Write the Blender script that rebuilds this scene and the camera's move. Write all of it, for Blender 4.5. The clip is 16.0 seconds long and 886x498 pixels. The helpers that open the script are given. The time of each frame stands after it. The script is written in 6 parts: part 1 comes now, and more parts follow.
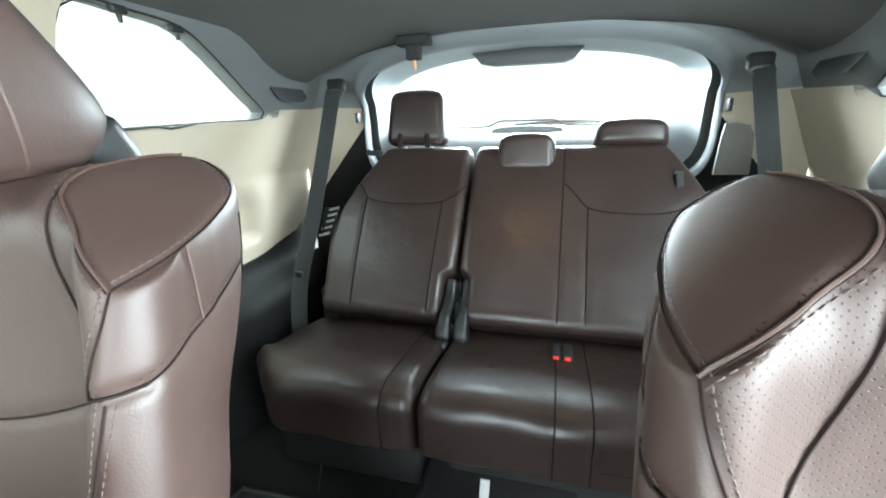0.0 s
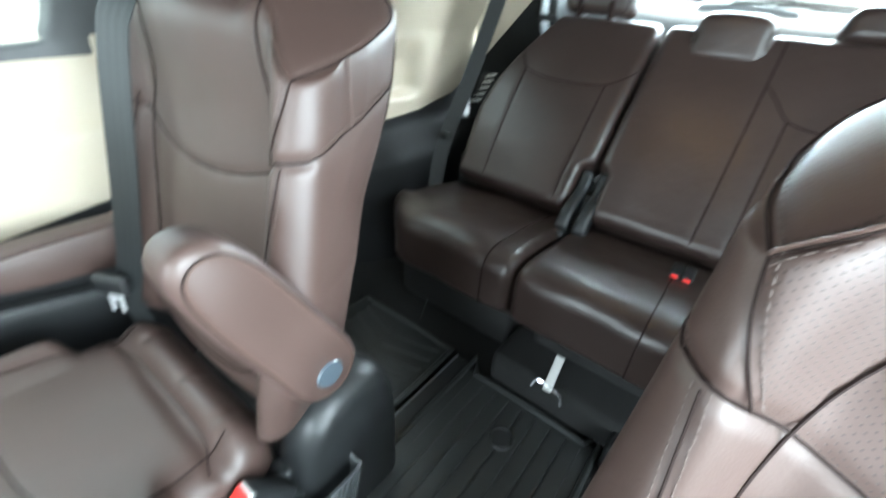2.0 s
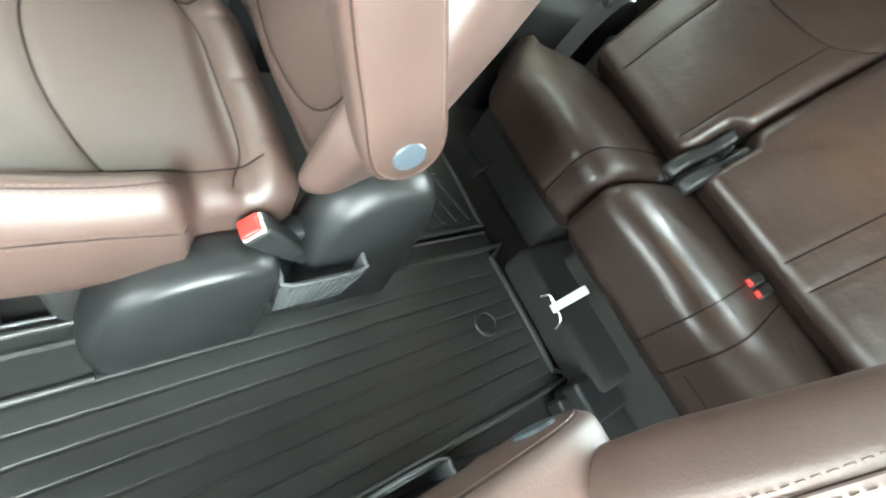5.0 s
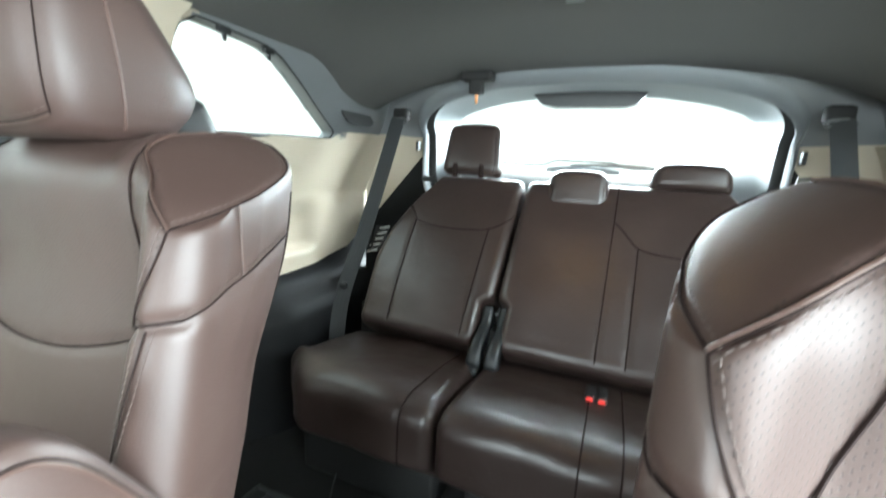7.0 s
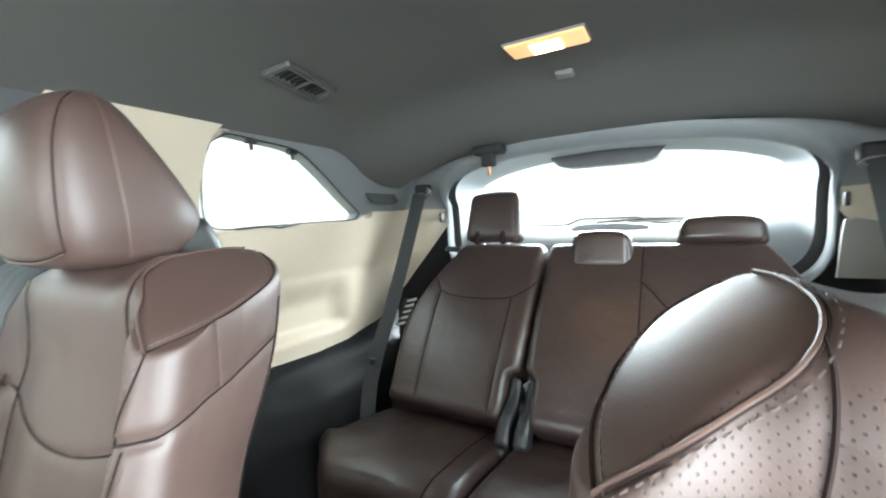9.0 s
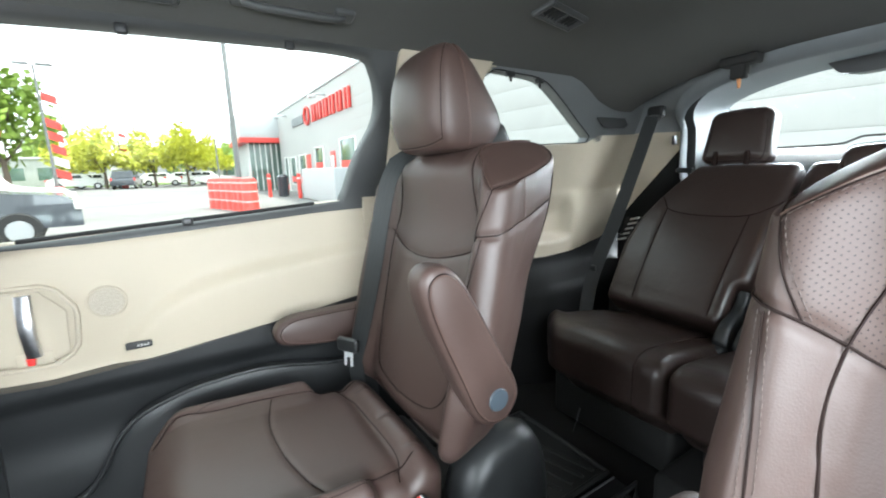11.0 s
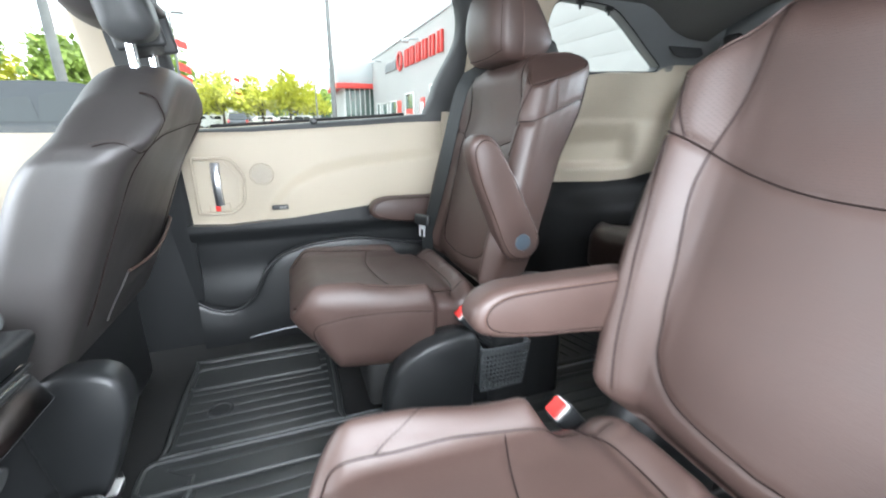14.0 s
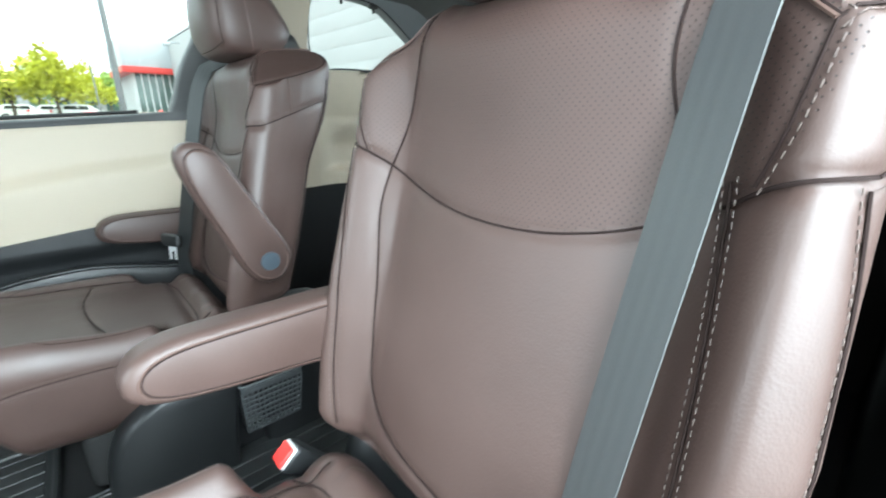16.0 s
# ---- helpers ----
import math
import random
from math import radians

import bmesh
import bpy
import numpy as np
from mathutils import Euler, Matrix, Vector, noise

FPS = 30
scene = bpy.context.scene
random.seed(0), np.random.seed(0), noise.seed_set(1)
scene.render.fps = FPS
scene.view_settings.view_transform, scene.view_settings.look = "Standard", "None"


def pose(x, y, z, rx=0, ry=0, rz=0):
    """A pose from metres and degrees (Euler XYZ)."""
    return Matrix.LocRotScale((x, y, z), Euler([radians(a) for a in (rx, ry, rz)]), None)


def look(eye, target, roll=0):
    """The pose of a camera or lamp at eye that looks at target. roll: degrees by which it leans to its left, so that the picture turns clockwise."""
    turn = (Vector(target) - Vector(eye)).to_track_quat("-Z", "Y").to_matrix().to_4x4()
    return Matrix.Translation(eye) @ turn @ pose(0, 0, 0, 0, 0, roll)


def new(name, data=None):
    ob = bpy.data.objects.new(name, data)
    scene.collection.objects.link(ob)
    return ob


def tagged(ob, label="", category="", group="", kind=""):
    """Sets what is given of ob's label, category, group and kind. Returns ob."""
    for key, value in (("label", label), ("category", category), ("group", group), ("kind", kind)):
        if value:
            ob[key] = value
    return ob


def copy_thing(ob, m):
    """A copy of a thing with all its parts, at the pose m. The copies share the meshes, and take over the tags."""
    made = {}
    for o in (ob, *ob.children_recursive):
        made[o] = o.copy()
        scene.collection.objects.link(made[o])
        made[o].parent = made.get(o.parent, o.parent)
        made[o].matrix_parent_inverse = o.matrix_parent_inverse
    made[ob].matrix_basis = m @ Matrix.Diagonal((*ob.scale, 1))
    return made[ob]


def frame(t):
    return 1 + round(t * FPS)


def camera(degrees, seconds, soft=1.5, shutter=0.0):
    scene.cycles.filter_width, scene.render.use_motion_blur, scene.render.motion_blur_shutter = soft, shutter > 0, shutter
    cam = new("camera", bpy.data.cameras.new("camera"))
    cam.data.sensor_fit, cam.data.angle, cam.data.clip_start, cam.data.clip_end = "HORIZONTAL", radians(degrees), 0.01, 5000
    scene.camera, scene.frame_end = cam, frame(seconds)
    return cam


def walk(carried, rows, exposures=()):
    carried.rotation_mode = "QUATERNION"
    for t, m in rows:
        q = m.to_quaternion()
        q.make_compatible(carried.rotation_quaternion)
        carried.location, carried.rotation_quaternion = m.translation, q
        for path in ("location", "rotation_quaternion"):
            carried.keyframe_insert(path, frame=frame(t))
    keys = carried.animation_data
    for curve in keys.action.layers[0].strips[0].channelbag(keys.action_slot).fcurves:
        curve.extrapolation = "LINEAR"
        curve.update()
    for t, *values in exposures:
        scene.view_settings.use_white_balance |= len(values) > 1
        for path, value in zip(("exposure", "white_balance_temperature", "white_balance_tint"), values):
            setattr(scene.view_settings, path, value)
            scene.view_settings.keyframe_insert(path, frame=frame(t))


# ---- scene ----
cam = camera(94.5, 16.0, soft=1.9, shutter=0.35)
PATH = [
    (0, (0.112, 0.581, 0.878), (-0.401, 2.419, 0.279), -1.8),
    (0.5, (0.098, 0.572, 0.881), (-0.415, 2.413, 0.295), -2.1),
    (1, (0.102, 0.569, 0.878), (-0.454, 2.399, 0.295), -1.1),
    (1.5, (0.122, 0.56, 0.876), (-0.604, 2.324, 0.276), -0.6),
    (2, (0.16, 0.552, 0.852), (-0.832, 1.906, -0.235), 4.0),
    (2.5, (0.126, 0.492, 0.778), (-0.665, 1.402, -0.818), 20.2),
    (3, (0.112, 0.465, 0.74), (-0.529, 1.229, -0.993), 39.3),
    (5.5, (0.094, 0.541, 0.717), (-0.591, 1.929, -0.55), 34.3),
    (6, (0.094, 0.563, 0.752), (-0.495, 2.203, -0.23), 14.5),
    (6.5, (0.101, 0.556, 0.782), (-0.514, 2.302, 0.023), 6.3),
    (7, (0.139, 0.566, 0.832), (-0.62, 2.372, 0.429), 2.9),
    (7.5, (0.16, 0.601, 0.892), (-0.572, 2.463, 0.907), 3.8),
    (8, (0.155, 0.623, 0.925), (-0.452, 2.524, 1.056), 3.8),
    (8.5, (0.175, 0.619, 0.901), (-0.545, 2.485, 0.924), 1.0),
    (9, (0.219, 0.602, 0.874), (-0.779, 2.331, 0.748), -2.2),
    (9.5, (0.249, 0.566, 0.839), (-1.02, 2.096, 0.62), -3.4),
    (10, (0.267, 0.498, 0.802), (-1.18, 1.851, 0.526), -2.8),
    (12.5, (0.425, 0.271, 0.788), (-1.412, 0.958, 0.397), -2.0),
    (13, (0.439, 0.293, 0.768), (-1.418, 0.929, 0.382), -1.5),
    (13.5, (0.457, 0.294, 0.761), (-1.39, 0.928, 0.326), -0.7),
    (14, (0.626, 0.278, 0.684), (-1.177, 0.933, 0.118), -0.2),
    (14.5, (0.779, 0.212, 0.715), (-0.926, 1.03, 0.064), 0.5),
    (15, (0.801, 0.28, 0.734), (-0.836, 1.22, 0.073), 0.7),
    (15.5, (0.71, 0.412, 0.703), (-0.848, 1.487, 0.058), 0.2),
    (16, (0.663, 0.487, 0.706), (-0.758, 1.762, 0.109), 0.0),
]
EXPOSURES = [(0, 2.44, 6200, 2), (1.5, 2.42, 6200, 2), (2.0, 2.31, 6050, 2), (2.5, 2.59, 5800, 1), (3.0, 2.94, 6350, 2), (5.5, 3.24, 6750, 0), (6.0, 2.94, 6500, 2), (6.5, 2.44, 6350, 2), (7.0, 2.34, 6300, 3),
             (7.5, 2.10, 6450, 7), (8.0, 2.22, 6500, 7), (9.0, 2.42, 6400, 6), (9.5, 2.16, 6400, 8), (10.0, 1.70, 6400, 9), (12.5, 1.47, 6400, 9), (14.0, 1.44, 6350, 13), (14.5, 1.48, 6250, 13), (15.5, 1.46, 6150, 5), (16, 1.44, 6100, 3)]
walk(cam, [(t, look(eye, target, roll)) for t, eye, target, roll in PATH], EXPOSURES)


# ---- world, sun, exposure ----
world = bpy.data.worlds.new("sky")
scene.world = world
world.use_nodes = True
wn = world.node_tree
wn.nodes.clear()
sky = wn.nodes.new("ShaderNodeTexSky")
sky.sky_type = "NISHITA"
sky.sun_disc = False
sky.sun_elevation = radians(66)
sky.sun_rotation = radians(20)
sky.air_density, sky.dust_density, sky.ozone_density = 1.0, 4.0, 1.0
haze = wn.nodes.new("ShaderNodeMixRGB")
haze.inputs[0].default_value = 0.75
haze.inputs[2].default_value = (23.0, 25.0, 25.4, 1)
bg = wn.nodes.new("ShaderNodeBackground")
bg.inputs[1].default_value = 0.085
wo = wn.nodes.new("ShaderNodeOutputWorld")
wn.links.new(sky.outputs[0], haze.inputs[1])
wn.links.new(haze.outputs[0], bg.inputs[0])
wn.links.new(bg.outputs[0], wo.inputs[0])
sun = new("sun", bpy.data.lights.new("sun", "SUN"))
sun.data.energy, sun.data.angle, sun.data.color = 3.5, radians(1.0), (1.0, 0.95, 0.87)
sun.matrix_world = look((3.2, 8, 20), (0, 0, 0))


def sky_panel(name, at, to, w, h, power):
    """Daylight that comes in through an opening."""
    a = new(name, bpy.data.lights.new(name, "AREA"))
    a.data.shape, a.data.size, a.data.size_y, a.data.energy, a.data.color = "RECTANGLE", w, h, power, (0.90, 0.99, 1.05)
    a.matrix_world = look(at, to)
    return a


sky_panel("doorway_daylight", (1.58, 0.32, 1.15), (0.10, 0.48, 0.40), 1.9, 1.5, 68)
sky_panel("rear_window_daylight", (0.0, 3.0, 1.40), (0.0, 1.2, 0.66), 1.7, 0.7, 95)
sky_panel("quarter_window_daylight", (1.60, 1.46, 1.28), (-0.80, 1.50, 0.66), 0.8, 0.45, 8)
sky_panel("windscreen_daylight", (0.0, -1.35, 0.95), (0.0, 0.8, 0.70), 1.3, 0.45, 12)


# ---- materials ----
def material(name, color, rough=0.5, metal=0.0, grain=(0, 0), bump=0.1, blotch=0.0, blotch_scale=6.0, spec=0.5, coat=0.0):
    """A plain surface with fine grain (scale, strength of colour change), bump and large soft blotches."""
    m = bpy.data.materials.new(name)
    m.use_nodes = True
    nt = m.node_tree
    p = nt.nodes["Principled BSDF"]
    p.inputs["Roughness"].default_value = rough
    p.inputs["Metallic"].default_value = metal
    p.inputs["Specular IOR Level"].default_value = spec
    p.inputs["Coat Weight"].default_value = coat
    tc = nt.nodes.new("ShaderNodeTexCoord")
    col = nt.nodes.new("ShaderNodeRGB")
    col.outputs[0].default_value = (*color, 1)
    out = col.outputs[0]
    if blotch:
        n = nt.nodes.new("ShaderNodeTexNoise")
        n.inputs["Scale"].default_value = blotch_scale
        n.inputs["Detail"].default_value = 4
        nt.links.new(tc.outputs["Object"], n.inputs["Vector"])
        r = nt.nodes.new("ShaderNodeMapRange")
        r.inputs["From Min"].default_value, r.inputs["From Max"].default_value = 0.3, 0.7
        r.inputs["To Min"].default_value, r.inputs["To Max"].default_value = 1 - blotch, 1 + blotch
        nt.links.new(n.outputs[0], r.inputs[0])
        mul = nt.nodes.new("ShaderNodeVectorMath")
        mul.operation = "SCALE"
        nt.links.new(out, mul.inputs[0])
        nt.links.new(r.outputs[0], mul.inputs["Scale"])
        out = mul.outputs[0]
        rr = nt.nodes.new("ShaderNodeMapRange")
        rr.inputs["To Min"].default_value, rr.inputs["To Max"].default_value = max(rough - 0.06, 0.02), min(rough + 0.06, 1)
        nt.links.new(n.outputs[0], rr.inputs[0])
        nt.links.new(rr.outputs[0], p.inputs["Roughness"])
    if grain[0]:
        v = nt.nodes.new("ShaderNodeTexNoise")
        v.inputs["Scale"].default_value = grain[0]
        v.inputs["Detail"].default_value = 3
        nt.links.new(tc.outputs["Object"], v.inputs["Vector"])
        b = nt.nodes.new("ShaderNodeBump")
        b.inputs["Strength"].default_value = bump
        b.inputs["Distance"].default_value = 0.002
        nt.links.new(v.outputs[0], b.inputs["Height"])
        nt.links.new(b.outputs[0], p.inputs["Normal"])
        if grain[1]:
            r = nt.nodes.new("ShaderNodeMapRange")
            r.inputs["From Min"].default_value, r.inputs["From Max"].default_value = 0.3, 0.7
            r.inputs["To Min"].default_value, r.inputs["To Max"].default_value = 1 - grain[1], 1 + grain[1]
            nt.links.new(v.outputs[0], r.inputs[0])
            mul = nt.nodes.new("ShaderNodeVectorMath")
            mul.operation = "SCALE"
            nt.links.new(out, mul.inputs[0])
            nt.links.new(r.outputs[0], mul.inputs["Scale"])
            out = mul.outputs[0]
    nt.links.new(out, p.inputs["Base Color"])
    return m


def leather_material(name, color, rough=0.52, holes=False, crease=0.05, sheen=0.55):
    """Grained leather: pebbled cells, soft creases, and on request rows of small punched holes across x and z."""
    m = bpy.data.materials.new(name)
    m.use_nodes = True
    nt = m.node_tree
    p = nt.nodes["Principled BSDF"]
    p.inputs["Specular IOR Level"].default_value = sheen
    tc = nt.nodes.new("ShaderNodeTexCoord")
    cells = nt.nodes.new("ShaderNodeTexVoronoi")
    cells.inputs["Scale"].default_value = 480
    soft = nt.nodes.new("ShaderNodeTexNoise")
    soft.inputs["Scale"].default_value = 9
    soft.inputs["Detail"].default_value = 5
    for n in (cells, soft):
        nt.links.new(tc.outputs["Object"], n.inputs["Vector"])
    tone = nt.nodes.new("ShaderNodeMapRange")
    tone.inputs["From Min"].default_value, tone.inputs["From Max"].default_value = 0.3, 0.7
    tone.inputs["To Min"].default_value, tone.inputs["To Max"].default_value = 0.90, 1.10
    nt.links.new(soft.outputs[0], tone.inputs[0])
    col = nt.nodes.new("ShaderNodeVectorMath")
    col.operation = "SCALE"
    col.inputs[0].default_value = color
    nt.links.new(tone.outputs[0], col.inputs["Scale"])
    gloss = nt.nodes.new("ShaderNodeMapRange")
    gloss.inputs["From Min"].default_value, gloss.inputs["From Max"].default_value = 0.3, 0.7
    gloss.inputs["To Min"].default_value, gloss.inputs["To Max"].default_value = rough - 0.05, rough + 0.07
    nt.links.new(soft.outputs[0], gloss.inputs[0])
    nt.links.new(gloss.outputs[0], p.inputs["Roughness"])
    fine = nt.nodes.new("ShaderNodeBump")
    fine.inputs["Strength"].default_value = 0.14
    fine.inputs["Distance"].default_value = 0.0007
    nt.links.new(cells.outputs["Distance"], fine.inputs["Height"])
    big = nt.nodes.new("ShaderNodeBump")
    big.inputs["Strength"].default_value = crease
    big.inputs["Distance"].default_value = 0.03
    nt.links.new(soft.outputs[0], big.inputs["Height"])
    folds = nt.nodes.new("ShaderNodeTexNoise")
    folds.inputs["Scale"].default_value = 34
    folds.inputs["Detail"].default_value = 6
    folds.inputs["Distortion"].default_value = 1.4
    nt.links.new(tc.outputs["Object"], folds.inputs["Vector"])
    wrinkle = nt.nodes.new("ShaderNodeBump")
    wrinkle.inputs["Strength"].default_value = crease * 0.5
    wrinkle.inputs["Distance"].default_value = 0.006
    nt.links.new(folds.outputs[0], wrinkle.inputs["Height"])
    nt.links.new(fine.outputs[0], wrinkle.inputs["Normal"])
    nt.links.new(wrinkle.outputs[0], big.inputs["Normal"])
    nt.links.new(big.outputs[0], p.inputs["Normal"])
    out = col.outputs[0]
    if holes:
        sep = nt.nodes.new("ShaderNodeSeparateXYZ")
        com = nt.nodes.new("ShaderNodeCombineXYZ")
        nt.links.new(tc.outputs["Object"], sep.inputs[0])
        nt.links.new(sep.outputs[0], com.inputs[0])
        nt.links.new(sep.outputs[2], com.inputs[1])
        turn = nt.nodes.new("ShaderNodeMapping")
        turn.inputs["Rotation"].default_value = (0, 0, radians(45))
        nt.links.new(com.outputs[0], turn.inputs[0])
        dots = nt.nodes.new("ShaderNodeTexVoronoi")
        dots.voronoi_dimensions = "2D"
        dots.inputs["Scale"].default_value = 225
        dots.inputs["Randomness"].default_value = 0.0
        nt.links.new(turn.outputs[0], dots.inputs["Vector"])
        hole = nt.nodes.new("ShaderNodeMapRange")
        hole.inputs["From Min"].default_value, hole.inputs["From Max"].default_value = 0.10, 0.17
        hole.inputs["To Min"].default_value, hole.inputs["To Max"].default_value = 0.33, 1.0
        nt.links.new(dots.outputs["Distance"], hole.inputs[0])
        dark = nt.nodes.new("ShaderNodeVectorMath")
        dark.operation = "SCALE"
        nt.links.new(out, dark.inputs[0])
        nt.links.new(hole.outputs[0], dark.inputs["Scale"])
        out = dark.outputs[0]
        pit = nt.nodes.new("ShaderNodeBump")
        pit.inputs["Strength"].default_value = 0.5
        pit.inputs["Distance"].default_value = 0.001
        nt.links.new(hole.outputs[0], pit.inputs["Height"])
        nt.links.new(big.outputs[0], pit.inputs["Normal"])
        nt.links.new(pit.outputs[0], p.inputs["Normal"])
    nt.links.new(out, p.inputs["Base Color"])
    return m


def glass_material(name, tint):
    m = bpy.data.materials.new(name)
    m.use_nodes = True
    nt = m.node_tree
    nt.nodes.remove(nt.nodes["Principled BSDF"])
    thin = nt.nodes.new("ShaderNodeBsdfTransparent")
    thin.inputs[0].default_value = (*tint, 1)
    shine = nt.nodes.new("ShaderNodeBsdfGlossy")
    shine.inputs["Roughness"].default_value = 0.02
    lw = nt.nodes.new("ShaderNodeLayerWeight")
    po = nt.nodes.new("ShaderNodeMath")
    po.operation = "POWER"
    po.inputs[1].default_value = 5.0
    nt.links.new(lw.outputs["Facing"], po.inputs[0])
    fr = nt.nodes.new("ShaderNodeMath")
    fr.operation = "MULTIPLY_ADD"
    fr.inputs[1].default_value, fr.inputs[2].default_value = 0.55, 0.04
    nt.links.new(po.outputs[0], fr.inputs[0])
    mix = nt.nodes.new("ShaderNodeMixShader")
    nt.links.new(fr.outputs[0], mix.inputs[0])
    nt.links.new(thin.outputs[0], mix.inputs[1])
    nt.links.new(shine.outputs[0], mix.inputs[2])
    nt.links.new(mix.outputs[0], nt.nodes["Material Output"].inputs[0])
    return m


def glow_material(name, color, strength):
    m = bpy.data.materials.new(name)
    m.use_nodes = True
    p = m.node_tree.nodes["Principled BSDF"]
    p.inputs["Base Color"].default_value = (*color, 1)
    p.inputs["Emission Color"].default_value = (*color, 1)
    p.inputs["Emission Strength"].default_value = strength
    return m


LEATHER = leather_material("brown leather", (0.062, 0.0375, 0.0315), 0.47, sheen=0.55)
LEATHER_HOLES = leather_material("perforated brown leather", (0.062, 0.0375, 0.0315), 0.52, True, sheen=0.50)
# the chairs' leather again, with the third row's shade put into its colour
LEATHER_SHADED = leather_material("shaded brown leather", (0.032, 0.0205, 0.0175), 0.37, crease=0.20, sheen=0.58)
LEATHER_FRONT = leather_material("front seat leather", (0.042, 0.037, 0.036), 0.48, sheen=0.8)
# near-black colour stands in for the shade inside seams and slits
SEAM_SHADE = material("dark seam and slit shade", (0.018, 0.0105, 0.0092), 0.85, spec=0.2)
PIPING = leather_material("leather piping", (0.075, 0.043, 0.034), 0.46)
THREAD = material("tan thread", (0.088, 0.064, 0.056), 0.65)
BEIGE = material("beige trim", (0.47, 0.408, 0.315), 0.55, grain=(900, 0.03), bump=0.12, blotch=0.03, blotch_scale=3)
BEIGE_SOFT = material("stitched beige trim", (0.45, 0.39, 0.30), 0.5, grain=(500, 0.03), bump=0.15, blotch=0.04, blotch_scale=4)
HEADLINER = material("grey headliner cloth", (0.090, 0.090, 0.086), 0.95, grain=(1400, 0.10), bump=0.25, blotch=0.05, blotch_scale=2)
GREY_TRIM = material("grey moulded trim", (0.17, 0.18, 0.185), 0.6, grain=(900, 0.05), bump=0.1, blotch=0.04)
LIGHT_GREY = material("pale grey tailgate trim", (0.17, 0.185, 0.195), 0.55, grain=(900, 0.04), bump=0.1, blotch=0.04)
BLACK = material("black moulded plastic", (0.017, 0.018, 0.019), 0.38, grain=(700, 0.1), bump=0.12, blotch=0.12)
BLACK_SOFT = material("black soft seal", (0.012, 0.012, 0.012), 0.75, grain=(300, 0.1), blotch=0.1)
DARK_GREY = material("charcoal plastic", (0.055, 0.057, 0.058), 0.45, grain=(700, 0.08), bump=0.12, blotch=0.1)
MAT_RUBBER = material("ribbed rubber mat", (0.032, 0.034, 0.034), 0.36, grain=(500, 0.1), bump=0.15, blotch=0.18, blotch_scale=5)
BLACK_TRIM = material("black grained trim", (0.0075, 0.0078, 0.0082), 0.66, grain=(700, 0.1), bump=0.15, blotch=0.12, spec=0.25)
CARPET = material("charcoal carpet", (0.011, 0.011, 0.011), 0.95, grain=(600, 0.4), bump=0.8, blotch=0.2)
CHROME = material("brushed chrome", (0.75, 0.76, 0.78), 0.15, 1.0, grain=(60, 0.05), bump=0.03)
RAIL_METAL = material("dull rail metal", (0.30, 0.31, 0.33), 0.45, 0.8, grain=(80, 0.1), bump=0.05)
STEEL = material("steel", (0.55, 0.56, 0.58), 0.3, 1.0, grain=(80, 0.1), bump=0.05)
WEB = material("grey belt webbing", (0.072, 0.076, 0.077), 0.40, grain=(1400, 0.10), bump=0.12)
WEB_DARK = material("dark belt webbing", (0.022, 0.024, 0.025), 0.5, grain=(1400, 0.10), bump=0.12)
PLATE = material("bright belt plate", (0.72, 0.73, 0.74), 0.32, 0.45)
RED = material("red plastic", (0.75, 0.035, 0.03), 0.35, blotch=0.05)
POCKET_GREY = material("charcoal pocket plastic", (0.075, 0.080, 0.084), 0.5, grain=(700, 0.08), bump=0.12)
CAP = material("blue grey cap", (0.055, 0.07, 0.085), 0.3, blotch=0.05)
GLASS = glass_material("window glass", (0.93, 0.96, 0.95))
LAMP_GLOW = glow_material("warm lamp bulb", (1.0, 0.60, 0.22), 10.0)
LAMP_LENS = glow_material("amber lamp lens", (0.9, 0.42, 0.19), 0.20)
LABEL_GREY = material("pale label", (0.5, 0.5, 0.48), 0.6)
TAUPE = material("taupe panel", (0.11, 0.102, 0.09), 0.6, grain=(900, 0.05), bump=0.1, blotch=0.05)
ORANGE = material("orange plug", (0.7, 0.3, 0.12), 0.5)


# ---- geometry helpers: a shape is (vertices, faces) ----
def join(*shapes):
    V, F = [], []
    for v, f in shapes:
        n = len(V)
        V += [tuple(p) for p in v]
        F += [tuple(i + n for i in q) for q in f]
    return V, F


def moved(shape, m):
    return [tuple(m @ Vector(p)) for p in shape[0]], shape[1]


def mirrored(shape, sx):
    if sx > 0:
        return shape
    return [(-x, y, z) for x, y, z in shape[0]], [tuple(reversed(f)) for f in shape[1]]


def warped(shape, fn):
    return [fn(*p) for p in shape[0]], shape[1]


def mesh_data(name, shape, mats, angle=40, pick=None):
    me = bpy.data.meshes.new(name)
    me.from_pydata([tuple(map(float, p)) for p in shape[0]], [], [tuple(f) for f in shape[1]])
    bm = bmesh.new()
    bm.from_mesh(me)
    bmesh.ops.recalc_face_normals(bm, faces=bm.faces)
    for f in bm.faces:
        f.smooth = True
    bm.to_mesh(me)
    bm.free()
    me.set_sharp_from_angle(angle=radians(angle))
    for m in mats if isinstance(mats, (list, tuple)) else [mats]:
        me.materials.append(m)
    if pick:
        for f in me.polygons:
            f.material_index = pick(f.center, f.normal)
    return me


def part(name, shape, mat, parent, label="", angle=40, pick=None):
    """Links a shape as one mesh under a thing or a part."""
    ob = new(name, mesh_data(name, shape, mat, angle, pick))
    ob.parent = parent
    return tagged(ob, label)


def thing(name, at, label, category, group=""):
    ob = new(name)
    ob.empty_display_size = 0.05
    ob.location = at
    return tagged(ob, label, category, group)


def single(name, shape, mat, label, category, group="", kind="", angle=40, pick=None):
    return tagged(new(name, mesh_data(name, shape, mat, angle, pick)), label, category, group, kind)


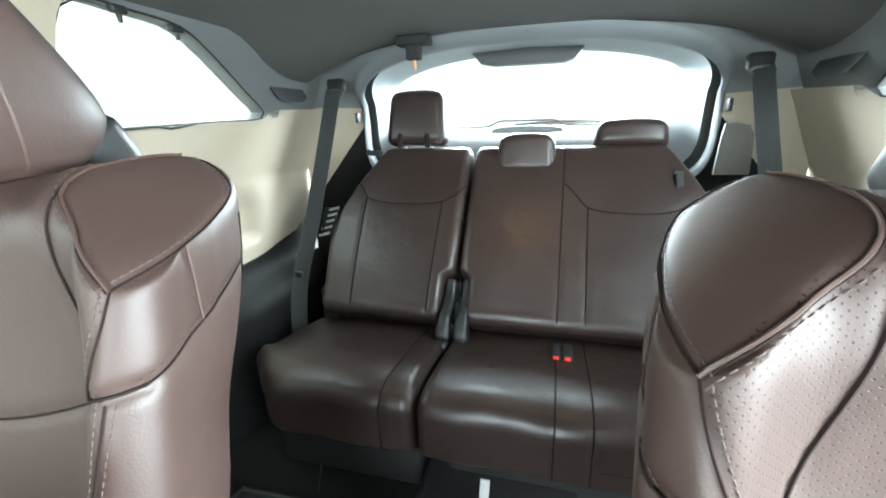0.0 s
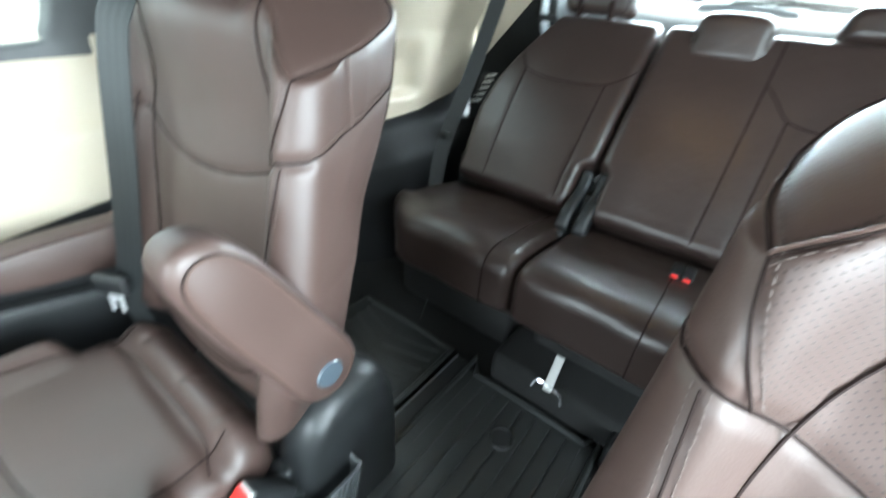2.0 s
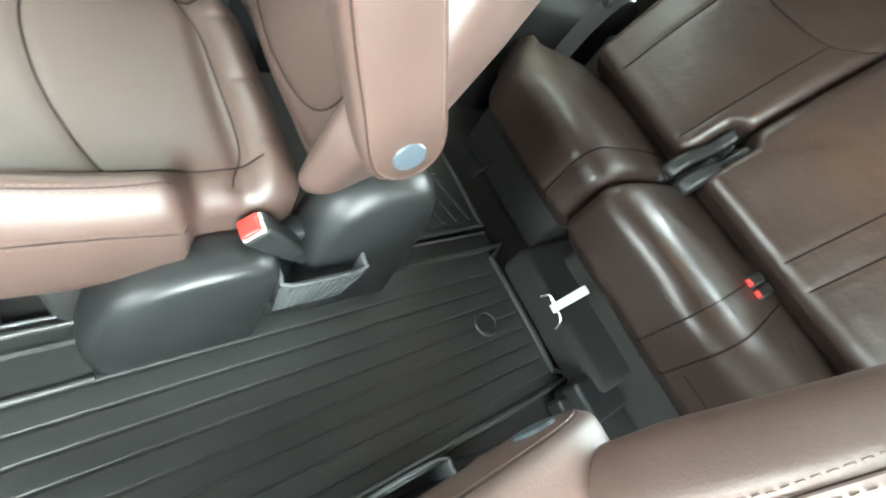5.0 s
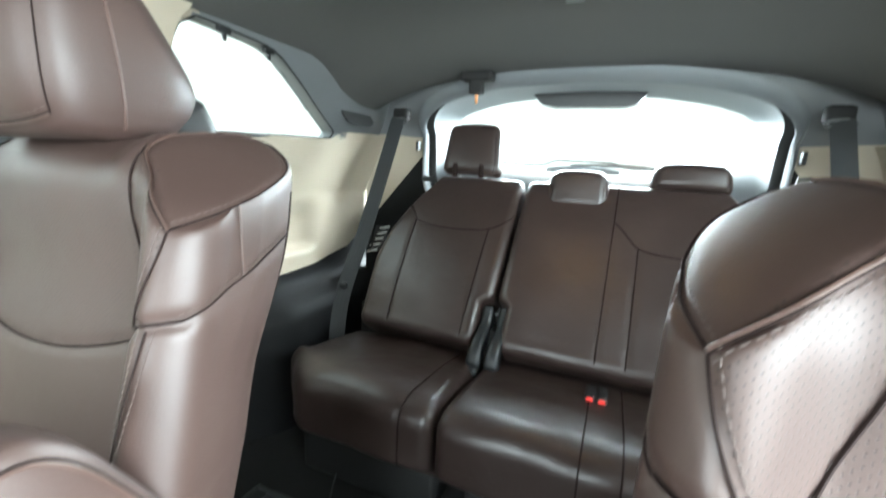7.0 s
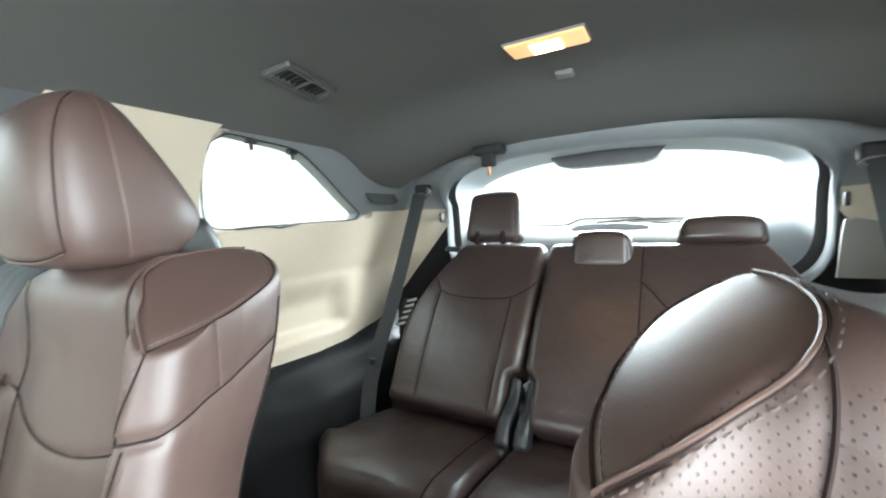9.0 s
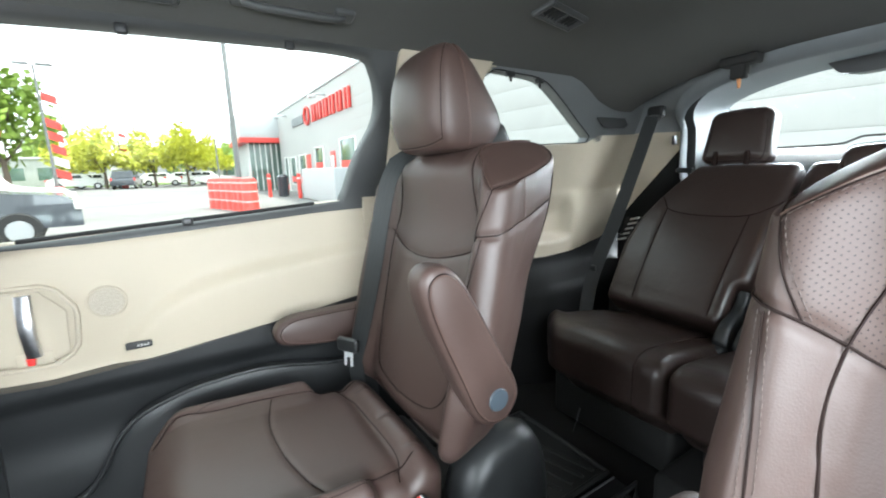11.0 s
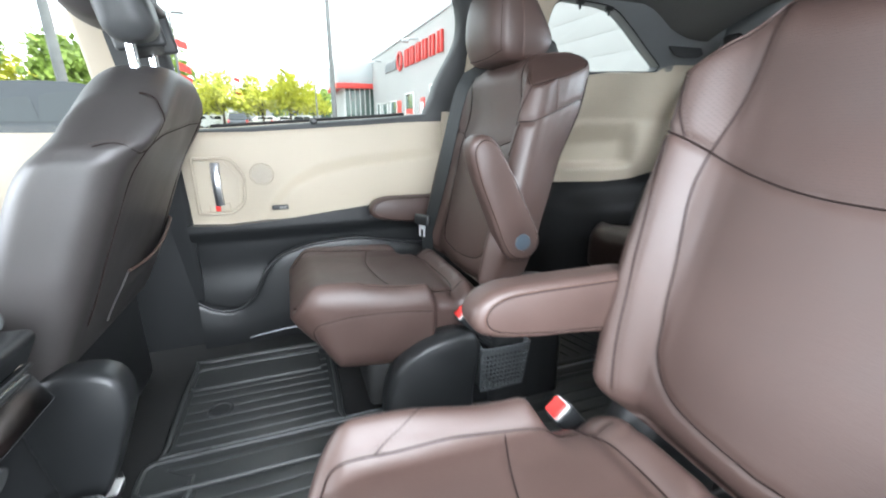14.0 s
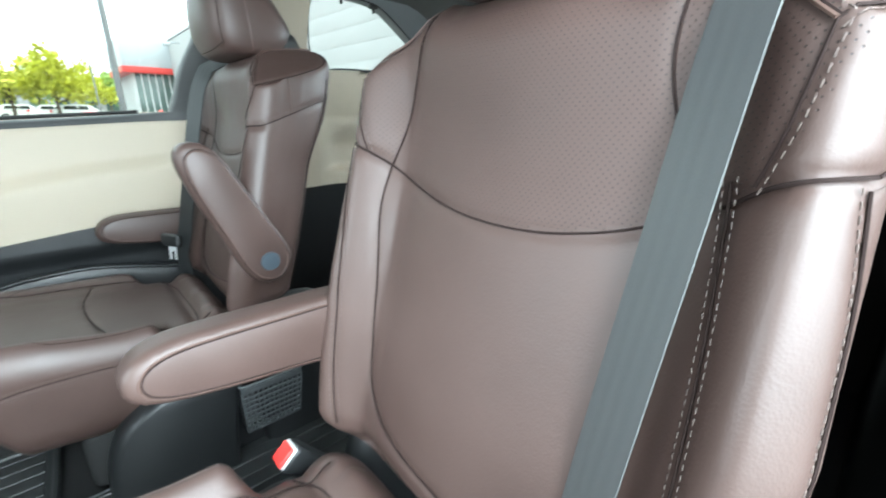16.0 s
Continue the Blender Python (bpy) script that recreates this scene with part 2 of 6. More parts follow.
def spaced(half, r, n, m):
    """Stations from -half to half, n in the flat and m in each rounded end."""
    r = min(r, half * 0.999)
    ends = [half - r + r * math.tan(k / m * math.pi / 4) for k in range(1, m + 1)]
    flat = [(-1 + 2 * k / n) * (half - r) for k in range(n + 1)]
    return [-e for e in reversed(ends)] + flat + ends


def rbox(hx, hy, hz, r, n=(4, 4, 4), m=4):
    """A box of half sizes with rounded edges, as an even grid that can be warped."""
    h = (hx, hy, hz)
    ax = [spaced(h[k], r, n[k], m) for k in range(3)]
    N = [len(a) - 1 for a in ax]
    ids, V, F = {}, [], []

    def vert(i, j, k):
        key = (i, j, k)
        if key not in ids:
            p = Vector((ax[0][i], ax[1][j], ax[2][k]))
            q = Vector([max(-(h[c] - r), min(h[c] - r, p[c])) for c in range(3)])
            d = p - q
            if d.length > 1e-9:
                p = q + d.normalized() * r
            ids[key] = len(V)
            V.append(tuple(p))
        return ids[key]

    for a, b, c in ((0, 1, 2), (1, 2, 0), (2, 0, 1)):
        for side in (0, N[c]):
            for i in range(N[a]):
                for j in range(N[b]):
                    q = []
                    for u, w in ((i, j), (i + 1, j), (i + 1, j + 1), (i, j + 1)):
                        t = [0, 0, 0]
                        t[a], t[b], t[c] = u, w, side
                        q.append(vert(*t))
                    F.append(tuple(q if side else reversed(q)))
    return V, F


def box(x0, x1, y0, y1, z0, z1, r=0.004, m=2):
    hx, hy, hz = abs(x1 - x0) / 2, abs(y1 - y0) / 2, abs(z1 - z0) / 2
    r = min(r, hx * 0.9, hy * 0.9, hz * 0.9)
    s = rbox(hx, hy, hz, r, (1, 1, 1), m)
    return moved(s, Matrix.Translation(((x0 + x1) / 2, (y0 + y1) / 2, (z0 + z1) / 2)))


def smooth_line(points, step=0.01, closed=False):
    """A Catmull-Rom curve through the points, cut into even steps."""
    P = [Vector(p) for p in points]
    n = len(P)
    out = []
    for i in range(n if closed else n - 1):
        if closed:
            a, b, c, d = P[i - 1], P[i], P[(i + 1) % n], P[(i + 2) % n]
        else:
            a, b, c, d = P[max(i - 1, 0)], P[i], P[i + 1], P[min(i + 2, n - 1)]
        k = max(1, int((c - b).length / step))
        for s in range(k):
            t = s / k
            out.append(0.5 * (2 * b + (c - a) * t + (2 * a - 5 * b + 4 * c - d) * t * t + (3 * b - a - 3 * c + d) * t ** 3))
    if not closed:
        out.append(P[-1])
    return out


def tube(points, r, seg=6, closed=False, taper=None):
    P = [Vector(p) for p in points]
    n = len(P)
    V, F = [], []
    up = None
    for i, p in enumerate(P):
        a, b = (P[i - 1], P[(i + 1) % n]) if closed else (P[max(i - 1, 0)], P[min(i + 1, n - 1)])
        t = (b - a).normalized() if (b - a).length > 1e-9 else Vector((0, 0, 1))
        if up is None:
            up = t.orthogonal().normalized()
        up = (up - t * up.dot(t))
        up = up.normalized() if up.length > 1e-6 else t.orthogonal().normalized()
        w = t.cross(up)
        rr = r * (taper(i / max(n - 1, 1)) if taper else 1)
        for k in range(seg):
            a = 2 * math.pi * k / seg
            V.append(tuple(p + (up * math.cos(a) + w * math.sin(a)) * rr))
    for i in range(n if closed else n - 1):
        for k in range(seg):
            j = (i + 1) % n
            F.append((i * seg + k, i * seg + (k + 1) % seg, j * seg + (k + 1) % seg, j * seg + k))
    if not closed:
        F.append(tuple(reversed(range(seg))))
        F.append(tuple(range((n - 1) * seg, n * seg)))
    return V, F


def cyl(p0, p1, r0, r1=None, seg=16, bevel=0.0):
    r1 = r0 if r1 is None else r1
    p0, p1 = Vector(p0), Vector(p1)
    ax = (p1 - p0).normalized()
    u = ax.orthogonal().normalized()
    w = ax.cross(u)
    L = (p1 - p0).length
    rows = [(0, r0), (L, r1)]
    if bevel:
        rows = [(0, r0 - bevel), (bevel, r0), (L - bevel, r1), (L, r1 - bevel)]
    V, F = [], []
    for d, r in rows:
        for k in range(seg):
            a = 2 * math.pi * k / seg
            V.append(tuple(p0 + ax * d + (u * math.cos(a) + w * math.sin(a)) * r))
    for i in range(len(rows) - 1):
        for k in range(seg):
            F.append((i * seg + k, i * seg + (k + 1) % seg, (i + 1) * seg + (k + 1) % seg, (i + 1) * seg + k))
    F.append(tuple(reversed(range(seg))))
    F.append(tuple(range((len(rows) - 1) * seg, len(rows) * seg)))
    return V, F


def prism(outline, place, thick):
    """A flat outline (u, v), put into space by place(u, v), made thick along the vector given."""
    A = [Vector(place(u, v)) for u, v in outline]
    n = len(A)
    t = Vector(thick)
    V = [tuple(p) for p in A] + [tuple(p + t) for p in A]
    F = [tuple(range(n)), tuple(reversed(range(n, 2 * n)))]
    F += [(i, i + n, (i + 1) % n + n, (i + 1) % n) for i in range(n)]
    return V, F


def loops(rings, closed=True, caps=False):
    """Joins rings of equal length, one after the other, with quads."""
    n = len(rings[0])
    V = [tuple(p) for r in rings for p in r]
    F = []
    for i in range(len(rings) - 1):
        for k in range(n if closed else n - 1):
            F.append((i * n + k, i * n + (k + 1) % n, (i + 1) * n + (k + 1) % n, (i + 1) * n + k))
    if caps:
        F.append(tuple(reversed(range(n))))
        F.append(tuple(range((len(rings) - 1) * n, len(rings) * n)))
    return V, F


def sheet(fn, nu, nv, thick=None):
    """A grid fn(u, v) over 0..1; with a thickness vector it is closed into a slab."""
    top = [[Vector(fn(i / nu, j / nv)) for j in range(nv + 1)] for i in range(nu + 1)]
    V = [tuple(p) for row in top for p in row]
    w = nv + 1
    F = [(i * w + j, (i + 1) * w + j, (i + 1) * w + j + 1, i * w + j + 1) for i in range(nu) for j in range(nv)]
    if thick is not None:
        t, n = Vector(thick), len(V)
        V += [tuple(Vector(p) + t) for p in V]
        F += [tuple(reversed([k + n for k in f])) for f in F]
        rim = [i * w for i in range(nu + 1)] + [nu * w + j for j in range(1, w)] + [i * w + nv for i in range(nu - 1, -1, -1)] + [j for j in range(nv - 1, 0, -1)]
        F += [(a, a + n, b + n, b) for a, b in zip(rim, rim[1:] + rim[:1])]
    return V, F


def step01(x):
    x = max(0.0, min(1.0, x))
    return x * x * (3 - 2 * x)


def ramp(x, table):
    """Straight lines through a table of (x, value)."""
    if x <= table[0][0]:
        return table[0][1]
    for (a, p), (b, q) in zip(table, table[1:]):
        if x <= b:
            return p + (q - p) * (x - a) / (b - a)
    return table[-1][1]


class Skin:
    """A soft shape on which seams are laid: each seam presses a groove and carries a cord and stitches."""

    def __init__(self, shape):
        self.V, self.F = [Vector(p) for p in shape[0]], shape[1]
        self.tree = mathutils_bvh([tuple(p) for p in self.V], self.F)
        self.pressed = [0.0] * len(self.V)
        self.cords, self.piping, self.thread = [], [], []
        mid = sum(self.V, Vector()) / len(self.V)
        self.mid = mid

    def lay(self, points, depth=0.004, width=0.008, cord=0.0009, pipe=0.0, stitch=(), closed=False, step=0.006):
        line = smooth_line(points, step, closed)
        on, nor = [], []
        for p in line:
            q, n, _, _ = self.tree.find_nearest(p)
            on.append(q)
            nor.append(n)
        # even out the line and its normals on the surface
        for _ in range(10):
            mid = [(on[i - 1] + on[i] * 2 + on[i + 1]) / 4 for i in range(1, len(on) - 1)]
            hit = [self.tree.find_nearest(p)[:2] for p in mid]
            on[1:-1] = [h[0] for h in hit]
            nor[1:-1] = [h[1] for h in hit]
        for _ in range(3):
            nor[1:-1] = [(nor[i - 1] + nor[i] * 2 + nor[i + 1]).normalized() for i in range(1, len(nor) - 1)]
        A = np.array([tuple(p) for p in on])
        P = np.array([tuple(p) for p in self.V])
        lo, hi = A.min(0) - 3 * width, A.max(0) + 3 * width
        for i in np.nonzero(((P > lo) & (P < hi)).all(1))[0]:
            d = math.sqrt(((A - P[i]) ** 2).sum(1).min())
            self.pressed[i] = max(self.pressed[i], depth * math.exp(-((d / width) ** 2)))
        if cord:
            # beside a piping the cord lies against its foot
            aside = [(n.cross(on[min(i + 1, len(on) - 1)] - on[max(i - 1, 0)]).normalized() if pipe else Vector()) for i, n in enumerate(nor)]
            self.cords.append(tube([q - n * (depth * 0.30) + a * (pipe * 1.3) for q, n, a in zip(on, nor, aside)], cord, 5, closed))
        if pipe:
            self.piping.append(tube([q + n * (pipe * 0.2) for q, n in zip(on, nor)], pipe, 6, closed))
        for off in stitch:
            run = 0.0
            for a, b, n in zip(on, on[1:], nor):
                t = b - a
                if t.length < 1e-6:
                    continue
                side = n.cross(t.normalized())
                k = 0
                while run <= t.length and k < 4:
                    c = a + t.normalized() * run + side * off
                    run += 0.0070
                    k += 1
                    q, m, _, _ = self.tree.find_nearest(c)
                    self.thread.append(stitch_shape(q - m * 0.0003, t.normalized(), m))
                run -= t.length
        return self

    def shape(self):
        tmp = bpy.data.meshes.new("tmp")
        tmp.from_pydata([tuple(p) for p in self.V], [], self.F)
        nor = [v.normal.copy() for v in tmp.vertices]
        bpy.data.meshes.remove(tmp)
        V = []
        for p, n, d in zip(self.V, nor, self.pressed):
            V.append(tuple(p - n * d))
        return V, self.F


def stitch_shape(c, t, n, length=0.0024, w=0.00055, h=0.0006):
    s = n.cross(t)
    V = [tuple(c + t * a + s * b + n * e) for a, b, e in (
        (-length, -w, 0), (-length, w, 0), (length, w, 0), (length, -w, 0),
        (-length * 0.6, -w * 0.6, h), (-length * 0.6, w * 0.6, h), (length * 0.6, w * 0.6, h), (length * 0.6, -w * 0.6, h))]
    return V, [(4, 5, 6, 7), (0, 1, 5, 4), (1, 2, 6, 5), (2, 3, 7, 6), (3, 0, 4, 7)]


def mathutils_bvh(verts, faces):
    from mathutils.bvhtree import BVHTree
    return BVHTree.FromPolygons(verts, faces)


def upholstered(name, shape, parent, seams, mat, sx=1, label="", pick=None):
    """A leather part with its seams, piping and stitching; sx mirrors it."""
    skin = Skin(shape)
    for pts, opt in seams:
        skin.lay(pts, **opt)
    ob = part(name, mirrored(skin.shape(), sx), mat, parent, label, 60, pick)
    # dark cords paint the shade at the bottom of each groove
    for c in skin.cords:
        part("seam", mirrored(c, sx), SEAM_SHADE, ob)
    for c in skin.piping:
        part("piping", mirrored(c, sx), PIPING, ob)
    if skin.thread:
        tagged(part("stitching", mirrored(join(*skin.thread), sx), THREAD, ob, "tan decorative stitching"), kind="stuff")
    return ob


# ---- the cabin ----
SILL = 0.72


def wall_x(z):
    """Half width of the cabin's side at a height: upright to the window sill, then leaning in."""
    return 0.83 if z <= SILL else 0.83 - 0.40 * (z - SILL)


def on_wall(sx, lift=0.0):
    return lambda y, z: (sx * (wall_x(z) - lift), y, z)


def setting(name, shape, mat, label, category, angle=40, pick=None):
    return single(name, shape, mat, label, category, kind="structure", angle=angle, pick=pick)


def curve2(points, step=0.02, closed=False):
    return [(p.x, p.y) for p in smooth_line([(a, b, 0) for a, b in points], step, closed)]


# floor: carpet pan and rubber mats with raised rims and ribs
setting("floor", box(-0.86, 0.86, -1.7, 2.2, -0.07, -0.012), CARPET, "charcoal carpeted floor of a minivan cabin", "floor")


def mat_slab(x0, x1, y0, y1, z):
    """The slab of a rubber mat; its rim and ribs are parts of their own."""
    return box(x0, x1, y0, y1, z - 0.012, z, 0.005)


def mat_rim(x0, x1, y0, y1, z):
    c = 0.03
    a, b, d, e = x0 + 0.006, x1 - 0.006, y0 + 0.006, y1 - 0.006
    return tube(smooth_line([(a + c, d, z), (b - c, d, z), (b, d + c, z), (b, e - c, z), (b - c, e, z), (a + c, e, z), (a, e - c, z), (a, d + c, z)], 0.02, True), 0.0075, 8, True)


def mat_ribs(x0, x1, y0, y1, z, pitch):
    out = []
    n = int((x1 - x0) / pitch)
    for k in range(1, n):
        x = x0 + (x1 - x0) * k / n
        out.append(moved(rbox(pitch * 0.455, (y1 - y0) / 2, 0.0030, 0.0024, (1, 1, 1), 2), Matrix.Translation((x, (y0 + y1) / 2, z))))
    return out


def floor_mat(x0, x1, y0, y1, z, pitch, label, buttons):
    m = thing("floor_mat", ((x0 + x1) / 2, (y0 + y1) / 2, z), label, "floor mat", "rubber mats")
    off = Matrix.Translation((-(x0 + x1) / 2, -(y0 + y1) / 2, -z))
    part("mat", moved(mat_slab(x0, x1, y0, y1, z), off), MAT_RUBBER, m)
    part("rim", moved(mat_rim(x0, x1, y0, y1, z), off), MAT_RUBBER, m)
    for r in mat_ribs(x0 + 0.015, x1 - 0.015, y0 + 0.02, y1 - 0.02, z, pitch):
        part("rib", moved(r, off), MAT_RUBBER, m)
    for bx, by in buttons:
        ring = [(bx + 0.026 * math.cos(a), by + 0.026 * math.sin(a), z + 0.004) for a in [k * math.pi / 10 for k in range(20)]]
        b = part("fixing", moved(join(tube(ring, 0.004, 6, True), cyl((bx, by, z), (bx, by, z + 0.006), 0.024, 0.022, 20)), off), BLACK, m, "round black mat fixing")


floor_mat(-0.215, 0.15, 0.02, 1.205, 0.0, 0.037, "black ribbed rubber mat along the aisle floor", [(-0.034, 1.087), (-0.02, 0.10)])
floor_mat(-0.66, -0.255, -0.05, 0.34, 0.0, 0.037, "black ribbed rubber mat in front of a captain chair", [(-0.391, 0.049)])
def chevron_mat(x0, x1, y0, y1, z, label):
    """A rubber mat with slanting ribs that meet along its middle."""
    m = thing("floor_mat", ((x0 + x1) / 2, (y0 + y1) / 2, z), label, "floor mat", "rubber mats")
    hx, hy = (x1 - x0) / 2, (y1 - y0) / 2
    part("mat", box(-hx, hx, -hy, hy, -0.012, 0.0, 0.005), MAT_RUBBER, m)
    off = Matrix.Translation((-(x0 + x1) / 2, -(y0 + y1) / 2, -z))
    part("rim", moved(mat_rim(x0, x1, y0, y1, z), off), MAT_RUBBER, m)
    n = 7
    for k in range(n):
        y = -hy + 0.05 + (2 * hy - 0.10) * k / (n - 1)
        for s in (-1, 1):
            part("rib", moved(rbox(hx * 0.42, 0.006, 0.0030, 0.0024, (1, 1, 1), 2), Matrix.Translation((s * hx * 0.44, y, 0.001)) @ pose(0, 0, 0, 0, 0, s * 16)), MAT_RUBBER, m)


chevron_mat(-0.62, -0.275, 0.88, 1.23, 0.0, "black rubber mat with slanting ribs behind a captain chair")
floor_mat(0.20, 0.66, 0.0, 0.34, 0.0, 0.037, "black ribbed rubber mat by the open doorway", [])

# raised rubber steps that frame the seat rails' front ends
for x0, x1, y0, y1 in ((-0.60, -0.50, -0.035, 0.30), (-0.240, -0.150, -0.070, 0.43)):
    c, h = 0.012, 0.006
    st = thing("rail_cover", ((x0 + x1) / 2, y0, 0.0), "black rubber step moulded round a seat rail's front end", "floor mat", "rail covers")
    off = Matrix.Translation((-(x0 + x1) / 2, -y0, 0))
    part("ridge", moved(tube(smooth_line([(x0, y1, h), (x0, y0 + c, h), (x0 + c, y0, h), (x1 - c, y0, h), (x1, y0 + c, h), (x1, y1, h)], 0.012), 0.006, 8), off), MAT_RUBBER, st, "rounded rubber ridge", 70)
    part("tread", moved(box(x0, x1, y0, y1, -0.010, 0.0046, 0.002), off), MAT_RUBBER, st)

# seat rails let into the floor beside the aisle
for sx in (-1, 1):
    for x in (0.235, 0.60):
        r = thing("seat_rail", (sx * x, 0.6, -0.012), "black floor rail with a metal strip", "seat rail", "seat rails")
        part("channel", box(-0.018, 0.018, -0.55, 0.62, 0.0, 0.016), BLACK, r)
        part("strip", box(-0.022, -0.017, -0.55, 0.62, 0.004, 0.018, 0.001), RAIL_METAL if x < 0.5 else DARK_GREY, r, "bright metal strip" if x < 0.5 else "")

# headliner
def roof_z(x, y):
    side = 1.205 - 0.10 * abs(x / 0.68) ** 3.2
    return side - 0.085 * step01((y - 1.50) / 0.32) - 0.012 * step01((0.4 - y) / 1.0)


setting("ceiling", sheet(lambda u, v: (-0.70 + 1.40 * v, -1.25 + 3.13 * u, roof_z(-0.70 + 1.40 * v, -1.25 + 3.13 * u)), 60, 40, (0, 0, 0.05)), HEADLINER, "dark grey cloth headliner", "ceiling", 60)

# window outlines (along the cabin, height)
SLIDE_WINDOW = curve2([(-0.008, 0.85), (-0.008, 1.01), (0.035, 1.068), (0.11, 1.080), (0.40, 1.090), (0.74, 1.094), (0.805, 1.066), (0.826, 0.965),
                       (0.775, 0.848), (0.742, 0.745), (0.70, 0.730), (0.36, 0.705), (0.06, 0.686), (0.0, 0.70)], 0.02, True)
QUARTER_WINDOW = curve2([(1.142, 1.02), (1.150, 1.075), (1.18, 1.096), (1.27, 1.094), (1.385, 1.085), (1.48, 1.043), (1.60, 0.975), (1.700, 0.918),
                         (1.690, 0.899), (1.50, 0.891), (1.27, 0.881), (1.215, 0.878), (1.170, 0.895), (1.150, 0.95)], 0.02, True)
FRONT_WINDOW = curve2([(-1.15, 0.74), (-0.95, 0.90), (-0.70, 1.03), (-0.45, 1.08), (-0.24, 1.08), (-0.205, 1.05), (-0.205, 0.75), (-0.24, 0.675), (-0.6, 0.665), (-1.0, 0.68)], 0.03, True)


def rect_ring(loop, y0, y1, z0, z1):
    """For each point of a loop, the point on the rectangle round it, seen from the loop's middle."""
    cy, cz = sum(p[0] for p in loop) / len(loop), sum(p[1] for p in loop) / len(loop)
    out = []
    for y, z in loop:
        d, e = y - cy, z - cz
        k = min((y1 - cy) / d if d > 1e-9 else (y0 - cy) / d if d < -1e-9 else 1e9, (z1 - cz) / e if e > 1e-9 else (z0 - cz) / e if e < -1e-9 else 1e9)
        out.append((cy + d * k, cz + e * k))
    return out


def window_ring(sx, loop, y0, y1, z0, z1, depth=0.045, lip=0.012):
    """The wall round a window: from an outer rectangle in to the opening, with a rolled edge and a reveal."""
    outer = rect_ring(loop, y0, y1, z0, z1)
    cy, cz = sum(p[0] for p in loop) / len(loop), sum(p[1] for p in loop) / len(loop)
    grow = [(y + (y - cy) * 0.025 + 0.0, z + (z - cz) * 0.05) for y, z in loop]
    P = on_wall(sx)
    rings = [[(sx * (wall_x(z) + depth), y, z) for y, z in outer], [P(y, z) for y, z in outer],
             [P(y, z) for y, z in grow], [(sx * (wall_x(z) + 0.004), y, z) for y, z in [((a[0] + b[0]) / 2, (a[1] + b[1]) / 2) for a, b in zip(loop, grow)]],
             [(sx * (wall_x(z) + lip), y, z) for y, z in loop], [(sx * (wall_x(z) + depth), y, z) for y, z in loop]]
    rings.append(rings[0])
    return loops(rings)


def pane(sx, loop, off=0.03):
    return prism(loop, lambda y, z: (sx * (wall_x(z) + off), y, z), (sx * 0.004, 0, 0))


def glazed(name, sx, loop, label):
    w = single(name, pane(sx, loop), GLASS, label, "window", kind="structure")
    w.visible_shadow = False
    return w


def panel_grid(sx, y0, y1, low, high, n=(60, 24), relief=None, thick=0.05):
    def fn(u, v):
        y = y0 + (y1 - y0) * u
        z = low(y) + (high(y) - low(y)) * v
        return (sx * (wall_x(z) - (relief(y, z) if relief else 0.0)), y, z)
    return sheet(fn, n[0], n[1], (sx * thick, 0, 0))


BEIGE_LOW = [(-0.05, 0.392), (0.07, 0.384), (0.28, 0.397), (0.57, 0.428), (0.75, 0.452), (0.86, 0.458), (1.26, 0.466), (1.55, 0.455), (1.70, 0.462), (1.86, 0.497), (1.94, 0.56), (1.975, 0.66), (2.15, 0.665)]
SILL_LINE = [(-0.05, 0.685), (0.06, 0.688), (0.36, 0.707), (0.65, 0.729), (0.742, 0.733), (0.86, 0.74)]
DOOR_CURVE = [(0.18, 0.40), (0.22, 0.455), (0.28, 0.515), (0.36, 0.553), (0.50, 0.578), (0.80, 0.605)]


def door_relief(y, z):
    """Soft shelf that sweeps up from the door's lower front, a rolled top edge and a slight belly."""
    sweep = ramp(y, DOOR_CURVE)
    top = ramp(y, SILL_LINE)
    r = 0.026 * step01((sweep - z) / 0.045 + 0.5) * step01((y - 0.17) / 0.08)
    r += 0.012 * math.sin(math.pi * max(0, min(1, (z - 0.40) / 0.32)))
    return r - 0.020 * step01((z - (top - 0.03)) / 0.03)


def quarter_relief(y, z):
    """Tray ledge and hollow in the rear quarter trim."""
    r = 0.012 * math.sin(math.pi * max(0, min(1, (z - 0.45) / 0.45)))
    hollow = step01((y - 1.20) / 0.10) * step01((1.72 - y) / 0.08) * step01((z - 0.515) / 0.03) * step01((0.70 + 0.04 * (y - 1.2) - z) / 0.10)
    r -= 0.045 * hollow
    return r + 0.03 * step01((y - 1.78) / 0.25)


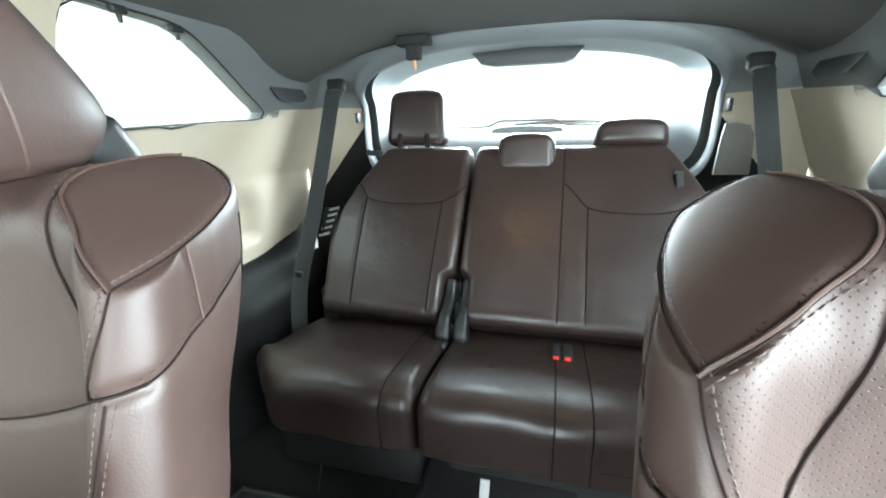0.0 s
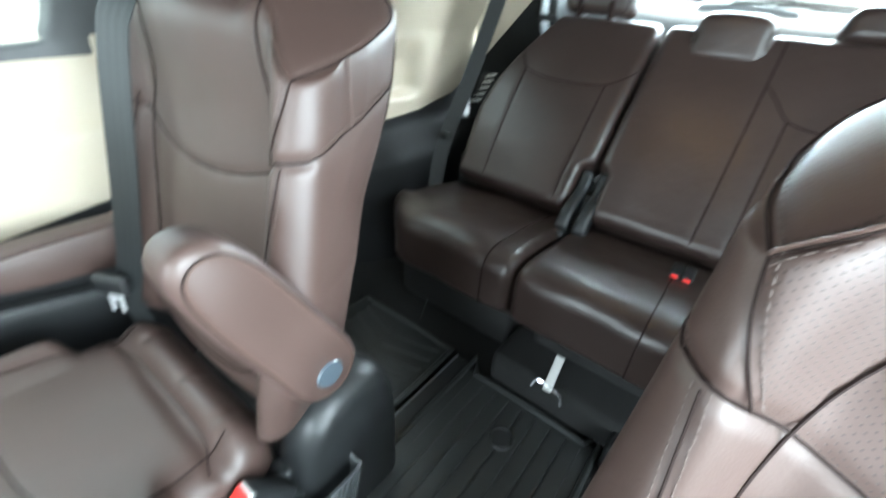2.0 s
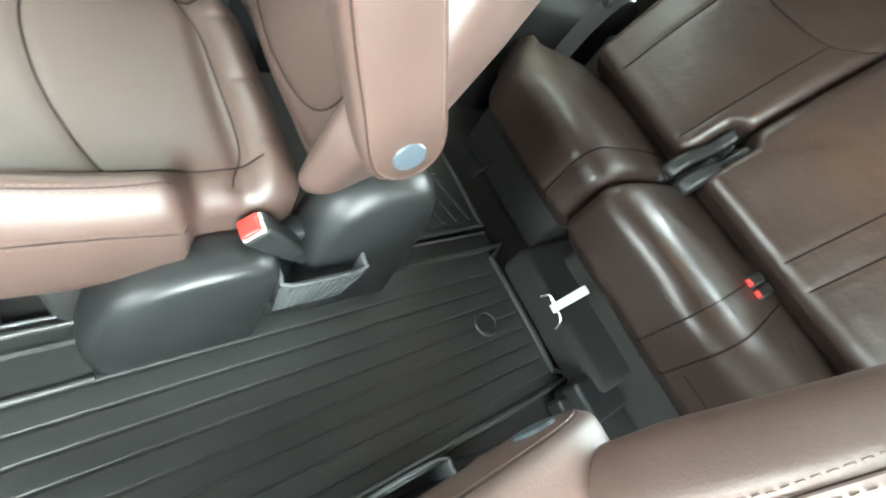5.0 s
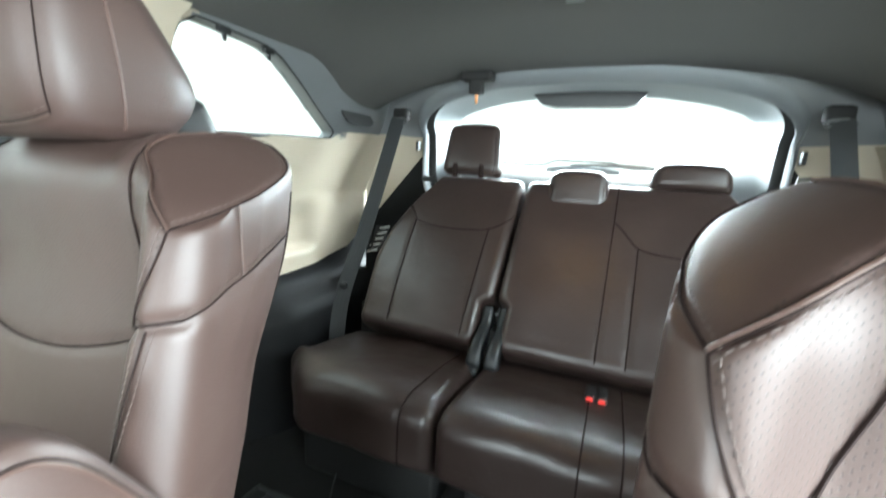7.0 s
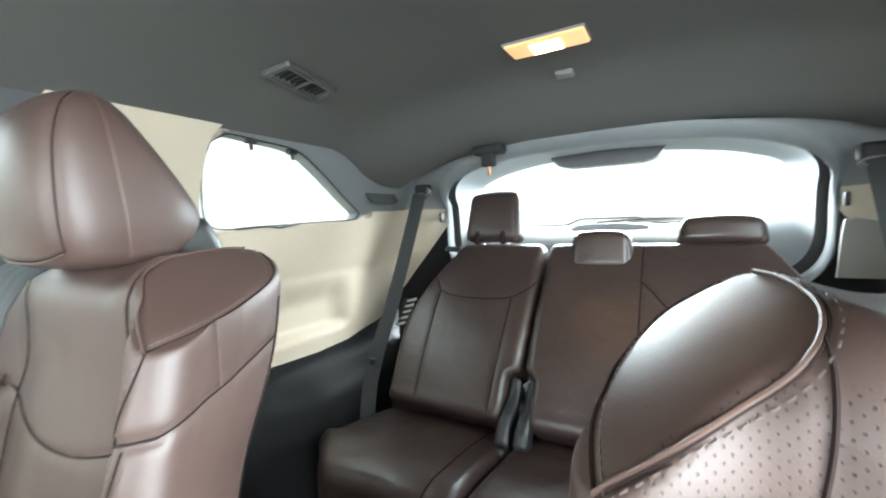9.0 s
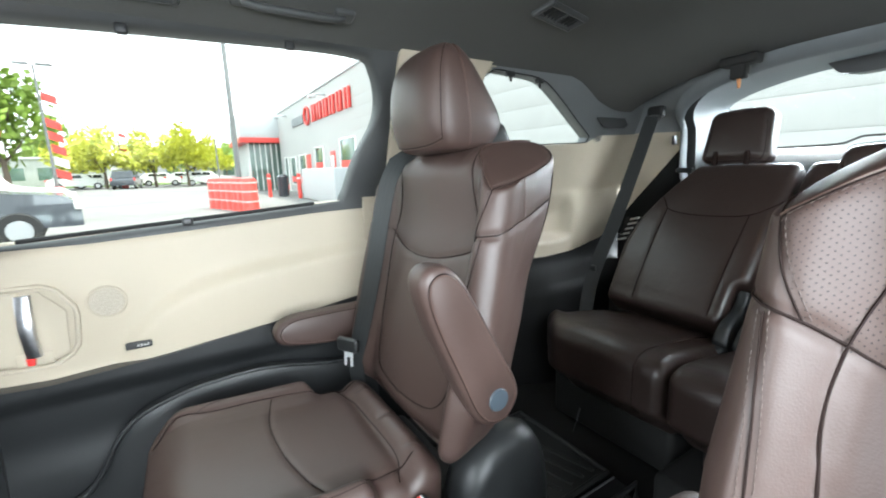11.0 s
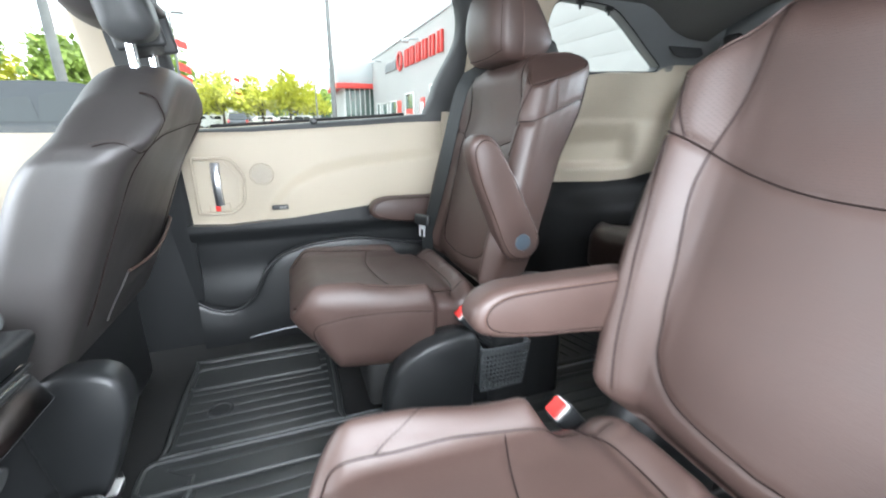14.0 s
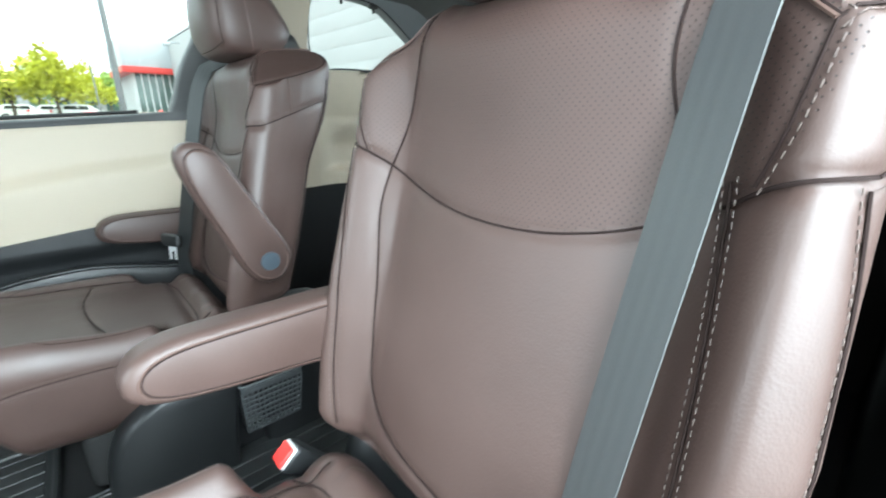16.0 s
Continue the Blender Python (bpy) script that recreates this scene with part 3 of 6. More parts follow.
def build_side(sx, door_shut):
    w = "right" if sx < 0 else "left"
    if door_shut:
        setting("wall_" + w + "_sliding_door", panel_grid(sx, -0.05, 0.80, lambda y: ramp(y, BEIGE_LOW), lambda y: ramp(y, SILL_LINE), (90, 30), door_relief), BEIGE,
                "beige sliding door panel with a swept shelf line", "door panel", 60)
        setting("wall_" + w + "_window_surround", window_ring(sx, SLIDE_WINDOW, -0.09, 0.872, 0.675, 1.135), DARK_GREY, "charcoal surround of the sliding door window", "window surround", 60)
        glazed("window_1", sx, SLIDE_WINDOW, "clear glass of the sliding door window")
        lower_door(sx)
    # pillar trim between the sliding door and the rear window
    pil = curve2([(0.868, 0.42), (0.868, 0.74), (0.866, 0.90), (0.868, 1.10), (0.88, 1.14), (1.10, 1.14), (1.17, 1.115), (1.152, 1.09), (1.142, 1.06), (1.140, 0.96), (1.15, 0.90), (1.17, 0.86), (1.17, 0.42)], 0.03, True)
    setting("wall_" + w + "_pillar", prism(pil, on_wall(sx, 0.010), (sx * 0.05, 0, 0)), BEIGE, "beige pillar trim behind the sliding door", "pillar trim", 40)
    setting("wall_" + w + "_quarter", panel_grid(sx, 0.80, 2.13, lambda y: ramp(y, BEIGE_LOW), lambda y: ramp(y, [(0.86, 0.74), (1.12, 0.86), (1.25, 0.872), (1.70, 0.897), (1.75, 0.925), (2.13, 0.935)]), (90, 40), quarter_relief), BEIGE,
            "beige rear quarter trim with a moulded tray hollow", "quarter trim", 60)
    setting("wall_" + w + "_quarter_top", window_ring(sx, QUARTER_WINDOW, 1.135, 2.16, 0.872, 1.15), [GREY_TRIM, BEIGE], "grey upper trim and beige sill round the rear quarter window", "window surround", 60, lambda c, n: 1 if c.y < 1.72 and (c.z < 0.905 or c.y < 1.165) else 0)
    glazed("window_2" if sx < 0 else "window_3", sx, QUARTER_WINDOW, "clear glass of the rear quarter window")
    setting("wall_" + w + "_lower_quarter", panel_grid(sx, 0.80, 2.16, lambda y: -0.05, lambda y: ramp(y, BEIGE_LOW) + 0.004, (60, 24),
            lambda y, z: 0.012 + 0.10 * step01((y - 1.25) / 0.25) * step01((0.44 - z) / 0.10)), BLACK_TRIM, "black lower side trim over the wheel arch", "lower trim", 60)
    # front door and its pillar
    setting("wall_" + w + "_front_window_surround", window_ring(sx, FRONT_WINDOW, -1.25, -0.125, 0.655, 1.13), BEIGE, "beige surround of the front door window", "window surround", 60)
    glazed("window_4" if sx < 0 else "window_5", sx, FRONT_WINDOW, "clear glass of the front door window")
    setting("wall_" + w + "_front_door", panel_grid(sx, -1.25, -0.09, lambda y: 0.43, lambda y: 0.675, (30, 16), lambda y, z: 0.012 * math.sin(math.pi * (z - 0.42) / 0.25)), BEIGE, "beige front door panel", "door panel", 60)
    setting("wall_" + w + "_front_door_lower", panel_grid(sx, -1.25, -0.05, lambda y: -0.05, lambda y: 0.435, (30, 16), lambda y, z: 0.02), BLACK, "black lower front door panel", "door panel", 60)
    if not door_shut:
        setting("roof_rail_" + w, box(sx * 0.66, sx * 0.74, -0.15, 0.90, 1.09, 1.18, 0.01), GREY_TRIM, "grey trim over the open doorway", "roof rail")
    setting("pillar_" + w, prism(curve2([(-0.17, -0.05), (-0.125, 0.40), (-0.125, 0.70), (-0.13, 1.12), (-0.02, 1.12), (-0.04, 0.9), (-0.04, 0.70), (-0.03, 0.40), (-0.05, -0.05)], 0.05, True),
            on_wall(sx, 0.016), (sx * 0.05, 0, 0)), [BEIGE, BLACK], "centre pillar trim, beige above and black below", "pillar trim", 40, lambda c, n: 0 if c.z > 0.68 else 1)




def lower_relief(y, z):
    """A soft belly along the top of the lower trim and a hollow under it."""
    return 0.012 + 0.024 * step01((z - 0.325) / 0.05) - 0.012 * math.exp(-((z - 0.24) / 0.06) ** 2)


POCKET_LIP = curve2([(-0.045, 0.150), (-0.016, 0.130), (0.012, 0.116), (0.045, 0.111), (0.078, 0.116), (0.108, 0.138), (0.132, 0.170), (0.155, 0.215), (0.180, 0.250), (0.223, 0.284), (0.313, 0.311), (0.40, 0.319), (0.477, 0.319), (0.557, 0.306), (0.66, 0.285), (0.79, 0.27)], 0.012)


def pocket_shape(sx):
    """The map pocket's outer wall: from the sill up to its swept lip, standing proud of the door."""
    n = len(POCKET_LIP) - 1

    def fn(u, v):
        y, top = POCKET_LIP[min(n, int(round(u * n)))]
        z = -0.05 + (top + 0.05) * v
        return (sx * (0.83 - 0.052 - 0.010 * math.sin(math.pi * v) + 0.006 * step01((v - 0.93) / 0.07)), y, z)
    return sheet(fn, n, 24, (sx * 0.02, 0, 0))


def lower_door(sx):
    setting("wall_right_lower_door", panel_grid(sx, -0.05, 0.80, lambda y: -0.05, lambda y: ramp(y, BEIGE_LOW) + 0.004, (110, 70), lower_relief), BLACK, "black lower sliding door trim with a swept map pocket", "door panel", 50)
    mp = thing("map_pocket", (sx * 0.80, 0.3, 0.1), "black moulded map pocket with a swept lip on the sliding door", "door pocket")
    off = Matrix.Translation((-sx * 0.80, -0.3, -0.1))
    part("pocket_wall", moved(pocket_shape(sx), off), BLACK, mp, "", 60)
    part("lip", moved(tube([(sx * 0.772, y, z) for y, z in POCKET_LIP], 0.0055, 8), off), BLACK, mp, "rounded pocket lip", 80)
    sp = thing("sill_strip", (sx * 0.765, 0.18, 0.02), "bright metal scuff strip along the door sill", "scuff plate")
    part("strip", tube(smooth_line([(0, -0.09, -0.012), (0, 0.0, 0.0), (0, 0.10, 0.006)], 0.02), 0.003, 6), RAIL_METAL, sp)
    d = thing("door_fittings", (sx * 0.83, 0.05, 0.53), "chrome door handle in a beige bezel on the sliding door", "door handle")
    # bezel, chrome pull, lock, speaker and switch
    def at(y, z, lift):
        return (sx * (0.83 - lift) - sx * 0.83, y - 0.05, z - 0.53)
    bez = curve2([(0.0, 0.598), (0.085, 0.598), (0.105, 0.588), (0.132, 0.545), (0.134, 0.53), (0.126, 0.462), (0.115, 0.445), (0.085, 0.427), (0.0, 0.430)], 0.02)
    bez = [(y, z) for y, z in bez] + [(-0.005, 0.43), (-0.005, 0.598)]
    part("bezel", tube([at(y, z, 0.018) for y, z in bez], 0.005, 6), BEIGE, d, "raised beige rim")
    part("recess", prism([(0.0, 0.588), (0.08, 0.588), (0.118, 0.54), (0.112, 0.455), (0.08, 0.44), (0.0, 0.44)], lambda y, z: at(y, z, 0.016), (-sx * 0.004, 0, 0)), BEIGE_SOFT, d)
    h = [[at(0.058 + w, z, 0.028 + 0.014 * math.sin(math.pi * (z - 0.455) / 0.13) + e) for w, e in ((-0.013, 0), (-0.0105, 0.008), (0.0, 0.011), (0.0105, 0.008), (0.013, 0), (0, -0.006))] for z in [0.455 + 0.13 * k / 14 for k in range(15)]]
    part("pull", loops(h, True, True), STEEL, d, "curved chrome pull")
    part("lock", moved(box(-0.006, 0.006, -0.007, 0.007, -0.012, 0.012), Matrix.Translation(at(0.05, 0.447, 0.022))), RED, d, "small red lock tab")
    part("lock_plate", moved(box(-0.004, 0.004, -0.03, 0.03, -0.014, 0.014), Matrix.Translation(at(0.055, 0.447, 0.018))), BEIGE_SOFT, d)
    s = thing("door_speaker", (sx * 0.815, 0.186, 0.545), "small round beige speaker grille on the sliding door", "speaker")
    part("rim", tube([(-0.0, 0.034 * math.cos(a), 0.034 * math.sin(a)) for a in [k * math.pi / 16 for k in range(32)]], 0.003, 6, True), BEIGE_SOFT, s)
    part("grille", cyl((sx * 0.006, 0, 0), (-sx * 0.002, 0, 0), 0.033, 0.031, 32), material("speaker mesh", (0.42, 0.37, 0.30), 0.7, grain=(500, 0.5), bump=0.6), s, "perforated beige mesh")
    k = thing("door_switch", (sx * 0.799, 0.231, 0.438), "small black switch with pale lettering on the door", "switch")
    part("switch_body", box(-0.006, 0.006, -0.025, 0.025, -0.008, 0.008, 0.003), BLACK, k)
    for q in range(4):
        part("letter_bar", box(-sx * 0.0075 - 0.001, -sx * 0.0075 + 0.001, -0.002 + q * 0.006, 0.001 + q * 0.006, -0.003, 0.003, 0.0005), LABEL_GREY, k)


build_side(-1, True)
build_side(1, False)
# unseen outer skin of the body, added behind the trim to block light leaks
setting("body_side_right", box(-0.93, -0.90, -1.7, 2.3, -0.12, 0.66, 0.01), GREY_TRIM, "unseen outer skin of the van's side, added to stop light leaks", "body side")
setting("body_side_left", box(0.90, 0.93, 0.92, 2.3, -0.12, 0.66, 0.01), GREY_TRIM, "unseen outer skin of the van's side, added to stop light leaks", "body side")

# black rubber line and clip along the sliding window's sill, shade hooks over the windows
lineR = [(-(wall_x(z) - 0.004), y, z) for y, z in [(0.06, 0.692), (0.36, 0.711), (0.66, 0.731)]]
setting("window_seal", tube(smooth_line(lineR, 0.05), 0.005, 6), BLACK_SOFT, "black rubber strip along the window sill", "window seal")
for name, y, z in (("a", 0.36, 0.708), ("b", 0.30, 1.083), ("c", 0.60, 1.09)):
    single("shade_clip", moved(rbox(0.008, 0.011, 0.010, 0.005, (1, 1, 1), 2), Matrix.Translation((-(wall_x(z) - 0.006), y, z))), BLACK, "small black sunshade clip at the window edge", "clip", "shade clips")
for sx in (-1, 1):
    for y, z in ((1.245, 1.090), (1.37, 1.080)):
        single("shade_hook", join(moved(rbox(0.008, 0.016, 0.008, 0.005, (1, 1, 1), 2), Matrix.Translation((sx * (wall_x(z) - 0.004), y, z))),
                                  cyl((sx * (wall_x(z) - 0.004), y, z - 0.004), (sx * (wall_x(z) - 0.006), y, z - 0.022), 0.006, 0.004, 10)), BLACK, "black sunshade hook at the top of the quarter window", "hook", "shade hooks")
    seal = [(sx * (wall_x(z) - 0.003), y, z) for y, z in QUARTER_WINDOW]
    setting("window_seal", tube(seal, 0.0022, 6, True), BLACK_SOFT, "black rubber seal round the quarter window", "window seal")
    lift = [(sx * (wall_x(0.885) - 0.012), y, z) for y, z in ((1.24, 0.879), (1.34, 0.884), (1.37, 0.879), (1.44, 0.889))]
    single("shade_pull", tube(smooth_line(lift, 0.02), 0.0035, 6), BLACK, "thin dark sunshade pull lying on the sill", "sunshade pull", "shade pulls")


# ---- tailgate ----
def hoop(y, hw, z0, z1, n=64, power=4.0, arch=0.03, lean=0.0, kick=0.0):
    out = []
    cz, hz = (z0 + z1) / 2, (z1 - z0) / 2
    for k in range(n):
        a = 2 * math.pi * k / n
        c, s = math.cos(a), math.sin(a)
        x = hw * math.copysign(abs(c) ** (2 / power), c)
        z = cz + hz * math.copysign(abs(s) ** (2 / power), s)
        if z > cz:
            z -= arch * (x / hw) ** 2 * (z - cz) / hz
        up = max(0.0, z - 0.93) * kick
        out.append((x * (1 + 0.4 * up), y - lean * (z - cz) - up, z))
    return out


setting("tailgate_surround", loops([hoop(1.96, 0.79, -0.08, 1.24, 400, power=9), hoop(2.04, 0.578, 0.62, 1.122, 400, arch=0.045, kick=0.85)]), [GREY_TRIM, BEIGE, BLACK_TRIM],
        "trim round the tailgate opening, grey above, beige at the pillar, black below", "tailgate surround", 50, lambda c, n: 0 if c.z > 0.93 else 1 if c.z > 0.672 else 2)
setting("tailgate_frame", loops([hoop(2.05, 0.578, 0.62, 1.124, arch=0.045, kick=0.85), hoop(2.015, 0.574, 0.62, 1.124, arch=0.045, kick=0.85), hoop(2.005, 0.566, 0.62, 1.112, arch=0.045, kick=0.85), hoop(2.012, 0.560, 0.64, 1.090, arch=0.045, kick=0.85), hoop(2.022, 0.559, 0.64, 1.086, arch=0.045, kick=0.85), hoop(2.04, 0.558, 0.64, 1.118, arch=0.045, kick=0.85)]), LIGHT_GREY,
        "pale grey flange round the tailgate opening", "trim", 60)
setting("tailgate_seal", loops([hoop(2.04, 0.558, 0.64, 1.118, arch=0.045, kick=0.85), hoop(2.045, 0.550, 0.65, 1.113, arch=0.045, kick=0.8), hoop(2.06, 0.537, 0.66, 1.108, arch=0.045, kick=0.75)]), BLACK_SOFT, "black rubber seal of the tailgate", "seal", 60)
setting("tailgate", loops([hoop(2.06, 0.537, 0.66, 1.108, arch=0.045, kick=0.75), hoop(2.075, 0.534, 0.72, 1.108, arch=0.045, kick=0.6), hoop(2.14, 0.522, 0.82, 1.106, power=4.5, arch=0.05), hoop(2.19, 0.506, 0.842, 1.098, power=4.5, arch=0.05, lean=0.25), hoop(2.23, 0.506, 0.842, 1.098, power=4.5, arch=0.05, lean=0.25)]), LIGHT_GREY,
        "pale grey inner trim of the tailgate", "tailgate", 50)
rear_loop = hoop(2.215, 0.508, 0.840, 1.100, power=4.5, arch=0.05, lean=0.25)
rw = single("window_6", prism([(p[0], p[2]) for p in rear_loop], lambda x, z: (x, 2.215 - 0.25 * (z - 0.98), z), (0, 0.004, 0)), GLASS, "clear rear window glass", "window", kind="structure")
rw.visible_shadow = False
vis = thing("brake_light_cover", (0.0, 2.14, 1.10), "dark grey high brake light cover above the rear window", "light cover")
part("cover", prism([(-0.205, 0.012), (0.195, 0.012), (0.155, -0.035), (0.12, -0.045), (-0.12, -0.045), (-0.165, -0.035)], lambda x, z: (x, 0, z), (0, 0.05, 0)), DARK_GREY, vis)
wip = thing("rear_wiper", (0.0, 2.22, 0.845), "black rear wiper lying along the window's foot", "wiper")
part("arm", tube([(-0.05, 0.02, 0.008), (0.12, 0.02, 0.018), (0.34, 0.015, 0.012)], 0.006, 6), BLACK, wip)
part("blade", tube([(0.06, 0.012, 0.008), (0.25, 0.012, 0.012), (0.42, 0.012, 0.004)], 0.004, 6), BLACK, wip)
part("motor_cover", sheet(lambda u, v: (-0.13 + 0.26 * u, -0.05 + 0.06 * v, 0.012 * max(0.0, math.sin(math.pi * u)) ** 0.6 - 0.006), 16, 4, (0, 0, -0.03)), LIGHT_GREY, wip, "pale grey motor cover")
part("foot_line", tube(smooth_line([(x, -0.035, 0.003 + 0.021 * step01((0.155 - abs(x)) / 0.06)) for x in [-0.46 + 0.04 * k for k in range(24)]], 0.02), 0.0035, 6), BLACK_SOFT, wip, "black line along the window's foot")

# tailgate pull hook with an orange plug
hk = thing("ceiling_hook", (-0.30, 1.815, 1.098), "black folding hook with an orange plug by the tailgate", "hook")
part("hook_base", rbox(0.050, 0.026, 0.014, 0.008, (2, 1, 1), 3), BLACK_SOFT, hk)
part("hook_arm", join(moved(rbox(0.021, 0.016, 0.024, 0.006, (1, 1, 1), 3), Matrix.Translation((0, -0.004, -0.028))), cyl((-0.02, -0.004, -0.02), (0.02, -0.004, -0.02), 0.008, None, 12)), BLACK_SOFT, hk)
part("plug", cyl((0, -0.004, -0.05), (0.002, -0.004, -0.078), 0.006, 0.004, 10), ORANGE, hk, "orange plastic plug")

# unseen roof sheet, added so no sun leaks in behind the headliner
setting("roof", box(-0.80, 0.80, -1.25, 2.32, 1.27, 1.30, 0.012), GREY_TRIM, "unseen sheet metal roof, added to block sun leaking past the headliner", "roof")
# front end: cowl and windscreen opening close the cabin ahead
setting("wall_front", box(-0.86, 0.86, -1.75, -1.62, -0.07, 0.62, 0.02), DARK_GREY, "dark dashboard and bulkhead", "dashboard")


# ---- ceiling fittings ----
def roof_tilt(x, y):
    e = 0.01
    return Vector((-(roof_z(x + e, y) - roof_z(x - e, y)) / (2 * e), -(roof_z(x, y + e) - roof_z(x, y - e)) / (2 * e), 1)).normalized()


def on_roof(x, y, turn=0.0, drop=0.0):
    """A pose on the headliner's underside, z pointing up into it."""
    n = roof_tilt(x, y)
    return Matrix.Translation((x, y, roof_z(x, y) - drop)) @ Vector((0, 0, 1)).rotation_difference(n).to_matrix().to_4x4() @ pose(0, 0, 0, 0, 0, turn)


def roof_vent(x, y, turn, hl, hw, label):
    v = thing("ceiling_vent", (0, 0, 0), label, "air vent", "ceiling vents")
    v.matrix_world = on_roof(x, y, turn)
    fr = []
    for a, b in (((-hw, -hl), (hw, -hl)), ((hw, -hl), (hw, hl)), ((hw, hl), (-hw, hl)), ((-hw, hl), (-hw, -hl))):
        fr.append(tube([(*a, -0.004), (*b, -0.004)], 0.008, 8))
    for a in ((-hw, -hl), (hw, -hl), (hw, hl), (-hw, hl)):
        fr.append(moved(rbox(0.0085, 0.0085, 0.0085, 0.008, (1, 1, 1), 3), Matrix.Translation((*a, -0.004))))
    part("vent_rim", join(*fr), DARK_GREY, v)
    part("backing", box(-hw, hw, -hl, hl, -0.001, 0.006, 0.0005), BLACK_SOFT, v)
    n = 9
    for k in range(n):
        yy = -hl * 0.82 + 1.64 * hl * k / (n - 1)
        part("slat", moved(rbox(hw * 0.8, 0.0015, 0.004, 0.0012, (1, 1, 1), 2), Matrix.Translation((0, yy, -0.004)) @ pose(0, 0, 0, 12, 0, 0)), BLACK, v)
    part("vane", box(-hw * 0.85, hw * 0.85, -0.003, 0.003, -0.012, -0.008, 0.001), DARK_GREY, v)
    return v


roof_vent(-0.452, 1.212, 11, 0.074, 0.025, "dark grey slatted air vent in the headliner")
roof_vent(0.458, 1.245, -9, 0.086, 0.029, "dark grey slatted air vent in the headliner")
roof_vent(-0.60, 0.31, 0, 0.080, 0.024, "dark grey slatted air vent above the sliding door")

dome = thing("dome_light", (0.005, 1.388, roof_z(0, 1.388) - 0.001), "lit amber dome light in the headliner", "ceiling light", "cabin lights")
part("lens", rbox(0.074, 0.034, 0.007, 0.006, (2, 2, 1), 3), LAMP_LENS, dome, "amber lens")
part("bulb", moved(rbox(0.028, 0.021, 0.004, 0.0035, (1, 1, 1), 4), Matrix.Translation((0, 0.002, -0.006))), LAMP_GLOW, dome, "glowing warm bulb")
part("rim", join(*[tube([a, b], 0.003, 6) for a, b in (((-0.074, -0.034, 0), (0.074, -0.034, 0)), ((0.074, -0.034, 0), (0.074, 0.034, 0)), ((0.074, 0.034, 0), (-0.074, 0.034, 0)), ((-0.074, 0.034, 0), (-0.074, -0.034, 0)))]), GREY_TRIM, dome)
single("roof_sensor", moved(rbox(0.020, 0.014, 0.006, 0.004, (1, 1, 1), 2), on_roof(0.0, 1.553, 0, 0.003)), GREY_TRIM, "small grey cover on the headliner", "sensor cover")
side_lamp = thing("reading_light", (0, 0, 0), "lit amber reading light above the sliding door", "ceiling light", "cabin lights")
side_lamp.matrix_world = on_roof(-0.60, 0.150, 0, 0.002)
part("lens", rbox(0.028, 0.055, 0.006, 0.005, (2, 2, 1), 3), LAMP_LENS, side_lamp, "amber lens")
part("bulb", moved(rbox(0.012, 0.018, 0.004, 0.003, (1, 1, 1), 2), Matrix.Translation((0, -0.01, -0.006))), LAMP_GLOW, side_lamp, "glowing warm bulb")
part("switch", moved(rbox(0.012, 0.012, 0.006, 0.003, (1, 1, 1), 2), Matrix.Translation((0, 0.052, -0.003))), DARK_GREY, side_lamp)
for sx in (-1,):
    g = thing("grab_handle", (0, 0, 0), "grey folding grab handle over the sliding door", "grab handle")
    g.matrix_world = on_roof(sx * 0.59, 0.60)
    part("grip", tube(smooth_line([(0, -0.10, 0.0), (0, -0.096, -0.010), (0, -0.08, -0.015), (0, 0.08, -0.015), (0, 0.096, -0.010), (0, 0.10, 0.0)], 0.01), 0.008, 10), DARK_GREY, g)
    for y in (-0.10, 0.10):
        part("mount", moved(rbox(0.018, 0.022, 0.010, 0.007, (1, 1, 1), 3), Matrix.Translation((0, y, 0.0))), DARK_GREY, g)

single("storage_lid", prism(curve2([(0.562, 0.70), (0.575, 0.845), (0.60, 0.848), (0.635, 0.840), (0.650, 0.815), (0.655, 0.70)], 0.03), lambda x, z: (x, 1.972, z), (0, 0.012, 0)), TAUPE, "taupe storage lid in the beige rear pillar trim", "storage lid")
# small grille in the upper rear trim, coat hooks and sockets
for sx in (-1, 1):
    gr = thing("trim_grille", (sx * (wall_x(0.985) - 0.004), 1.80, 0.985), "dark grille in the upper rear trim", "grille", "rear trim grilles")
    part("grille_body", prism(curve2([(-0.085, 0.035), (-0.07, -0.03), (0.05, -0.035), (0.085, -0.02), (0.07, 0.03), (0.0, 0.038)], 0.03, True), lambda y, z: (-sx * z * -0.40, y, z), (sx * 0.006, 0, 0)), DARK_GREY, gr)
    rg = thing("cargo_ring", (sx * 0.580, 1.988, 0.896), "black cargo hook on beige trim", "hook", "cargo hooks")
    part("ring", tube([(0, 0.012 * math.cos(a), 0.014 * math.sin(a)) for a in [k * math.pi / 8 for k in range(16)]], 0.0045, 6, True), BLACK, rg)
    part("pad", rbox(0.006, 0.014, 0.018, 0.005, (1, 1, 1), 2), BLACK, rg)


# ---- seats ----
DARKSEAM = dict(depth=0.0028, width=0.0048, cord=0.0012)
BENCHSEAM = dict(depth=0.0030, width=0.0050, cord=0.0019)
THIN = dict(depth=0.0015, width=0.005, cord=0.0007, stitch=(0.005,))
THIN_TWIN = dict(depth=0.0018, width=0.005, cord=0.0007, stitch=(0.005, -0.005))
SEWN = dict(depth=0.0025, width=0.0055, cord=0.0010, stitch=(0.006,))
TWIN = dict(depth=0.0025, width=0.0055, cord=0.0010, stitch=(0.006, -0.006))
PIPED = dict(depth=0.002, width=0.006, cord=0.0009, pipe=0.0014, stitch=(0.0065,))


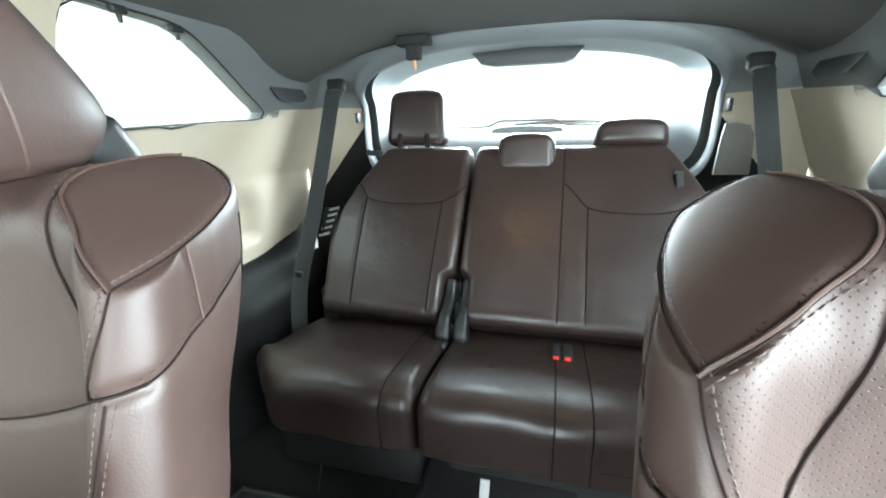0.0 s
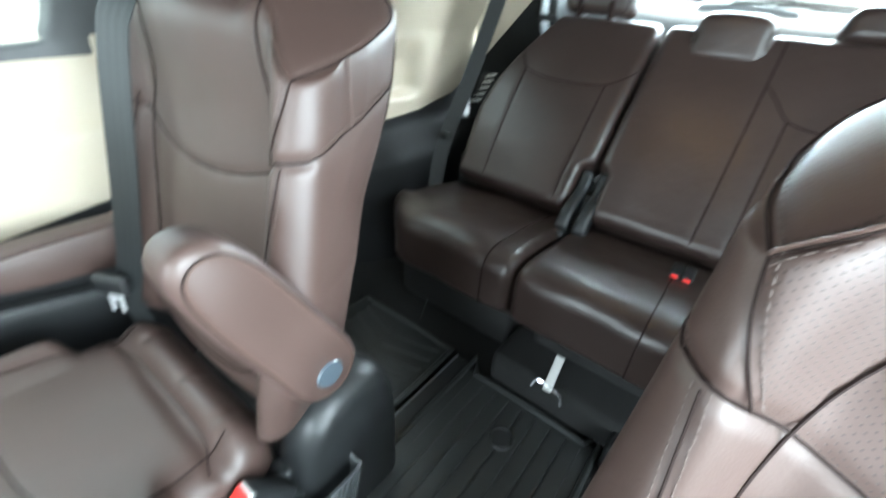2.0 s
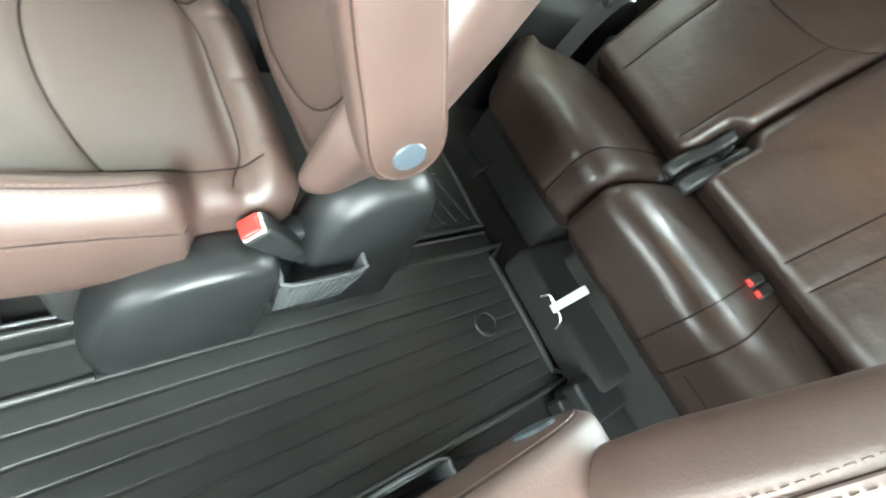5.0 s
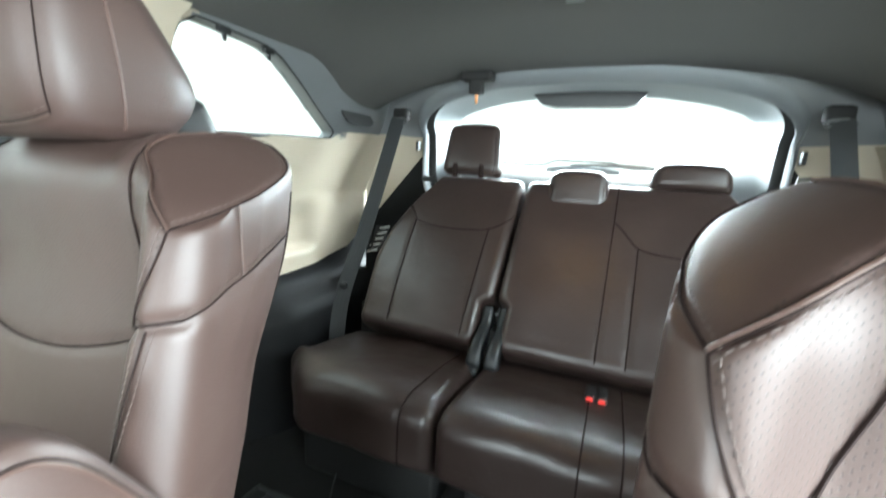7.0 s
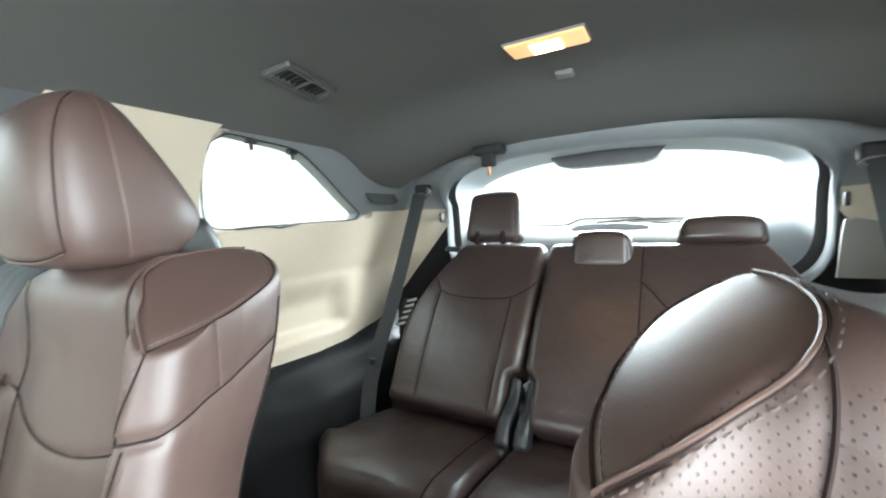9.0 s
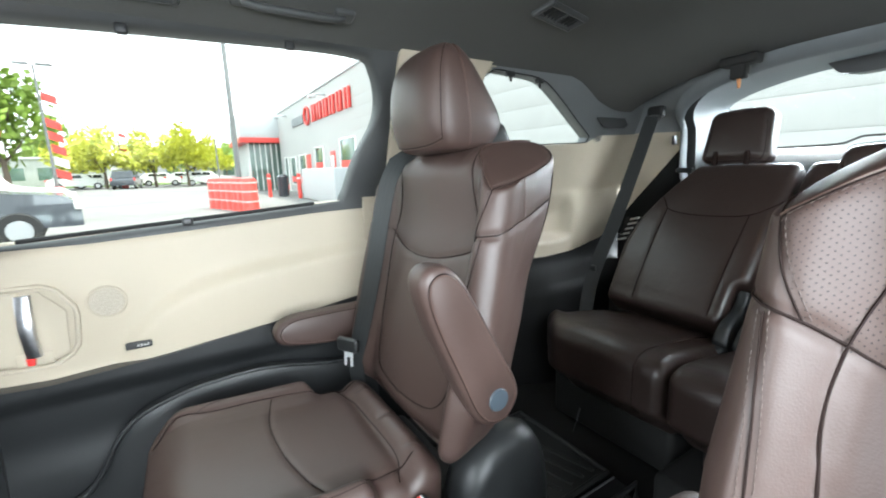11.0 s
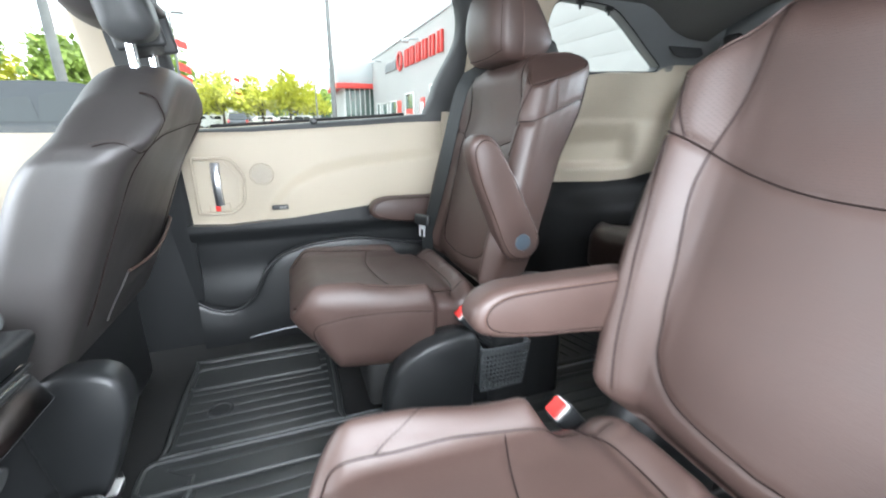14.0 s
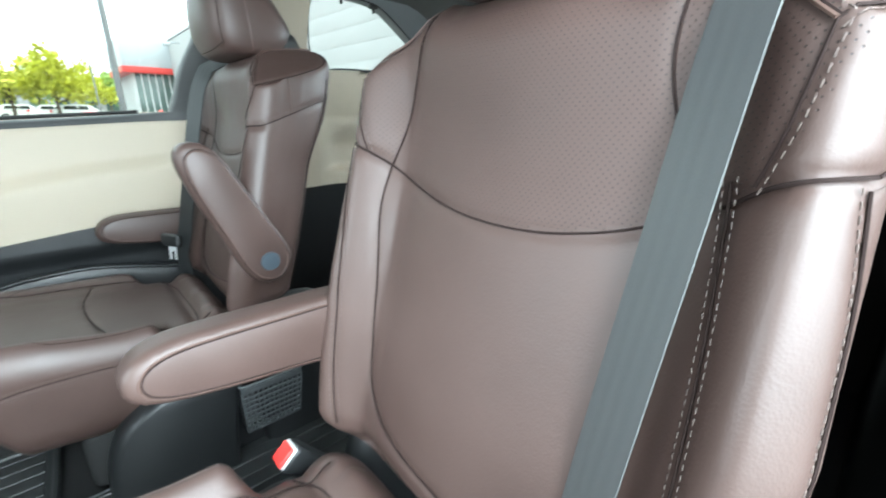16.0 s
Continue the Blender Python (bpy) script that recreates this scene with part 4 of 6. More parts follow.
def back_shape():
    """A captain chair's backrest: bolsters at the sides, a set-back panel between them, rounded shoulders. x points to the aisle."""
    s = rbox(0.245, 0.078, 0.275, 0.055, (70, 8, 82), 9)

    def fn(X, d, h):
        z = 0.568 + h
        wide = ramp(z, [(0.28, 0.88), (0.34, 0.97), (0.42, 1.03), (0.54, 1.05), (0.66, 1.02), (0.76, 1.0), (0.84, 0.96)])
        x = X * wide * (1 - (0.09 + 0.02 * step01((0.68 - z) / 0.12)) * step01((d + 0.045) / 0.10))
        y = 0.728 + 0.25 * (z - 0.33) + d
        if d < 0:
            front = step01(-d / 0.06)
            y += 0.050 * front * step01((0.228 - abs(x)) / 0.070) * (1 - 0.55 * step01((z - 0.68) / 0.17))
            y -= 0.008 * front * max(0.0, 1 - (x / 0.14) ** 2)
            y -= 0.004 * front * math.exp(-((z - 0.42) / 0.09) ** 2) * max(0.0, 1 - (x / 0.2) ** 2)
            y += 0.022 * step01((z - 0.76) / 0.09) * step01((abs(x) - 0.12) / 0.06)
        else:
            y += 0.015 * step01(d / 0.07) * math.cos(x / 0.25 * 1.3) + 0.024 * step01((z - 0.6) / 0.15)
        z += 0.014 * step01((abs(x) - 0.10) / 0.06) * step01((z - 0.70) / 0.12)
        # the shoulder's sloping top facet
        lid = 0.771 + 0.600 * (0.228 - abs(x)) + 0.225 * (y - 0.775) + 0.006 * math.sin(math.pi * max(0.0, min(1.0, (y - 0.775) / 0.17)))
        if abs(x) > 0.10 and z > lid:
            z = lid + (z - lid) * 0.06
        return (x, y, z)
    return warped(s, fn)


HEAD_ROWS = [(0.838, 0.775, 0.850, 0.070), (0.842, 0.760, 0.868, 0.092), (0.852, 0.746, 0.888, 0.104), (0.870, 0.737, 0.905, 0.110), (0.890, 0.732, 0.911, 0.113), (0.912, 0.730, 0.904, 0.114), (0.940, 0.731, 0.886, 0.113),
             (0.968, 0.735, 0.866, 0.110), (0.994, 0.742, 0.847, 0.104), (1.014, 0.752, 0.832, 0.095), (1.028, 0.766, 0.820, 0.080), (1.036, 0.782, 0.812, 0.058), (1.039, 0.792, 0.804, 0.020)]


def head_shape(k=1.0):
    """A deep wedge headrest: upright face with a firm edge, high crown, long straight slope behind, narrower at its back."""
    rings = []
    n = 64
    rows = smooth_line([(a, b, c) for a, b, c, _ in HEAD_ROWS], 0.007)
    for p in rows:
        z, y0, y1 = p
        w = k * ramp(z, [(r[0], r[3]) for r in HEAD_ROWS])
        cy, hy = (y0 + y1) / 2, (y1 - y0) / 2
        ring = []
        for q in range(n):
            a = 2 * math.pi * q / n
            c, s = math.cos(a), math.sin(a)
            x = w * math.copysign(abs(c) ** (0.46 if s < 0 else 0.52), c)
            d = hy * math.copysign(abs(s) ** (0.52 if s < 0 else 0.58), s)
            x *= 1 - 0.17 * ((d / hy + 1) / 2) ** 1.3
            ring.append((x, cy + d - 0.007 * math.cos(min(1.0, abs(x) / max(w, 0.01)) * 1.5) * (s < -0.3), z))
        rings.append([(a + 0.004, b + 0.018, z) for a, b, z in ring])
    return loops(rings, True, True)


CUSHION_FOOT = [(0.24, 0.222), (0.285, 0.188), (0.34, 0.155), (0.44, 0.142), (0.56, 0.165), (0.70, 0.170)]


def cushion_shape():
    """A captain chair's cushion: a rounded nose that tapers underneath, raised bolsters that end ahead of the buckle."""
    s = rbox(0.236, 0.232, 0.10, 0.058, (64, 64, 12), 10)

    def fn(X, Y, h):
        y = 0.468 + Y
        u = (h / 0.10 + 1) / 2
        low = 1 - u
        nose = step01((0.34 - y) / 0.09)
        x = X * (1 - (0.07 + 0.13 * nose) * low ** 1.4) * (1 - 0.15 * step01((y - 0.548) / 0.022)) * (1 - 0.09 * max(0.0, (0.312 - y) / 0.07) ** 2)
        ax = abs(x)
        top = 0.321 + 0.055 * (0.46 - y) - 0.022 * step01((0.320 - y) / 0.085)
        rise = 0.036 + 0.018 * step01((0.50 - y) / 0.15) if x > 0 else 0.020
        top += rise * step01((ax - 0.162) / 0.048) * step01((0.570 - y) / 0.035) * (1 - 0.68 * step01((0.305 - y) / 0.075))
        top -= 0.005 * step01((0.17 - ax) / 0.05) * step01((y - 0.30) / 0.1)
        top += 0.006 * math.exp(-((y - 0.40) / 0.09) ** 2) * max(0.0, 1 - (ax / 0.18) ** 2)
        top += 0.020 * math.exp(-((y - 0.660) / 0.028) ** 2) * max(0.0, 1 - (ax / 0.24) ** 4) - 0.008 * math.exp(-((y - 0.622) / 0.012) ** 2) - 0.012 * step01((y - 0.548) / 0.03) * step01((ax - 0.12) / 0.06)
        bot = ramp(y, CUSHION_FOOT)
        y += 0.045 * low ** 1.5 * step01((0.35 - y) / 0.11)
        return (x, y, bot + (top - bot) * u)
    return warped(s, fn)


ARM = [(-0.047, 0.0), (-0.034, 0.034), (0.0, 0.048), (0.08, 0.047), (0.16, 0.045), (0.214, 0.041), (0.246, 0.027), (0.258, 0.004), (0.250, -0.016), (0.224, -0.028), (0.16, -0.037), (0.08, -0.042), (0.0, -0.047), (-0.034, -0.033)]


def inset(outline, d):
    """The closed outline drawn in by d, along its normals."""
    n = len(outline)
    out = []
    for i in range(n):
        ax, ay = outline[i - 1]
        bx, by = outline[(i + 1) % n]
        tx, ty = bx - ax, by - ay
        l = math.hypot(tx, ty) or 1.0
        out.append((outline[i][0] + ty / l * d, outline[i][1] - tx / l * d))
    return out


def arm_shape():
    """A padded armrest along +y from its pivot: a teardrop outline with rolled edges; x is its thickness."""
    line = curve2(ARM, 0.010, True)
    rows = [(0.0273, 0.0125), (0.0250, 0.0070), (0.0215, 0.0028), (0.0165, 0.0006), (0.010, 0.0)]
    rows = [(-x, d) for x, d in rows] + [(x, d) for x, d in reversed(rows)]
    return loops([[(x, y, z) for y, z in inset(line, d)] for x, d in rows], True, True)


def armrest(parent, x, y, z, angle, sx, label, caps=(1, -1)):
    """angle: degrees from lying level and pointing ahead (-y), lifted up."""
    m = Matrix.Translation((x, y, z)) @ pose(0, 0, 0, -angle, 0, 0) @ pose(0, 0, 0, 0, 0, 180)
    s = moved(arm_shape(), m)
    rim = inset(curve2(ARM, 0.012, True), 0.0085)
    seams = []
    for side in (-1, 1):
        pts = [m @ Vector((side * 0.0262, yy, zz)) for yy, zz in rim]
        seams.append((pts, dict(depth=0.0, width=0.004, cord=0.0012, pipe=0.0016, closed=True)))
    ob = upholstered("armrest", s, parent, seams, LEATHER, sx, label)
    for e in caps:
        part("pivot_cap", mirrored(moved(cyl((e * 0.026, 0.0, 0), (e * 0.0300, 0.0, 0), 0.020, 0.018, 28), m), sx), CAP, ob, "round blue-grey pivot cap")
    return ob


RISER = [(0.428, 0.0), (0.424, 0.05), (0.430, 0.105), (0.452, 0.160), (0.495, 0.202), (0.55, 0.224), (0.61, 0.230), (0.645, 0.222), (0.658, 0.195), (0.655, 0.15), (0.645, 0.08), (0.640, 0.0)]
INNER_RISER = [(0.46, 0.0), (0.46, 0.10), (0.49, 0.17), (0.55, 0.205), (0.66, 0.215), (0.75, 0.225), (0.80, 0.21), (0.81, 0.0)]
HUMP = [(0.700, 0.0), (0.692, 0.10), (0.694, 0.20), (0.708, 0.262), (0.735, 0.303), (0.775, 0.326), (0.825, 0.332), (0.868, 0.318), (0.893, 0.27), (0.905, 0.18), (0.908, 0.0)]


def captain_chair(cx, dy, dz, sx, inner_angle, label):
    """sx: +1 for the chair whose aisle side points to +x."""
    c = thing("captain_chair", (cx, dy, dz), label, "car seat", "captain chairs")
    seams = []
    for s in (1, -1):
        k = 1.0 if s > 0 else 0.93
        m = 1.0 if s > 0 else 0.86
        # border of the middle panel, shoulder wedge, side and top seams
        seams.append(([(s * 0.135, 0.83, 0.828), (s * 0.148 * m, 0.80, 0.770), (s * 0.164 * m, 0.79, 0.715), (s * 0.184 * m, 0.785, 0.668)], DARKSEAM))
        seams.append(([(s * 0.184 * m, 0.785, 0.668), (s * 0.187 * m, 0.765, 0.62), (s * 0.181 * m, 0.755, 0.53), (s * 0.170 * m, 0.74, 0.45), (s * 0.153 * m, 0.735, 0.388), (s * 0.115, 0.735, 0.354), (s * 0.06, 0.735, 0.343), (0.0, 0.735, 0.340)], DARKSEAM))
        seams.append(([(s * 0.184, 0.785, 0.670), (s * 0.200, 0.756, 0.690), (s * 0.220, 0.757, 0.694), (s * 0.239, 0.775, 0.697)], dict(depth=0.006, width=0.006, cord=0.0014)))
        seams.append(([(s * 0.239, 0.775, 0.697), (s * 0.240, 0.835, 0.719), (s * 0.235, 0.91, 0.742), (s * 0.22, 0.96, 0.745)], SEWN))
        seams.append(([(s * 0.222, 0.758, 0.69), (s * 0.219, 0.74, 0.62), (s * 0.216, 0.715, 0.50), (s * 0.205, 0.69, 0.40), (s * 0.188, 0.675, 0.33)] if s > 0 else [(-0.234, 0.772, 0.69), (-0.236, 0.765, 0.62), (-0.232, 0.735, 0.50), (-0.222, 0.70, 0.40), (-0.20, 0.675, 0.33)], TWIN if s > 0 else SEWN))
        seams.append(([(s * 0.200 * k, 0.756, 0.690), (s * 0.214 * k, 0.757, 0.715), (s * 0.223 * k, 0.765, 0.742), (s * 0.228 * k, 0.775, 0.770)], SEWN))
        seams.append(([(s * 0.228 * k, 0.775, 0.770), (s * 0.196 * k, 0.782, 0.798), (s * 0.163, 0.795, 0.822), (s * 0.142, 0.82, 0.841), (s * 0.140, 0.87, 0.858), (s * 0.155, 0.93, 0.86)], PIPED))
        seams.append(([(s * 0.228 * k, 0.775, 0.770), (s * 0.240, 0.84, 0.790), (s * 0.222, 0.925, 0.818), (s * 0.16, 0.945, 0.85)], SEWN))
        seams.append(([(s * 0.243, 0.838, 0.788), (s * 0.243, 0.836, 0.755), (s * 0.243, 0.835, 0.721)], dict(depth=0.002, width=0.005, cord=0, pipe=0.0012)))
        seams.append(([(s * 0.235, 0.955, 0.79), (s * 0.24, 0.935, 0.70), (s * 0.235, 0.88, 0.50), (s * 0.21, 0.84, 0.33)], SEWN))
    seams.append(([(-0.172, 0.785, 0.672), (-0.127, 0.78, 0.648), (-0.062, 0.768, 0.634), (0, 0.764, 0.631), (0.065, 0.767, 0.636), (0.13, 0.78, 0.650), (0.184, 0.785, 0.670)], DARKSEAM))
    seams.append(([(-0.180, 0.78, 0.688), (-0.186, 0.765, 0.65), (-0.193, 0.74, 0.58), (-0.197, 0.715, 0.50), (-0.196, 0.695, 0.43), (-0.186, 0.68, 0.36)], TWIN))

    def holes(p, n):
        """Punched leather on the upper front: above the cross seam and inside the shoulder piping."""
        ax = abs(p.x)
        low = 0.633 + 0.036 * (ax / 0.184) ** 2
        if n.y < -0.45 and ax < 0.184 + 0.75 * max(0.0, min(0.024, p.z - 0.668)) + 0.33 * max(0.0, p.z - 0.692) and p.z > low and p.z < 0.822 and p.z < 0.774 + (0.226 - ax) * 0.75:
            return 1
        return 0

    upholstered("backrest", back_shape(), c, seams, [LEATHER, LEATHER_HOLES], sx, "brown leather backrest with a perforated upper panel", holes)
    cs = []
    for s in (1, -1):
        # edge of the top panel, stitched roll below it, and the seam down the nose
        cs.append(([(s * 0.150, 0.650, 0.31), (s * 0.166, 0.60, 0.315), (s * 0.170, 0.53, 0.325), (s * 0.172, 0.43, 0.34), (s * 0.174, 0.35, 0.34), (s * 0.190, 0.285, 0.33), (s * 0.150, 0.246, 0.31)], DARKSEAM))
        cs.append(([(s * 0.205, 0.548, 0.34), (s * 0.214, 0.50, 0.35), (s * 0.214, 0.44, 0.355), (s * 0.206, 0.385, 0.355), (s * 0.190, 0.345, 0.35), (s * 0.176, 0.325, 0.34)], dict(depth=0.0006, width=0.004, cord=0.0006, stitch=(0.0035, -0.0035))))
        cs.append(([(s * 0.222, 0.552, 0.285), (s * 0.236, 0.49, 0.295), (s * 0.237, 0.42, 0.300), (s * 0.234, 0.345, 0.300), (s * 0.222, 0.300, 0.290)], THIN_TWIN))
        cs.append(([(s * 0.222, 0.300, 0.290), (s * 0.210, 0.280, 0.265), (s * 0.200, 0.285, 0.225), (s * 0.190, 0.315, 0.175)], THIN))
    cs.append(([(0.170, 0.494, 0.325), (0.13, 0.478, 0.32), (0.05, 0.456, 0.32), (-0.05, 0.447, 0.32), (-0.12, 0.455, 0.32), (-0.170, 0.468, 0.325)], DARKSEAM))
    cs.append(([(-0.185, 0.600, 0.31), (-0.10, 0.622, 0.305), (0, 0.630, 0.30), (0.10, 0.628, 0.305), (0.19, 0.615, 0.31)], DARKSEAM))
    for x in (-0.105, 0.02, 0.125):
        cs.append(([(x, 0.640, 0.33), (x + 0.006, 0.665, 0.33), (x + 0.004, 0.688, 0.32)], dict(depth=0.0035, width=0.007, cord=0)))
    upholstered("seat_cushion", cushion_shape(), c, cs, LEATHER, sx, "brown leather seat cushion with curved seams")
    hs = []
    for s in (1, -1):
        # edge of the face, and the piping down the middle of each side
        hs.append(([(s * 0.100, 0.757, 0.850), (s * 0.111, 0.752, 0.89), (s * 0.111, 0.752, 0.945), (s * 0.100, 0.765, 1.005), (s * 0.078, 0.790, 1.040)], dict(depth=0.002, width=0.006, cord=0.0007)))
        hs.append(([(s * 0.098, 0.825, 0.845), (s * 0.112, 0.820, 0.89), (s * 0.110, 0.815, 0.95), (s * 0.098, 0.812, 1.0), (s * 0.076, 0.810, 1.034)], dict(depth=0.001, width=0.006, cord=0, pipe=0.0016)))
    hs.append(([(-0.100, 0.757, 0.850), (-0.05, 0.757, 0.843), (0.05, 0.757, 0.843), (0.100, 0.757, 0.850)], PIPED))
    hd = upholstered("headrest", head_shape(), c, [([(x + 0.004, y, z) for x, y, z in p], o) for p, o in hs], LEATHER, sx, "brown leather wedge headrest")
    for px in (0.06, -0.06):
        part("headrest_post", mirrored(cyl((px, 0.87, 0.80), (px, 0.865, 0.87), 0.007, None, 12), sx), STEEL, hd, "steel headrest post")
    part("headrest_shell", mirrored(moved(rbox(0.088, 0.030, 0.034, 0.018, (2, 2, 1), 3), Matrix.Translation((0, 0.912, 0.858)) @ pose(0, 0, 0, 28, 0, 0)), sx), BLACK, hd, "black plastic shell under the headrest")
    armrest(c, 0.243 if sx > 0 else 0.250, 0.748 if sx > 0 else 0.728, 0.438 - 0.7 * dz, inner_angle, sx, "padded brown leather armrest" + (", folded up" if inner_angle > 30 else ", folded down"))
    armrest(c, -0.275, 0.758, 0.420, 2, sx, "padded brown leather armrest, folded down", (1,))
    # plastic base with its recliner hump, buckle and pocket
    def cheek(outline, x0, x1, edge=0.012):
        """A moulded cheek: the outline between two planes, its edges drawn in to round them."""
        P = curve2(outline, 0.02)
        cy, cz = sum(p[0] for p in P) / len(P), sum(p[1] for p in P) / len(P)
        f = min(0.22, edge * 6)
        inn = [(cy + (y - cy) * (1 - f), cz + (z - cz) * (1 - f) if z > 0.01 else z) for y, z in P]
        mid = [(cy + (y - cy) * (1 - f * 0.30), cz + (z - cz) * (1 - f * 0.30) if z > 0.01 else z) for y, z in P]
        return loops([[(x, y, z) for y, z in r] for x, r in ((x0, inn), (x0 + edge * 0.3, mid), (x0 + edge, P), (x1 - edge, P), (x1 - edge * 0.3, mid), (x1, inn))], True, True)
    part("base", mirrored(cheek(RISER, 0.190, 0.264, 0.022), sx), BLACK, c, "black moulded seat base", 60)
    part("inner_base", mirrored(cheek(INNER_RISER, 0.175, 0.212), sx), BLACK, c, "black moulded wall behind the cup pocket", 60)
    part("recliner_cover", mirrored(cheek(HUMP, 0.150, 0.244, 0.038), sx), BLACK, c, "rounded black recliner cover", 70)
    part("outer_base", mirrored(cheek(RISER, -0.262, -0.205, 0.02), sx), BLACK, c, "black moulded seat base", 60)
    part("underframe", mirrored(box(-0.205, 0.19, 0.40, 0.80, 0.03, 0.16, 0.02), sx), BLACK_SOFT, c)
    # cup pocket: an open basket with a perforated front
    x0, x1, y0, y1, z0, z1 = 0.214, 0.270, 0.655, 0.785, 0.058, 0.182
    w = 0.004
    lean = lambda sh: warped(sh, lambda x, y, z: (x - 0.014 * (z1 - z) / 0.1 * (x - 0.205) / 0.06, y + (0.5 * (y0 + y1) - y) * 0.10 * (z1 - z) / 0.12, z))
    pk = part("cup_pocket", mirrored(lean(join(box(x0, x1, y0, y0 + w, z0, z1, 0.001), box(x0, x1, y1 - w, y1, z0, z1, 0.001), box(x0, x1, y0, y1, z0, z0 + w, 0.001),
                                               box(x1 - w, x1, y0, y1, z1 - 0.020, z1, 0.001))), sx), POCKET_GREY, c, "charcoal perforated cup pocket on the seat base")
    n, mrow = 12, 8
    for i in range(n + 1):
        y = y0 + (y1 - y0) * i / n
        part("bar", mirrored(lean(box(x1 - w, x1, y - 0.0022, y + 0.0022, z0, z1 - 0.016, 0.001)), sx), POCKET_GREY, pk)
    for j in range(mrow):
        z = z0 + (z1 - 0.018 - z0) * j / mrow
        part("bar", mirrored(lean(box(x1 - w, x1 + 0.0006, y0, y1, z - 0.0026, z + 0.0026, 0.001)), sx), POCKET_GREY, pk)
    part("pocket_rim", mirrored(tube(smooth_line([(x0, y0 + 0.002, z1 + 0.010), (x1 - 0.014, y0 + 0.002, z1 + 0.002), (x1, y0 + 0.012, z1), (x1, y1 - 0.012, z1), (x1 - 0.014, y1 - 0.002, z1 + 0.002), (x0, y1 - 0.002, z1 + 0.010)], 0.006), 0.0038, 6), sx), POCKET_GREY, pk, "", 70)
    bx = 0.221 if sx > 0 else 0.236
    tilt = Matrix.Translation((bx, 0.652, 0.232 - dz)) @ pose(0, 0, 0, 42, 0, 0)
    bk = part("buckle", mirrored(moved(warped(rbox(0.017, 0.020, 0.046, 0.008, (2, 2, 4), 3), lambda x, y, z: (x, y * (0.85 + 0.15 * z / 0.046), z)), tilt), sx), BLACK, c, "black belt buckle")
    part("button_frame", mirrored(moved(rbox(0.0142, 0.0160, 0.004, 0.003, (1, 1, 1), 2), tilt @ Matrix.Translation((0, 0.0, 0.0445))), sx), LABEL_GREY, bk, "pale edge round the button")
    part("release_button", mirrored(moved(rbox(0.0132, 0.0142, 0.006, 0.003, (1, 1, 1), 2), tilt @ Matrix.Translation((0, -0.0008, 0.0465))), sx), RED, bk, "red release button")
    part("buckle_stalk", mirrored(tube([(bx, 0.665, 0.20), (bx, 0.70, 0.17), (bx - 0.002, 0.72, 0.14)], 0.012, 8), sx), BLACK, bk)
    return c


captain_chair(-0.414, 0.0, 0.0, 1, 63, "brown leather captain chair with perforated back, aisle armrest raised")
captain_chair(0.414, 0.008, -0.018, -1, 2, "brown leather captain chair with perforated back, aisle armrest lowered")


# belt cross-section: woven ridges on both faces
STRAP_EDGE = [(-1 + k / 10, -0.8 - 0.18 * (k % 5 in (1, 2))) for k in range(21)] + [(1 - k / 10, 0.8 + 0.18 * (k % 5 in (1, 2))) for k in range(21)]


def strap(points, width, normal_hint, thick=0.0012, twist=None):
    """A flat belt along points; its width lies across the way and the hint."""
    P = smooth_line(points, 0.03)
    V, n = [], len(P)
    for i, p in enumerate(P):
        t = (P[min(i + 1, n - 1)] - P[max(i - 1, 0)]).normalized()
        h = Vector(normal_hint)
        s = t.cross(h).normalized()
        m = s.cross(t).normalized()
        for a, b in STRAP_EDGE:
            V.append(tuple(p + s * a * width / 2 + m * b * thick))
    w = len(STRAP_EDGE)
    rings = [V[i * w:(i + 1) * w] for i in range(n)]
    return loops(rings, True, True)


def tongue(parent, at, m, sx=1):
    """A belt tongue: plastic cover and a bright forked plate."""
    T = Matrix.Translation(at) @ m
    part("tongue_cover", moved(rbox(0.031, 0.008, 0.017, 0.007, (2, 1, 1), 3), T), BLACK, parent, "black plastic tongue cover")
    part("tongue_plate", moved(join(box(-0.013, -0.006, -0.0015, 0.0015, -0.052, -0.008, 0.001), box(0.006, 0.013, -0.0015, 0.0015, -0.052, -0.008, 0.001), box(-0.0125, 0.0125, -0.0017, 0.0017, -0.030, -0.008, 0.001)), T), PLATE, parent, "bright forked metal plate")


# second-row belts
b = thing("seat_belt", (-0.572, 0.70, 0.10), "dark grey seat belt hanging beside the captain chair", "seat belt", "seat belts")
o = Vector((-0.572, 0.70, 0.10))
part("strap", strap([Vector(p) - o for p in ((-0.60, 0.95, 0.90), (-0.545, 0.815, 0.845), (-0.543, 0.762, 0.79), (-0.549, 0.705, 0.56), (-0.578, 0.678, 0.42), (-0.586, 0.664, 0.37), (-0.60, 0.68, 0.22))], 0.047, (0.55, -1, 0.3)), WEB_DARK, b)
tongue(b, Vector((-0.571, 0.645, 0.410)) - o, pose(0, 0, 0, -4, 0, 28))
b = thing("seat_belt", (0.56, 0.74, 0.10), "shiny grey seat belt across the captain chair's outer bolster", "seat belt", "seat belts")
o = Vector((0.56, 0.74, 0.10))
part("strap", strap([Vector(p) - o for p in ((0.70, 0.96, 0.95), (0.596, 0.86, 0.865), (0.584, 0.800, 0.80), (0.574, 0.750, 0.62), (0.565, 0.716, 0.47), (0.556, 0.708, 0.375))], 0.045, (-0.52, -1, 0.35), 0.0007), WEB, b)
